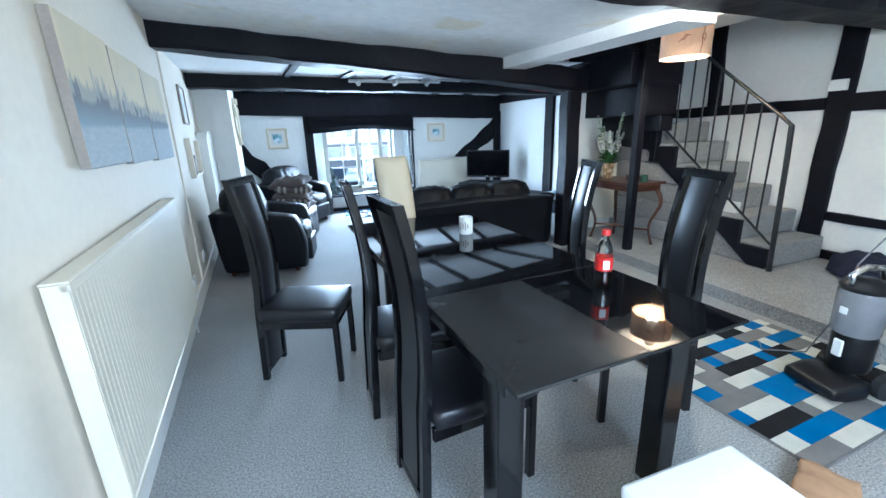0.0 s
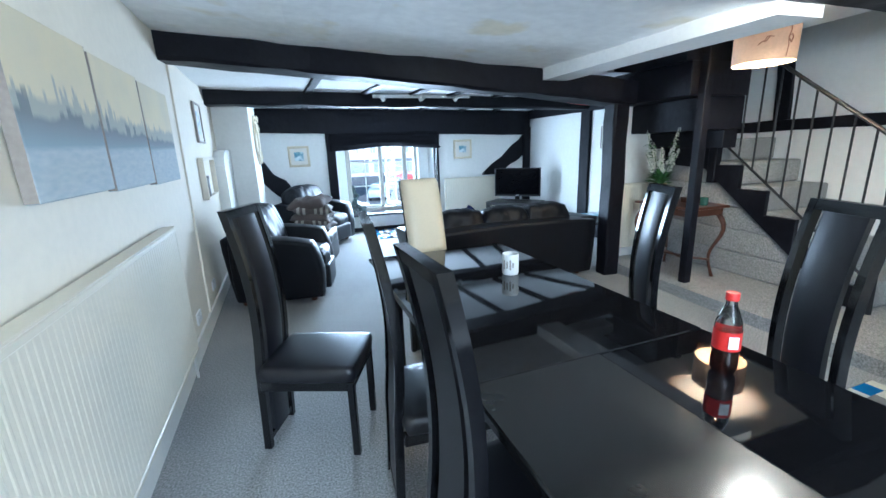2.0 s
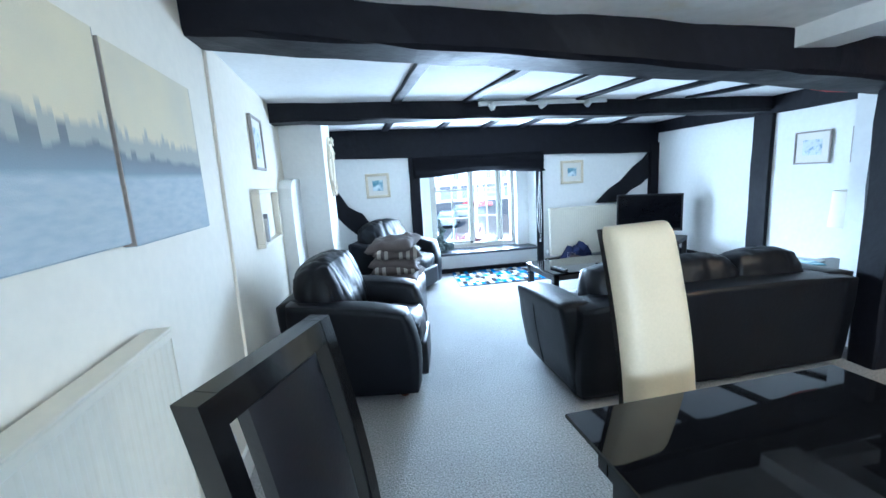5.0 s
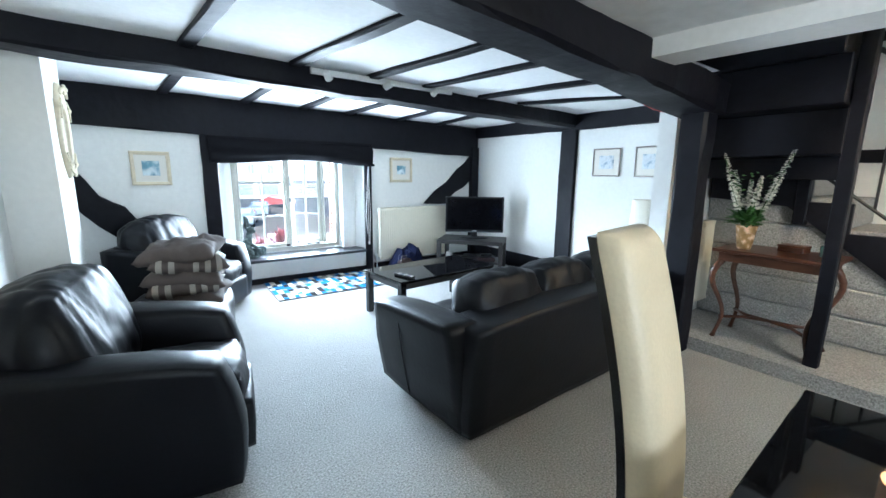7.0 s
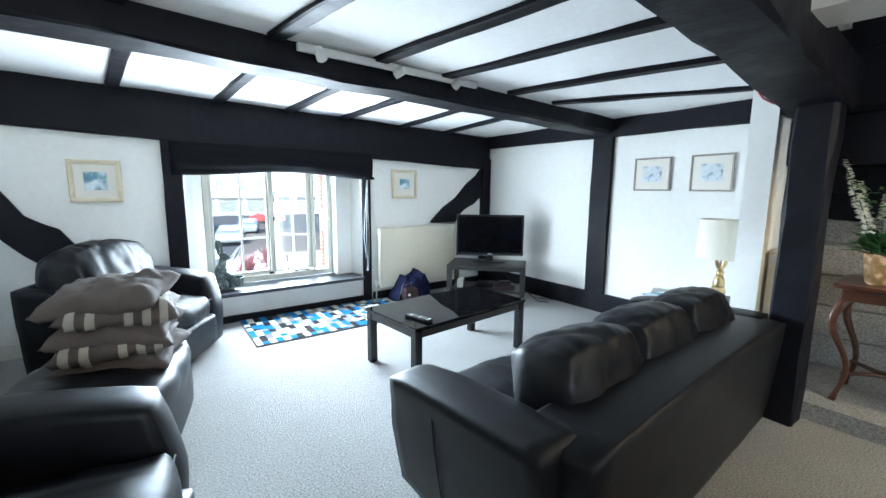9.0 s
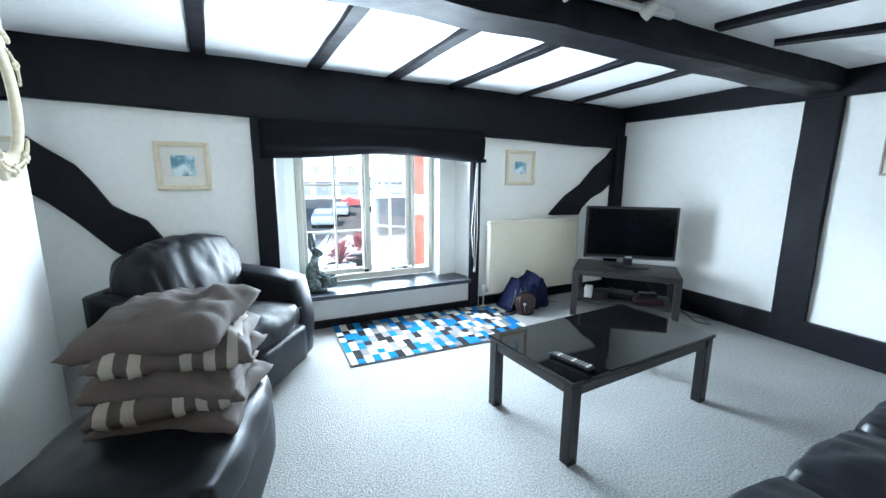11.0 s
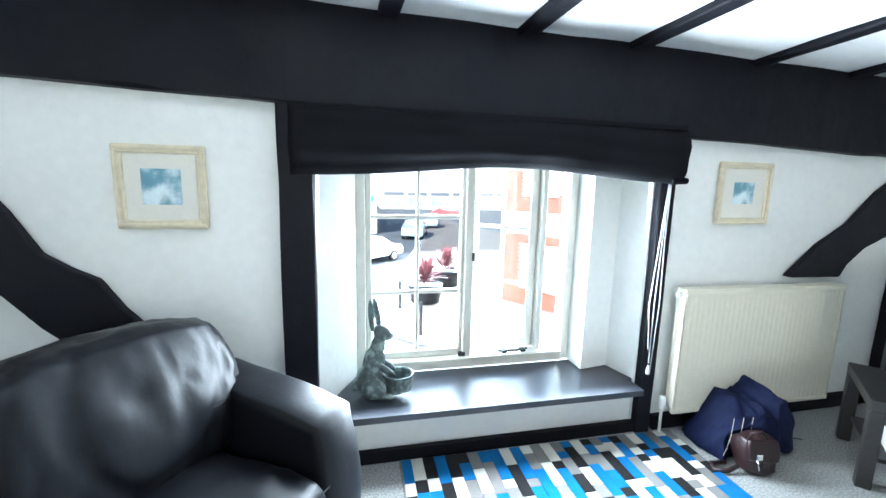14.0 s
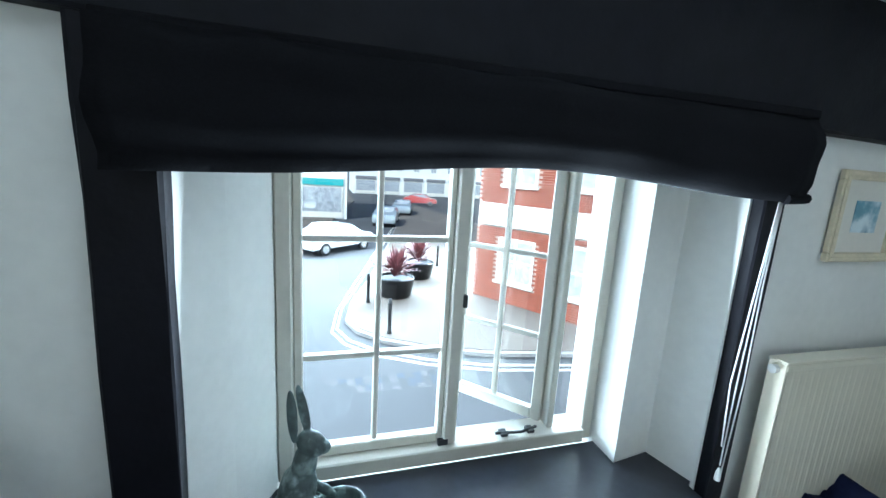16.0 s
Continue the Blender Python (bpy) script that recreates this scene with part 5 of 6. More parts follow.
BLACK_CHAIR = "tall black dining chair with curved back"
first = dining_chair(pose(0.628, 3.052, 0, 0, 0, -20), BLACK_CHAIR + ", pulled out from the table", CHAIR_SEAT)
for x, y, turn, words in ((1.130, 2.555, -2, ", drawn up to the table"), (1.178, 2.00, 6, ", drawn up to the table"), (2.15, 2.10, 164, ", drawn up to the table"), (2.17, 2.90, 160, ", drawn up to the table")):
    tagged(copy_thing(first, pose(x, y, 0, 0, 0, turn)), BLACK_CHAIR + words)


def raked_x(z):
    """The cream chair's back leans further backwards than the black ones."""
    k = max(0.0, (z - 0.40) / 0.76)
    return -0.205 - 0.115 * k ** 1.35 + 0.020 * math.sin(k * math.pi)


def cream_chair(m):
    th = thing("dining_chair", "tall dining chair upholstered in cream at the table's far end", "dining chair", m, "dining chairs")
    puffy("seat", CREAM_SEAT, th, (0.43, 0.375, 0.085), pose(0.02, 0, 0.415), 0.30, puff=0.010, n=12)
    bm = bmesh.new()
    cols = 14
    rows = []
    for k in [i / 26 for i in range(25)] + [0.945, 0.962, 0.974, 0.983, 0.990, 0.995, 0.9985, 1.0]:
        z = 0.36 + 0.815 * k
        # the padding swells in the middle and rounds off towards its rims and its top
        top = math.sqrt(max(0.0, 1 - max(0.0, (k - 0.935) / 0.065) ** 2))
        hw = 0.131 * (0.90 + 0.10 * top)
        ring = []
        for j in range(cols + 1):
            u = -1 + 2 * j / cols
            ring.append(bm.verts.new((raked_x(z) - 0.004 + 0.062 * (0.35 + 0.65 * top) * (1 - abs(u) ** 6 * 0.55), hw * u, z)))
        ring.append(bm.verts.new((raked_x(z) - 0.006, hw, z)))
        ring.append(bm.verts.new((raked_x(z) - 0.006, -hw, z)))
        rows.append(ring)
    for a, b in zip(rows, rows[1:]):
        for j in range(len(a)):
            bm.faces.new((a[j], a[(j + 1) % len(a)], b[(j + 1) % len(a)], b[j]))
    bm.faces.new(rows[0][::-1])
    bm.faces.new(rows[-1])
    part("backrest", bm, CREAM_SEAT, th, "cream padded back", smooth=True, angle=85)
    bm = bmesh.new()
    ribbon(bm, -0.133, 0.133, 0.0, 1.165, 0.018, 22, -0.016, 0.0, raked_x)
    part("back_board", bm, GLOSS_BLACK, th, "black rear board")
    bm = bmesh.new()
    for x0, y0, x1, y1 in ((-0.19, -0.175, 0.21, -0.15), (-0.19, 0.15, 0.21, 0.175), (0.185, -0.15, 0.21, 0.15)):
        box(bm, x0, y0, 0.33, x1, y1, 0.380, 0.003)
    part("seat_frame", bm, GLOSS_BLACK, th)
    for s in (-1, 1):
        cut_box("leg", GLOSS_BLACK, th, 0.185, s * 0.167 - 0.016, 0, 0.217, s * 0.167 + 0.016, 0.379, 0.004)
        cut_box("leg", GLOSS_BLACK, th, -0.235, s * 0.140 - 0.016, 0, -0.20, s * 0.140 + 0.016, 0.33, 0.004)
    return th


cream_chair(pose(1.425, 3.50, 0, 0, 0, -80))

# mug, bottle
mug = thing("mug", "white ceramic mug with a faint grey print on the table", "mug", pose(1.598, 2.906, 0.751))
bm = bmesh.new()
lathe(bm, [(0.001, 0.0), (0.036, 0.0), (0.040, 0.006), (0.041, 0.10), (0.0395, 0.103), (0.037, 0.10), (0.036, 0.012), (0.001, 0.010)], 28)
part("body", bm, STONEWARE, mug, smooth=True, angle=40)
bm = bmesh.new()
tube(bm, [(0.030, 0.026, 0.085), (0.045, 0.045, 0.08), (0.050, 0.052, 0.055), (0.043, 0.044, 0.028), (0.030, 0.027, 0.022)], 0.006, 8)
part("handle", bm, STONEWARE, mug, smooth=True)
for k, (a, z0, h) in enumerate(((200, 0.03, 0.045), (222, 0.035, 0.035), (243, 0.028, 0.05), (262, 0.04, 0.025))):
    cut_box("print_bar", PALE_STRIPE, mug, -0.004, -0.0418, z0, 0.004, -0.0405, z0 + h, 0, "faint grey print", pose(0, 0, 0, 0, 0, a - 270))
bt = thing("drink_bottle", "half-full plastic cola bottle with a red cap and label", "bottle", pose(1.735, 1.895, 0.751))
bm = bmesh.new()
lathe(bm, [(0.001, 0.002), (0.026, 0.0), (0.031, 0.008), (0.0325, 0.03), (0.031, 0.055), (0.032, 0.07), (0.032, 0.125), (0.030, 0.145), (0.022, 0.170), (0.013, 0.190), (0.0125, 0.205)], 24)
o = part("body", bm, BOTTLE, bt, "clear plastic", smooth=True)
bm = bmesh.new()
lathe(bm, [(0.001, 0.004), (0.025, 0.003), (0.0295, 0.010), (0.031, 0.03), (0.0295, 0.055), (0.0303, 0.066), (0.001, 0.066)], 24)
part("drink", bm, COLA, bt, "dark cola", smooth=True, angle=50)
bm = bmesh.new()
lathe(bm, [(0.0332, 0.070), (0.0332, 0.122)], 24)
part("label", bm, RED, bt, "red paper label", smooth=True)
cut_box("label_panel", WHITE_PLASTIC, bt, -0.012, -0.0345, 0.078, 0.012, -0.0325, 0.112, 0, "white panel on the label", pose(0, 0, 0, 0, 0, -25))
bm = bmesh.new()
lathe(bm, [(0.001, 0.224), (0.0155, 0.224), (0.016, 0.222), (0.016, 0.204), (0.013, 0.203)], 18)
part("cap", bm, RED, bt, "red screw cap", smooth=True, angle=40)

# pale box near the rear wall, and a paper bag beside it
bx = thing("storage_box", "white lidded storage box on the carpet", "box", pose(1.57, 1.185, 0, 0, 0, 0))
cut_box("body", WHITE_PLASTIC, bx, -0.19, -0.175, 0.0, 0.19, 0.175, 0.40, 0.012, seg=2)
cut_box("lid", WHITE_PLASTIC, bx, -0.20, -0.185, 0.40, 0.20, 0.185, 0.445, 0.012, seg=2)
pb = thing("paper_bag", "crumpled brown paper bag on the carpet", "bag", pose(2.33, 1.36, 0, 0, 0, 20))
KRAFT = material("kraft_paper", (0.36, 0.22, 0.12), 0.85, vary=0.15, grain=30, bump=0.4, bump_scale=20)
puffy("body", KRAFT, pb, (0.26, 0.17, 0.06), pose(0, 0, 0.032), 0.15, wrinkle=0.022, n=10, seed=2)


# ---- vacuum cleaner ----
CLEAR_GREY = material("smoky_clear_plastic", (0.20, 0.20, 0.21), 0.15, vary=0.2, grain=8, coarse=6, bump=0.0)
vc = thing("vacuum_cleaner", "upright grey vacuum cleaner with a clear dust bin on the rug", "vacuum cleaner", pose(3.20, 1.74, 0.014, 0, 0, 168) @ Matrix.Scale(1.1, 4))
def vhead(q, u, v, w):
    q.z *= 1 - 0.45 * max(0, u)
    return q
puffy("floor_head", PLASTIC, vc, (0.20, 0.24, 0.085), pose(0.10, 0, 0.043), 0.25, n=10, shape=vhead)
for s in (-1, 1):
    bm = bmesh.new()
    tube(bm, [(-0.06, s * 0.10, 0.06), (-0.06, s * 0.135, 0.06)], 0.058, 18)
    w_ = part("wheel", bm, TYRE, vc)
    bm = bmesh.new()
    tube(bm, [(-0.06, s * 0.134, 0.06), (-0.06, s * 0.139, 0.06)], 0.022, 12)
    part("hub", bm, CHROME, w_)
bm = bmesh.new()
lathe(bm, [(0.070, 0.10), (0.078, 0.12), (0.080, 0.26), (0.075, 0.28)], 24, (0, 0, 0), close=True)
part("motor_housing", bm, PLASTIC, vc, smooth=True, angle=40)
bm = bmesh.new()
lathe(bm, [(0.078, 0.28), (0.086, 0.29), (0.090, 0.47), (0.086, 0.485)], 28, (0.01, 0, 0), close=True)
part("dust_bin", bm, CLEAR_GREY, vc, "dusty clear bin", smooth=True, angle=40)
bm = bmesh.new()
lathe(bm, [(0.088, 0.485), (0.091, 0.50), (0.075, 0.525), (0.03, 0.54)], 24, (0.01, 0, 0), close=True)
part("bin_lid", bm, PLASTIC, vc, smooth=True, angle=40)
bm = bmesh.new()
tube(bm, [(0.08, 0, 0.50), (0.10, 0, 0.56), (0.04, 0, 0.59), (-0.05, 0, 0.58), (-0.08, 0, 0.52)], 0.014, 10)
part("carry_handle", bm, CHROME, vc, smooth=True)
cut_box("badge", WHITE_PLASTIC, vc, 0.094, -0.015, 0.38, 0.102, 0.015, 0.41, 0.001, "small white badge with a dark square")
cut_box("latch", WHITE_PLASTIC, vc, 0.070, -0.02, 0.17, 0.086, 0.02, 0.25, 0.004)
bm = bmesh.new()
tube(bm, [(-0.09, 0, 0.12), (-0.12, 0, 0.40), (-0.13, 0, 0.80)], 0.020, 12)
part("tube", bm, CHROME, vc, "chromed tube", smooth=True)
bm = bmesh.new()
tube(bm, [(-0.13, 0, 0.78), (-0.135, 0, 0.92), (-0.10, 0, 0.99), (-0.04, 0, 1.04), (-0.05, 0, 1.09), (-0.13, 0, 1.10), (-0.17, 0, 1.05), (-0.15, 0, 0.95), (-0.135, 0, 0.90)], 0.018, 10)
part("grip", bm, GREY_PLASTIC, vc, "looped grey grip", smooth=True)
bm = bmesh.new()
tube(bm, [(-0.14, 0.02, 0.78), (-0.10, 0.10, 0.50), (-0.12, 0.14, 0.28), (-0.10, 0.12, 0.10)], 0.017, 10)
part("hose", bm, PLASTIC, vc, smooth=True)
bm = bmesh.new()
tube(bm, [(-0.15, -0.03, 0.80), (-0.10, -0.13, 0.55), (-0.06, -0.15, 0.25), (-0.02, -0.20, 0.06), (0.08, -0.34, 0.006), (0.02, -0.42, 0.006)], 0.004, 6)
part("cable", bm, GREY_PLASTIC, vc, smooth=True)

coat = thing("coat", "dark navy coat heaped on the carpet by the stairs", "coat", pose(4.93, 2.50, 0.10, 0, 0, -20))
def heap(q, u, v, w):
    q.z = max(0.0, q.z) + 0.03 * noise.noise(q * 6) * (w > -0.5)
    q.x += 0.04 * noise.noise(q * 4 + Vector((3, 0, 0)))
    q.z = max(0.0, q.z)
    return q
DARK_NAVY = material("dark_navy_wool", (0.010, 0.011, 0.030), 0.9, vary=0.3, grain=60, coarse=10, bump=0.5)
puffy("folds", DARK_NAVY, coat, (0.46, 0.36, 0.34), pose(0, 0, 0.02), 0.85, wrinkle=0.03, n=14, seed=6, shape=heap)
puffy("sleeve", DARK_NAVY, coat, (0.36, 0.14, 0.10), pose(0.03, -0.17, 0.05, 0, 0, 15), 0.7, wrinkle=0.02, n=10, seed=8, shape=heap)


# ---- stairs ----
st = thing("staircase", "open-sided staircase in grey carpet with a black stringer", "stairs", kind="structure")
RISE, RUN, Y0, SX0, SX1 = 0.21, 0.257, 2.93, 4.44, 5.178
for k in range(6):
    bm = bmesh.new()
    box(bm, SX0, Y0 + RUN * k - 0.015, 0.102 if k == 0 else 0.10 + RISE * k + 0.001, SX1, 4.855, 0.10 + RISE * (k + 1), 0.018, seg=2)
    part("step", bm, CARPET, st, "carpeted step")
bm = bmesh.new()
saw = []
for k in range(6):
    saw += [(Y0 + RUN * k - 0.02, 0.10 + RISE * k + (0.01 if k == 0 else -0.03)), (Y0 + RUN * k - 0.02, 0.10 + RISE * (k + 1) - 0.03)]
saw += [(4.84, 0.10 + RISE * 6 - 0.03), (4.84, 1.12), (4.30, 1.08), (Y0 + 0.13, 0.11)]
prism(bm, saw, SX0 - 0.045, SX0 - 0.003, "x")
part("stringer", bm, TIMBER, st, "black sawtooth stringer")
# closed wall under the steps, set back
plan_wall("wall_under_stairs", PLASTER, "white plaster panel under the stairs", [(4.52, 3.30), (4.56, 3.30), (4.56, 4.86), (4.52, 4.86)], 0.10, 0.62)
bm = bmesh.new()
prism(bm, [(3.20, 0.10), (3.20, 0.22), (4.28, 1.06), (4.86, 1.10), (4.86, 0.10)], 4.50, 4.517, "x")
tagged(part("panel_under_stairs", bm, PLASTER), "white plaster under the stair stringer", "wall", kind="structure")
hewn("rail_under_stairs", (4.49, 3.35, 0.42), (4.49, 4.85, 0.42), 0.025, 0.09, label="black painted timber rail under the stairs", seed=50, wobble=0.006)
# boxed underside of the winding upper flight, in black boards
cs = thing("stair_casing", "black boarded underside of the winding upper stairs", "stairs", kind="structure")
for x0, y0, z0, z1 in ((3.74, 3.95, 1.72, 1.99), (3.97, 3.97, 1.44, 1.718), (4.22, 4.00, 1.28, 1.438)):
    cut_box("board", TIMBER, cs, x0, y0, z0, 4.385, 4.858, z1, 0.006)
cut_box("board", TIMBER, cs, 3.70, 3.98, 1.99, 4.385, 4.858, 2.30, 0.006)
hewn("post_stairs", (3.845, 3.905, 0.10), (3.845, 3.905, 2.40), 0.075, 0.075, label="slim black painted post under the stairs", category="post", seed=51, wobble=0.006)
hewn("post_upper", (4.42, 4.22, 0.95), (4.42, 4.22, 2.75), 0.08, 0.08, label="slim black painted newel of the upper stairs", category="post", seed=52, wobble=0.006)

rail = thing("stair_railing", "black iron stair railing with thin upright bars", "railing")
NX = 4.405
def rail_z(y):
    return 1.305 + (y - 2.93) * 0.79
bm = bmesh.new()
tube(bm, [(NX, 2.87, 0.10), (NX, 2.90, 1.0), (NX, 2.915, 1.30)], 0.021, 8)
part("newel", bm, IRON, rail)
bm = bmesh.new()
tube(bm, [(NX, 2.905, 1.295), (NX, 3.02, rail_z(3.02) + 0.015), (NX, 3.5, rail_z(3.5)), (NX, 4.21, rail_z(4.21))], 0.015, 8)
part("handrail", bm, IRON, rail)
bm = bmesh.new()
tube(bm, [(NX, 2.90, 0.33), (NX, 4.21, 0.33 + 1.31 * 0.80)], 0.011, 8)
part("lower_rail", bm, IRON, rail)
for k in range(9):
    y = 3.03 + k * 0.135
    bm = bmesh.new()
    tube(bm, [(NX, y, 0.335 + (y - 2.90) * 0.80), (NX, y, rail_z(y))], 0.0085, 6)
    part("baluster", bm, IRON, rail)
up = thing("landing_railing", "black iron railing of the upper stairs", "railing")
bm = bmesh.new()
tube(bm, [(3.80, 3.97, 2.30), (3.80, 3.97, 2.62), (4.38, 3.97, 3.05)], 0.013, 8)
part("handrail", bm, IRON, up)
for k in range(5):
    x = 3.90 + 0.10 * k
    bm = bmesh.new()
    tube(bm, [(x, 3.97, 2.30), (x, 3.97, 2.62 + (x - 3.80) * 0.74)], 0.007, 6)
    part("baluster", bm, IRON, up)

# timber frame of the stair wall
WX = 5.205
hewn("stair_wall_post", (WX, 3.06, -0.0), (WX, 3.04, 2.35), 0.05, 0.18, label="wide black painted timber post in the stair wall", category="post", seed=60, wobble=0.014)
hewn("stair_wall_rail", (WX, 3.14, 1.475), (WX, 4.85, 1.46), 0.05, 0.105, label="black painted timber rail in the stair wall", seed=61, wobble=0.012)
hewn("stair_wall_rail", (WX, 0.4, 1.44), (WX, 2.96, 1.475), 0.05, 0.15, label="black painted timber rail in the stair wall", seed=62, wobble=0.012)
hewn("stair_wall_rail", (WX, 0.4, 0.47), (WX, 2.96, 0.49), 0.05, 0.075, label="black painted timber rail in the stair wall", seed=63, wobble=0.01)
hewn("stair_wall_stud", (WX, 4.20, 1.52), (WX, 4.31, 3.3), 0.05, 0.14, label="black painted timber stud in the stair wall", category="post", seed=64, wobble=0.012)
hewn("stair_wall_plate", (WX, 2.7, 2.42), (WX, 4.85, 2.48), 0.055, 0.22, label="black painted timber plate high in the stair wall", seed=65, wobble=0.014)
hewn("stair_wall_sill", (WX, 0.4, 0.13), (WX, 2.96, 0.13), 0.05, 0.10, label="black painted timber sill of the stair wall", seed=66, wobble=0.01)
hewn("stair_wall_stud", (WX, 2.08, 0.5), (WX, 2.05, 2.25), 0.05, 0.15, label="black painted timber stud in the stair wall", category="post", seed=67, wobble=0.012)
sw = thing("light_switch", "white plastic switch box on the black post", "switch", pose(5.17, 3.06, 1.62, 0, 0, -90))
cut_box("plate", WHITE_PLASTIC, sw, -0.065, -0.03, -0.045, 0.065, 0.006, 0.045, 0.004)
cut_box("rocker", WHITE_PLASTIC, sw, -0.015, -0.036, -0.02, 0.015, -0.0305, 0.02, 0.002)


# ---- console table with flowers ----
con = thing("console_table", "dark mahogany console table with curved legs", "console table", pose(4.03, 4.21, 0.10, 0, 0, 90))
bm = bmesh.new()
box(bm, -0.34, -0.22, 0.655, 0.34, 0.22, 0.680, 0.008, seg=2)
part("top", bm, DARK_WOOD, con)
bm = bmesh.new()
for x0, y0, x1, y1 in ((-0.30, -0.19, 0.30, -0.17), (-0.30, 0.17, 0.30, 0.19), (-0.30, -0.17, -0.28, 0.17), (0.28, -0.17, 0.30, 0.17)):
    box(bm, x0, y0, 0.59, x1, y1, 0.654, 0.003)
part("apron", bm, DARK_WOOD, con)
for sx in (-1, 1):
    for sy in (-1, 1):
        bm = bmesh.new()
        pts, rs = [], []
        for i in range(13):
            k = i / 12
            o_ = 0.055 * math.sin((1 - k) * 2.2 * math.pi * 0.95) * (0.4 + 0.6 * k)
            pts.append((sx * (0.275 + o_), sy * (0.165 + o_ * 0.6), 0.60 * k))
            rs.append(0.013 + 0.012 * k ** 2 + (0.006 if i == 0 else 0))
        tube(bm, pts, rs, 8)
        part("leg", bm, DARK_WOOD, con, smooth=True)
bm = bmesh.new()
tube(bm, [(-0.26, -0.15, 0.16), (-0.15, -0.04, 0.165), (0, 0.0, 0.17), (0.15, -0.04, 0.165), (0.26, -0.15, 0.16)], 0.012, 8)
tube(bm, [(-0.26, 0.15, 0.16), (-0.15, 0.04, 0.165), (0, 0.0, 0.17), (0.15, 0.04, 0.165), (0.26, 0.15, 0.16)], 0.012, 8)
part("stretcher", bm, DARK_WOOD, con, smooth=True)
vs = thing("flower_vase", "gilt vase with white delphinium flowers on the console table", "vase", pose(3.96, 4.40, 0.781))
bm = bmesh.new()
lathe(bm, [(0.001, 0), (0.040, 0), (0.045, 0.01), (0.052, 0.06), (0.060, 0.12), (0.066, 0.165), (0.070, 0.17), (0.064, 0.172), (0.055, 0.12), (0.001, 0.10)], 24)
part("pot", bm, VASE, vs, smooth=True)
rng = random.Random(3)
def leaf(bm, at, direction, length, width, mrng):
    d = Vector(direction).normalized()
    s = d.cross(Vector((0, 0, 1))).normalized() if abs(d.z) < 0.95 else Vector((1, 0, 0))
    s = (s + Vector((0, 0, mrng.uniform(-0.5, 0.5)))).normalized()
    at = Vector(at)
    a, c = bm.verts.new(at), bm.verts.new(at + d * length + Vector((0, 0, -0.12 * length)))
    mid = at + d * length * 0.5 + Vector((0, 0, 0.05 * length))
    b1, b2, b0 = bm.verts.new(mid + s * width / 2), bm.verts.new(mid - s * width / 2), bm.verts.new(mid - d.cross(s) * 0.1 * width)
    bm.faces.new((a, b1, b0)); bm.faces.new((a, b0, b2)); bm.faces.new((b1, c, b0)); bm.faces.new((b0, c, b2))
bm = bmesh.new()
for i in range(130):
    a, e = rng.uniform(0, 6.28), rng.uniform(0.1, 1.2)
    p = (0.05 * math.cos(a) * rng.random(), 0.05 * math.sin(a) * rng.random(), 0.165 + rng.uniform(0, 0.07))
    leaf(bm, p, (math.cos(a) * math.cos(e), math.sin(a) * math.cos(e), math.sin(e)), rng.uniform(0.06, 0.13), rng.uniform(0.025, 0.05), rng)
for i in range(70):
    a = rng.uniform(0, 6.28)
    h = rng.uniform(0.24, 0.56)
    r = 0.03 + 0.22 * (h - 0.2)
    leaf(bm, (r * math.cos(a), r * math.sin(a), h), (math.cos(a), math.sin(a), rng.uniform(-0.2, 0.6)), rng.uniform(0.04, 0.09), 0.022, rng)
part("foliage", bm, GREEN, vs, "green leaves")
STEMS = ((-0.02, 0.19, 0.66), (-0.05, -0.22, 0.67), (0.03, 0.02, 0.47), (-0.10, 0.10, 0.46), (-0.08, -0.07, 0.50), (0.05, -0.14, 0.48), (0.0, 0.12, 0.54))
for tx, ty, tz in STEMS:
    bm = bmesh.new()
    tip = Vector((tx, ty, tz))
    root = Vector((tx * 0.1, ty * 0.1, 0.12))
    tube(bm, [root, root.lerp(tip, 0.5) + Vector((0, 0, 0.02)), tip], 0.003, 5)
    stem = part("stem", bm, GREEN, vs)
    bm = bmesh.new()
    for k in range(26):
        f = 0.42 + 0.6 * k / 26
        c = root.lerp(tip, f) + Vector((0, 0, 0.02))
        sz = 0.024 * (1.25 - 0.75 * (k / 26))
        for q in range(4):
            a = rng.uniform(0, 6.28)
            leaf(bm, c, (math.cos(a), math.sin(a), rng.uniform(-0.2, 0.5)), sz * 1.3, sz * 1.2, rng)
    part("blossom", bm, PETAL, stem, "white flower spike")
tb = thing("wooden_box", "small dark wooden box on the console table", "box", pose(4.10, 4.15, 0.781, 0, 0, 80))
cut_box("body", DARK_WOOD, tb, -0.075, -0.05, 0, 0.075, 0.05, 0.035, 0.003)
cut_box("lid", DARK_WOOD, tb, -0.08, -0.055, 0.0355, 0.08, 0.055, 0.05, 0.004)
gl = thing("tea_light_holder", "green glass tea-light holder on the console table", "candle holder", pose(4.05, 3.97, 0.781))
GREEN_GLASS = material("green_glass", (0.05, 0.11, 0.08), 0.08, vary=0.2, bump=0)
bm = bmesh.new()
lathe(bm, [(0.001, 0), (0.030, 0), (0.033, 0.01), (0.034, 0.07), (0.031, 0.07), (0.030, 0.012), (0.001, 0.01)], 18)
part("glass", bm, GREEN_GLASS, gl, smooth=True, angle=40)
bm = bmesh.new()
lathe(bm, [(0.001, 0.012), (0.02, 0.012), (0.02, 0.03), (0.001, 0.03)], 14)
part("tea_light", bm, WHITE_PLASTIC, gl)


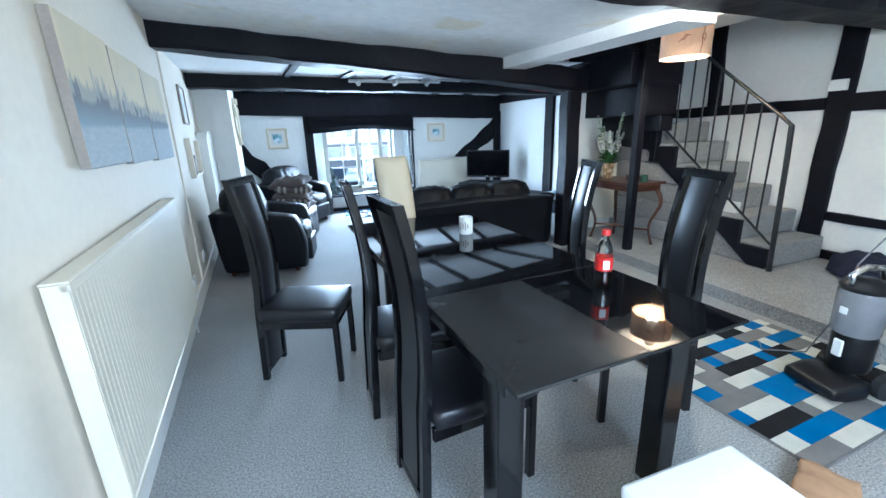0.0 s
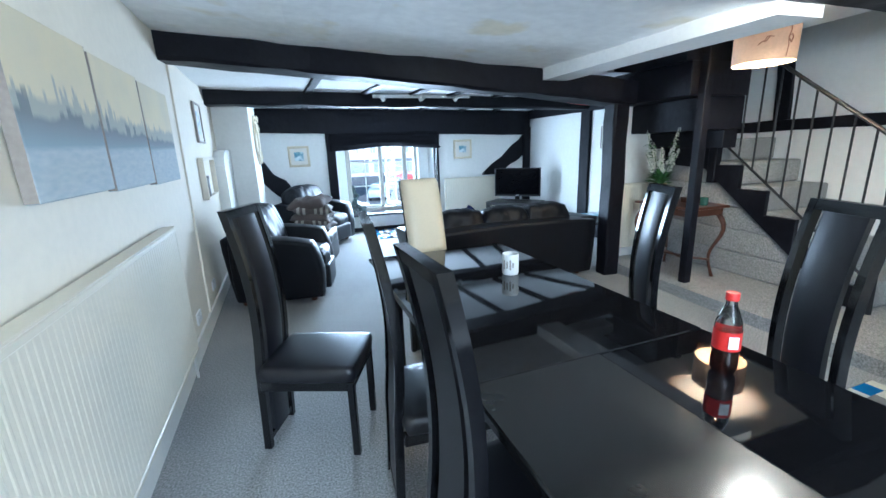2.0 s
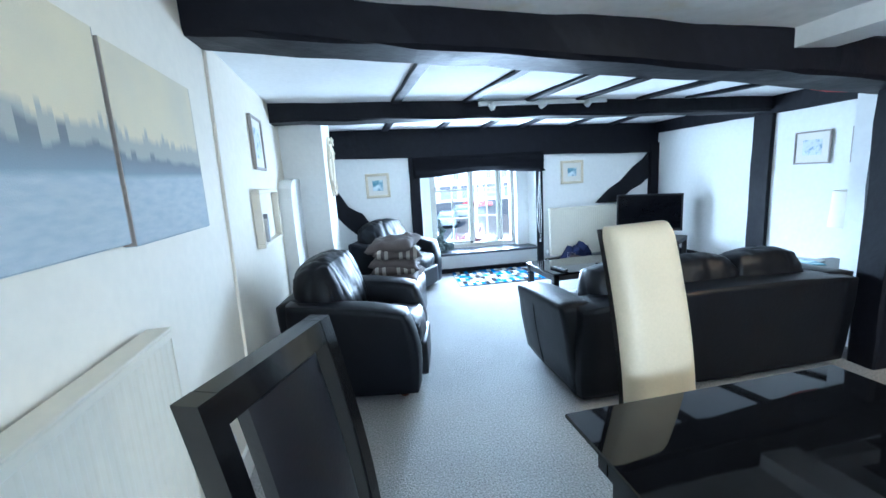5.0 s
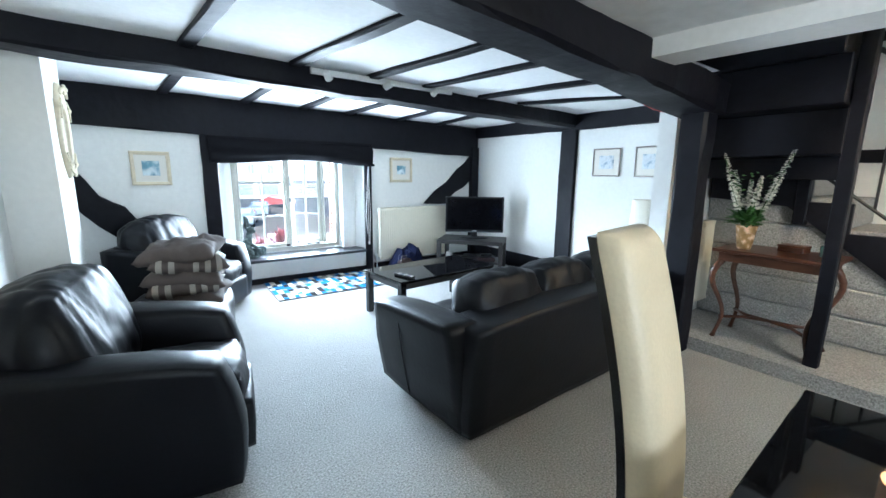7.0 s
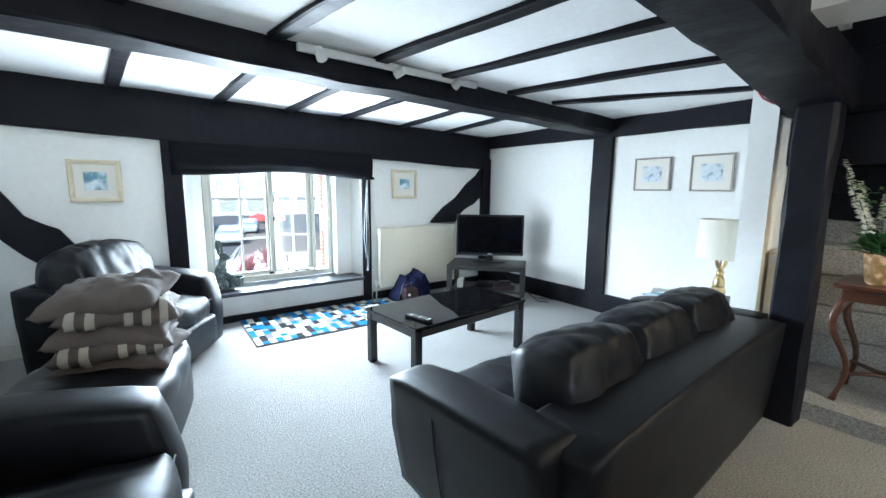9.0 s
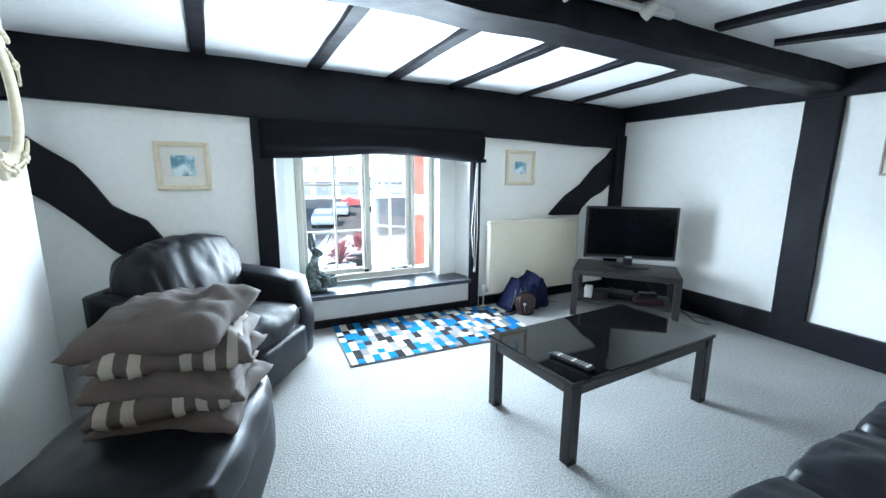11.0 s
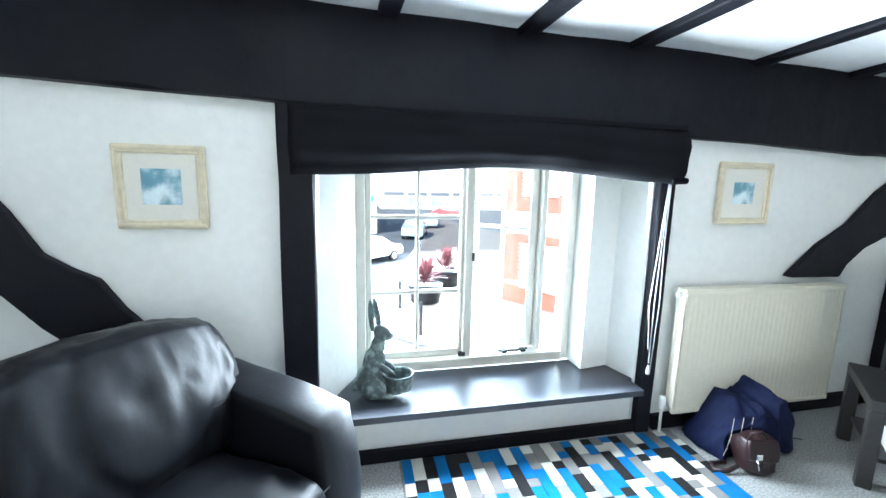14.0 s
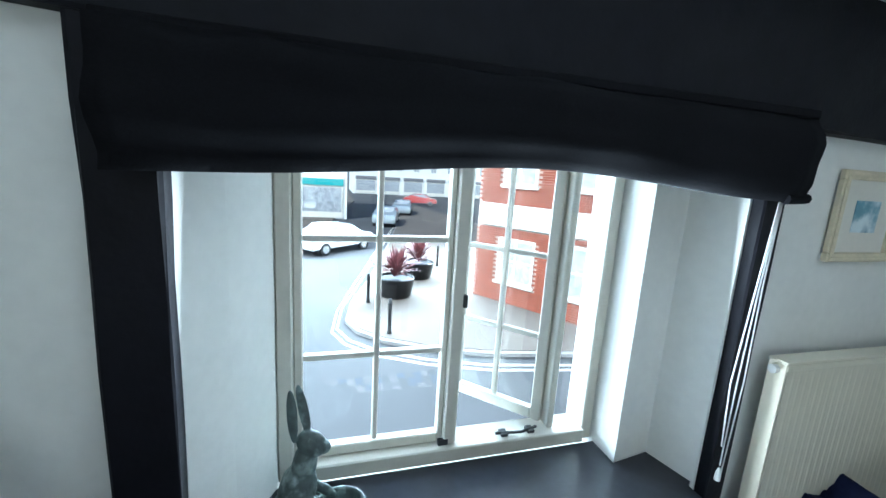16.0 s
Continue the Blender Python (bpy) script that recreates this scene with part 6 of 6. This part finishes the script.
# ---- side table with hare lamp ----
sd = thing("side_table", "small dark square side table beside the sofa", "side table", pose(4.02, 5.32, 0, 0, 0, 0))
cut_box("top", BLACK_WOOD, sd, -0.36, -0.26, 0.44, 0.40, 0.26, 0.47, 0.003)
for x in (-0.32, 0.36):
    for y in (-0.22, 0.22):
        cut_box("leg", BLACK_WOOD, sd, x - 0.022, y - 0.022, 0, x + 0.022, y + 0.022, 0.439, 0.003)
lp = thing("table_lamp", "table lamp with a gilt hare base and a linen drum shade", "lamp", pose(4.12, 5.20, 0.471, 0, 0, 200))
bm = bmesh.new()
def blob_into(bm, c, r, m=None):
    v = bmesh.ops.create_icosphere(bm, subdivisions=2, radius=1.0)["verts"]
    bmesh.ops.transform(bm, matrix=Matrix.Translation(c) @ (m or Matrix.Identity(4)) @ Matrix.Diagonal((*r, 1)), verts=v)
blob_into(bm, (0, 0, 0.075), (0.062, 0.052, 0.075))
blob_into(bm, (0.01, 0, 0.15), (0.045, 0.040, 0.065))
blob_into(bm, (0.03, 0, 0.225), (0.040, 0.028, 0.032))
for s in (-1, 1):
    blob_into(bm, (0.01, s * 0.022, 0.295), (0.010, 0.016, 0.055), pose(0, 0, 0, -14 * s, 0, 0))
    blob_into(bm, (0.045, s * 0.03, 0.02), (0.035, 0.016, 0.016))
part("hare_base", bm, BRASS, lp, "gilt hare figure", smooth=True)
bm = bmesh.new()
tube(bm, [(-0.005, 0, 0.20), (-0.005, 0, 0.46)], 0.006, 8)
part("stem", bm, BRASS, lp)
bm = bmesh.new()
lathe(bm, [(0.165, 0.335), (0.152, 0.612), (0.149, 0.612), (0.162, 0.335)], 32)
part("shade", bm, SHADE_CLOTH, lp, "cream linen drum shade", smooth=True, angle=40)
for i, (dx, dy, turn, mat, h) in enumerate(((-0.10, 0.06, 8, PAPER, 0.012), (-0.08, 0.05, -10, PRINT_BLUE, 0.008), (0.05, 0.12, 30, PAPER, 0.008))):
    mg = thing("magazine", "glossy magazine lying on the side table", "magazine", pose(4.02 + dx, 5.42 + dy, 0.471 + (0.0125 if i == 1 else 0.0), 0, 0, turn + 80), group="magazines")
    cut_box("cover", mat, mg, -0.105, -0.145, 0, 0.105, 0.145, h, 0.001)
cloth = thing("blue_jacket", "crumpled royal blue jacket thrown on the sofa seat", "jacket", pose(2.98, 5.12, 0.455, 0, 0, 20))
puffy("folds", BLUE_CLOTH, cloth, (0.40, 0.32, 0.16), pose(0, 0, 0.06), 0.75, wrinkle=0.045, n=26, seed=12, crease=0.018, down=(9.0, 9.0, 5.0))
puffy("sleeve", BLUE_CLOTH, cloth, (0.22, 0.10, 0.07), pose(0.0, 0.16, 0.025, 0, 0, 25), 0.7, wrinkle=0.03, n=16, seed=14, crease=0.012, down=(14.0, 6.0, 6.0))


# ---- ceiling lights ----
pd = thing("pendant_lamp", "lit pendant lamp with a tan fabric drum shade", "lamp", pose(3.66, 3.33, 0))
bm = bmesh.new()
lathe(bm, [(0.175, 1.838), (0.178, 2.055), (0.175, 2.055), (0.172, 1.838)], 40)
SHADE_LIT = material("tan_fabric_shade", (0.72, 0.46, 0.29), 0.9, vary=0.08, grain=60, coarse=6, bump=0.2)
sh = part("shade", bm, SHADE_LIT, pd, "tan fabric drum with a brown branch print", smooth=True, angle=40)
BRANCH = material("brown_branch_print", (0.30, 0.10, 0.05), 0.9, vary=0.2, bump=0)
for a0, z0, pts in ((205, 1.93, ((0, 0), (6, 0.02), (12, 0.015), (18, 0.045), (24, 0.04))), (214, 1.945, ((0, 0), (4, 0.03), (9, 0.03))), (255, 1.85, ((0, 0), (3, 0.06), (1, 0.11), (5, 0.15), (4, 0.19))), (258, 1.95, ((0, 0), (5, -0.02), (8, 0.01), (5, 0.03), (1, 0.02)))):
    bm = bmesh.new()
    tube(bm, [(0.1785 * math.cos(radians(a0 + a)), 0.1785 * math.sin(radians(a0 + a)), z0 + dz) for a, dz in pts], 0.0028, 5)
    part("branch", bm, BRANCH, sh, "brown printed branch")
bm = bmesh.new()
tube(bm, [(0, 0, 1.99), (0, 0, 2.165)], 0.004, 6)
part("cord", bm, WHITE_PLASTIC, pd)
bm = bmesh.new()
lathe(bm, [(0.001, 1.875), (0.02, 1.885), (0.029, 1.91), (0.027, 1.94), (0.014, 1.97), (0.013, 1.99)], 16)
blb = part("bulb", bm, glow_material("lit_bulb", (1.0, 0.78, 0.50), 40.0), pd, "lit warm bulb", smooth=True)
blb.visible_shadow = False
bm = bmesh.new()
lathe(bm, [(0.05, 2.165), (0.045, 2.14), (0.012, 2.13)], 18)
part("ceiling_rose", bm, WHITE_PLASTIC, pd)


def spot_bar(m, label, length, heads, lit=False):
    """Fixed under or on a beam; runs along x; the heads hang to -y."""
    th = thing("spotlight_bar", label, "spotlight", m)
    cut_box("bar", WHITE_PLASTIC, th, -length / 2, -0.03, -0.02, length / 2, 0, 0.02, 0.004)
    for x, tilt, turn in heads:
        hd = thing("spot_head", "", "", None)
        hd.parent = th
        hd.matrix_basis = pose(x, -0.035, 0.01, tilt, 0, turn)
        bm = bmesh.new()
        lathe(bm, [(0.001, 0.035), (0.020, 0.033), (0.026, 0.02), (0.030, -0.035), (0.026, -0.035), (0.022, 0.0)], 18, (0, -0.035, 0))
        part("can", bm, WHITE_PLASTIC, hd, smooth=True, angle=40)
        bm = bmesh.new()
        lathe(bm, [(0.001, -0.022), (0.024, -0.022), (0.024, -0.018), (0.001, -0.018)], 16, (0, -0.035, 0))
        part("lens", bm, glow_material("lit_spot", (1.0, 0.86, 0.62), 30.0) if lit else CHROME, hd)
        bm = bmesh.new()
        tube(bm, [(0, 0.005, 0.0), (0, -0.02, 0.01)], 0.008, 8)
        part("bracket", bm, WHITE_PLASTIC, hd)
    return th


spot_bar(pose(2.075, 6.322, 2.0, 0, 0, 1.0), "white bar of three unlit spotlights on the living room beam", 1.24, ((-0.50, 60, -40), (-0.02, 75, 25), (0.42, 60, 10)))
spot_bar(pose(2.75, 2.345, 2.03, 0, 0, 1.5), "white bar of lit spotlights on the beam over the table", 0.80, ((-0.28, 20, 0), (0.22, -15, 0)), True)


bm = bmesh.new()
tube(bm, [(3.14, 4.80, 1.757), (3.28, 4.815, 1.742), (3.42, 4.81, 1.735), (3.53, 4.75, 1.725)], 0.0045, 6)
tagged(part("red_wire", bm, RED, None, smooth=True), "thin red wire tacked along the heavy black beam", "wire")


# ---- wall details on the dining side ----
def wall_pose(y, z, out=0.0):
    return pose(left_x(y) + out, y, z, 0, 0, LWA)
ba = thing("cable_conduit", "thin cream-painted conduit running down the dining wall", "conduit", wall_pose(4.70, 0.0))
cut_box("strip", CREAM, ba, -0.014, -0.014, 0.13, 0.014, 0.006, 2.05, 0.003, m=pose(0, 0, 0, 0, 2.5, 0))
ni = thing("wall_niche", "shallow painted niche with a cream rim in the wall", "niche", wall_pose(5.33, 1.17))
for x0, z0, x1, z1 in ((0.0, 0.165, 0.66, 0.19), (0.0, -0.19, 0.66, -0.165), (0.0, -0.165, 0.025, 0.165), (0.635, -0.165, 0.66, 0.165)):
    cut_box("rim", CREAM, ni, x0, -0.05, z0, x1, 0.01, z1, 0.004)
cut_box("back", CREAM, ni, 0.025, -0.006, -0.165, 0.635, 0.008, 0.165, 0)
for k, (x, hgt, mat) in enumerate(((0.14, 0.16, PAPER), (0.165, 0.19, GREY_PLASTIC), (0.19, 0.17, WHITE_PLASTIC))):
    bk = thing("book", "slim pale booklet standing in the wall niche", "book", wall_pose(5.33, 1.006) @ pose(x, -0.028, 0, 0, 4, 0), group="booklets in the niche")
    cut_box("cover", mat, bk, -0.008, -0.018, 0, 0.008, 0.018, hgt, 0.001)
bm = bmesh.new()
prism(bm, [(6.32, 0.0), (6.755, 0.0), (6.755, 1.44), (6.52, 1.44), (6.42, 1.42), (6.35, 1.36), (6.32, 1.26)], -0.45, -0.255, "x")
tagged(part("plaster_pier", bm, PLASTER), "low rounded plaster pier against the chimney breast", "wall", kind="structure")
for y, z in ((4.30, 0.24), (5.05, 0.26)):
    so = thing("wall_socket", "white double wall socket over the skirting", "socket", wall_pose(y, z))
    cut_box("plate", WHITE_PLASTIC, so, -0.07, -0.012, -0.043, 0.07, 0.004, 0.043, 0.004)
    for x in (-0.035, 0.035):
        cut_box("switch", WHITE_PLASTIC, so, x - 0.01, -0.0165, 0.005, x + 0.01, -0.0125, 0.025, 0.001)


# ---- the street below the window ----
GZ = -3.0
slab("ground", ASPHALT, "grey asphalt street far below", "road", -300, 9.0, GZ - 0.3, 300, 600, GZ)
slab("house_wall_below", RENDER_WHITE, "rendered house front under the window", "wall", -6, 8.805, GZ, 9, 8.99, -0.11)
def patch(name, mat, label, category, pts, z0, z1, kind="structure"):
    bm = bmesh.new()
    prism(bm, pts, z0, z1)
    return tagged(part(name, bm, mat), label, category, kind=kind)
island = [(2.05, 18.6), (2.3, 17.8), (2.9, 17.1), (3.9, 16.5), (5.2, 16.0), (9.0, 15.3), (14, 14.9), (14, 40), (12, 60), (7.2, 40), (4.6, 28.5), (3.2, 23.0), (2.3, 20.2)]
patch("pavement", PAVING, "paved corner of the street in buff slabs", "pavement", island, GZ, GZ + 0.11)
def offset(pts, d):
    c = Vector((sum(p[0] for p in pts) / len(pts), sum(p[1] for p in pts) / len(pts)))
    return [((Vector(p) - c) * (1 + d / (Vector(p) - c).length)) + c for p in pts]
patch("kerb", KERB, "granite kerb round the paved corner", "kerb", offset(island, 0.16), GZ, GZ + 0.095)
for d0, d1 in ((0.55, 0.65), (0.80, 0.90)):
    o1, o0 = offset(island, d1), offset(island, d0)
    bm = bmesh.new()
    n = len(island)
    a = [bm.verts.new((*p, GZ + 0.005)) for p in o1]
    b = [bm.verts.new((*p, GZ + 0.005)) for p in o0]
    for i in range(n):
        bm.faces.new((a[i], a[(i + 1) % n], b[(i + 1) % n], b[i]))
    tagged(part("road_marking", bm, ROAD_PAINT), "worn yellowish double line along the kerb", "road marking", kind="structure")
patch("pavement_near", PAVING, "narrow pavement along the house front", "pavement", [(-30, 9.0), (30, 9.0), (30, 10.6), (-30, 10.6)], GZ, GZ + 0.11)
patch("pavement_far", PAVING, "pavement across the street", "pavement", [(-30, 33), (1.0, 33.5), (5.0, 60), (5.0, 90), (-30, 90)], GZ, GZ + 0.11)


def planter(x, y, s):
    th = thing("street_planter", "dark round planter with a spiky purple plant", "planter", pose(x, y, GZ + 0.11), group="street planters")
    bm = bmesh.new()
    lathe(bm, [(0.36 * s, 0), (0.40 * s, 0.05), (0.46 * s, 0.50), (0.48 * s, 0.66), (0.45 * s, 0.68), (0.42 * s, 0.60), (0.001, 0.59)], 20)
    part("pot", bm, PLASTIC, th, smooth=True, angle=40)
    bm = bmesh.new()
    r = random.Random(int(x * 10))
    for i in range(120):
        a, e = r.uniform(0, 6.28), r.uniform(0.35, 1.5)
        d = Vector((math.cos(a) * math.cos(e), math.sin(a) * math.cos(e), math.sin(e)))
        leaf(bm, (0.05 * math.cos(a), 0.05 * math.sin(a), 0.62 + r.random() * 0.3), d, r.uniform(0.5, 0.85) * s, 0.085, r)
    part("leaves", bm, CORDYLINE, th, "purple sword-shaped leaves")
    return th


planter(3.75, 20.6, 1.35)
planter(5.05, 22.9, 1.35)
for x, y in ((2.75, 19.95), (3.05, 17.35), (6.4, 24.8)):
    bo = thing("bollard", "slim black street bollard", "bollard", pose(x, y, GZ + 0.11), group="street bollards")
    bm = bmesh.new()
    lathe(bm, [(0.07, 0), (0.07, 0.05), (0.05, 0.08), (0.05, 0.78), (0.065, 0.80), (0.065, 0.83), (0.05, 0.85), (0.05, 0.92), (0.03, 0.96), (0.001, 0.97)], 14)
    part("post", bm, IRON, bo, smooth=True, angle=40)


def car(x, y, turn, paint, label):
    th = thing("car", label, "car", pose(x, y, GZ, 0, 0, turn), group="parked cars")
    bm = bmesh.new()
    side = [(-2.1, 0.35), (-2.12, 0.72), (-1.95, 0.90), (-1.25, 0.98), (-0.55, 1.42), (0.75, 1.46), (1.55, 1.05), (2.05, 0.95), (2.12, 0.60), (2.08, 0.30)]
    v = prism(bm, side, -0.86, 0.86, "y")
    for q in bm.verts:
        if q.co.z > 1.1:
            q.co.y *= 0.80
    bmesh.ops.bevel(bm, geom=bm.edges[:], offset=0.06, segments=2, affect="EDGES")
    part("body", bm, paint, th, smooth=True, angle=35)
    for s in (-1, 1):
        bm = bmesh.new()
        pts = [(-1.05, 1.02), (-0.50, 1.36), (0.70, 1.40), (1.35, 1.05)]
        f = [bm.verts.new((px, s * (0.872 - 0.165 * (pz - 0.98) / 0.48), pz)) for px, pz in pts]
        bm.faces.new(f)
        part("side_window", bm, FAR_GLASS, th)
    for (xa, za, xb, zb), nm in (((-1.22, 1.02, -0.60, 1.40), "windscreen"), ((0.82, 1.42, 1.50, 1.09), "rear_window")):
        bm = bmesh.new()
        dx = -0.03 if nm == "windscreen" else 0.03
        bm.faces.new([bm.verts.new(p) for p in ((xa + dx, -0.70, za + 0.03), (xa + dx, 0.70, za + 0.03), (xb + dx, 0.62, zb + 0.03), (xb + dx, -0.62, zb + 0.03))])
        part(nm, bm, FAR_GLASS, th)
    for wx in (-1.3, 1.3):
        for s in (-1, 1):
            bm = bmesh.new()
            tube(bm, [(wx, s * 0.70, 0.31), (wx, s * 0.89, 0.31)], 0.31, 18)
            w_ = part("wheel", bm, TYRE, th)
            bm = bmesh.new()
            tube(bm, [(wx, s * 0.885, 0.31), (wx, s * 0.90, 0.31)], 0.20, 14)
            part("rim", bm, CHROME, w_)
    for s in (-1, 1):
        cut_box("headlight", WHITE_PLASTIC, th, -2.13, s * 0.62 - 0.16, 0.62, -2.02, s * 0.62 + 0.16, 0.76, 0.02)
    cut_box("grille", PLASTIC, th, -2.14, -0.4, 0.42, -2.05, 0.4, 0.58, 0.01)
    return th


car(1.9, 29.0, 220, CAR_WHITE, "white hatchback parked at the kerb across the street")
car(6.2, 39.5, 255, CAR_SILVER, "silver-green car coming up the street")
car(8.9, 47.0, 255, CAR_SILVER, "silver car further up the street")
car(13.2, 58.0, 165, CAR_RED, "red car parked far up the street")
car(-2.0, 31.0, 220, CAR_WHITE, "white car parked beyond the hatchback")


def building(name, label, x0, y0, x1, y1, h, wall, rows, cols, shop=None, face="south", roof=True):
    """A street house: windows on the face towards the camera; a shop front may fill its ground floor."""
    th = thing(name, label, "building", pose(x0, y0, GZ))
    w, d = x1 - x0, y1 - y0
    cut_box("wall", wall, th, 0, 0, 0, w, d, h, 0)
    if roof:
        bm = bmesh.new()
        prism(bm, [(-0.3, h), (d / 2, h + 2.2), (d + 0.3, h)], -0.2, w + 0.2, "x")
        part("roof", bm, SLATE, th, "slate pitched roof")
    floor_h = h / (rows + (1 if shop else 0))
    base = floor_h if shop else 0
    for r in range(rows):
        for c in range(cols):
            cx = w * (c + 0.5) / cols
            z0 = base + floor_h * r + floor_h * 0.28
            wn_ = cut_box("window", TRIM_WHITE, th, cx - 0.52, -0.06, z0 - 0.05, cx + 0.52, 0.02, z0 + floor_h * 0.52, 0.01)
            cut_box("pane", FAR_GLASS, wn_, cx - 0.44, -0.075, z0 + 0.03, cx + 0.44, -0.062, z0 + floor_h * 0.52 - 0.08, 0)
            cut_box("glazing_bar", TRIM_WHITE, wn_, cx - 0.03, -0.085, z0 + 0.03, cx + 0.03, -0.076, z0 + floor_h * 0.52 - 0.08, 0)
    if shop:
        for c in range(max(1, int(w / 4))):
            n = max(1, int(w / 4))
            a, b = w * c / n + 0.3, w * (c + 1) / n - 0.3
            sf = cut_box("shop_front", TRIM_WHITE, th, a, -0.08, 0.1, b, 0.02, floor_h - 0.15, 0.01)
            cut_box("pane", FAR_GLASS, sf, a + 0.15, -0.095, 0.6, b - 0.15, -0.082, floor_h - 0.9, 0)
            cut_box("fascia", shop, sf, a, -0.16, floor_h - 0.75, b, -0.082, floor_h - 0.2, 0.01)
    return th


building("shop_building", "white rendered shops with a teal awning across the street", -16, 42, 3.2, 52, 7.0, RENDER_WHITE, 1, 6, TEAL)
building("terrace_building", "white terrace of three storeys at the end of the street", 6.0, 76, 30, 88, 9.5, RENDER_WHITE, 2, 8, GREY_PLASTIC)
building("corner_building", "white rendered corner house across the street", -40, 30, -16.5, 44, 8.0, RENDER_WHITE, 2, 6, GREY_PLASTIC)
building("far_building", "pale rendered building far along the street", 30.5, 60, 60, 80, 9.0, RENDER_WHITE, 2, 6, GREY_PLASTIC)

# brick corner shop, its wall turned to the street corner
bs = thing("brick_shop", "red brick corner building with white sash windows and a white fascia", "building", pose(6.6, 20.6, GZ + 0.11, 0, 0, -58))
L_, H_ = 9.0, 6.6
OPEN = [(1.0, 0.75, 2.35, 2.25), (3.3, 0.75, 4.9, 2.35), (6.0, 0.75, 7.6, 2.35), (1.0, 4.0, 2.2, 5.6), (3.5, 4.0, 4.7, 5.6), (6.2, 4.0, 7.4, 5.6)]
cut_box("wall_core", MORTAR, bs, 0.0, 0.03, 0, L_, 0.30, H_, 0)
cut_box("rear_wall", MORTAR, bs, 0.0, 0.31, 0, L_, 6.0, H_, 0)
bm = bmesh.new()
prism(bm, [(-0.3, H_), (3.0, H_ + 2.4), (6.3, H_)], -0.2, L_ + 0.2, "x")
part("roof", bm, SLATE, bs, "slate roof")
for x0, z0, x1, z1 in OPEN:
    wn_ = cut_box("window", TRIM_WHITE, bs, x0, -0.02, z0, x1, 0.028, z1, 0.01)
    cut_box("pane", FAR_GLASS, wn_, x0 + 0.08, -0.028, z0 + 0.08, x1 - 0.08, -0.021, z1 - 0.08, 0)
    cut_box("glazing_bar", TRIM_WHITE, wn_, x0 + 0.08, -0.04, (z0 + z1) / 2 - 0.03, x1 - 0.08, -0.029, (z0 + z1) / 2 + 0.03, 0)
    cut_box("glazing_bar", TRIM_WHITE, wn_, (x0 + x1) / 2 - 0.03, -0.045, z0 + 0.08, (x0 + x1) / 2 + 0.03, -0.041, z1 - 0.08, 0)
    cut_box("sill", TRIM_WHITE, wn_, x0 - 0.08, -0.10, z0 - 0.09, x1 + 0.08, 0.02, z0 - 0.005, 0.01)
cut_box("fascia", RENDER_WHITE, bs, 0.2, -0.10, 2.62, L_ - 0.2, 0.026, 3.35, 0.02, "white shop fascia")
# bricks: the run that the window looks onto is laid singly, the rest as one mesh
BL, BH = 0.225, 0.075
unit = bmesh.new()
box(unit, 0.006, -0.012, 0.006, BL - 0.006, 0.03, BH - 0.006)
brick_mesh = bpy.data.meshes.new("brick")
unit.to_mesh(brick_mesh)
unit.free()
brick_mesh.materials.append(BRICK)
def clear(x, z):
    if 2.62 - BH < z < 3.35:
        return False
    return not any(a - BL < x < c and b - BH - 0.09 < z < d for a, b, c, d in OPEN)
verts, faces, count = [], [], 0
for r in range(int(H_ / BH)):
    for c in range(int(L_ / BL)):
        x, z = c * BL + (BL / 2 if r % 2 else 0), r * BH
        if x + BL > L_ or not clear(x, z):
            continue
        if 0.5 <= x <= 5.5 and z < 2.6 and count < 300:
            o = new("brick", brick_mesh)
            o.parent = bs
            o.location = (x, 0.0, z)
            count += 1
        else:
            i = len(verts)
            verts += [(x + a, b, z + cc) for cc in (0.006, BH - 0.006) for a, b in ((0.006, -0.012), (BL - 0.006, -0.012), (BL - 0.006, 0.03), (0.006, 0.03))]
            faces += [[i + k for k in q] for q in ((4, 5, 6, 7), (0, 1, 5, 4), (1, 2, 6, 5), (3, 0, 4, 7), (0, 3, 2, 1))]
me = bpy.data.meshes.new("brickwork")
me.from_pydata(verts, [], faces)
me.materials.append(BRICK)
o = new("brickwork", me)
o.parent = bs
o["kind"] = "stuff"
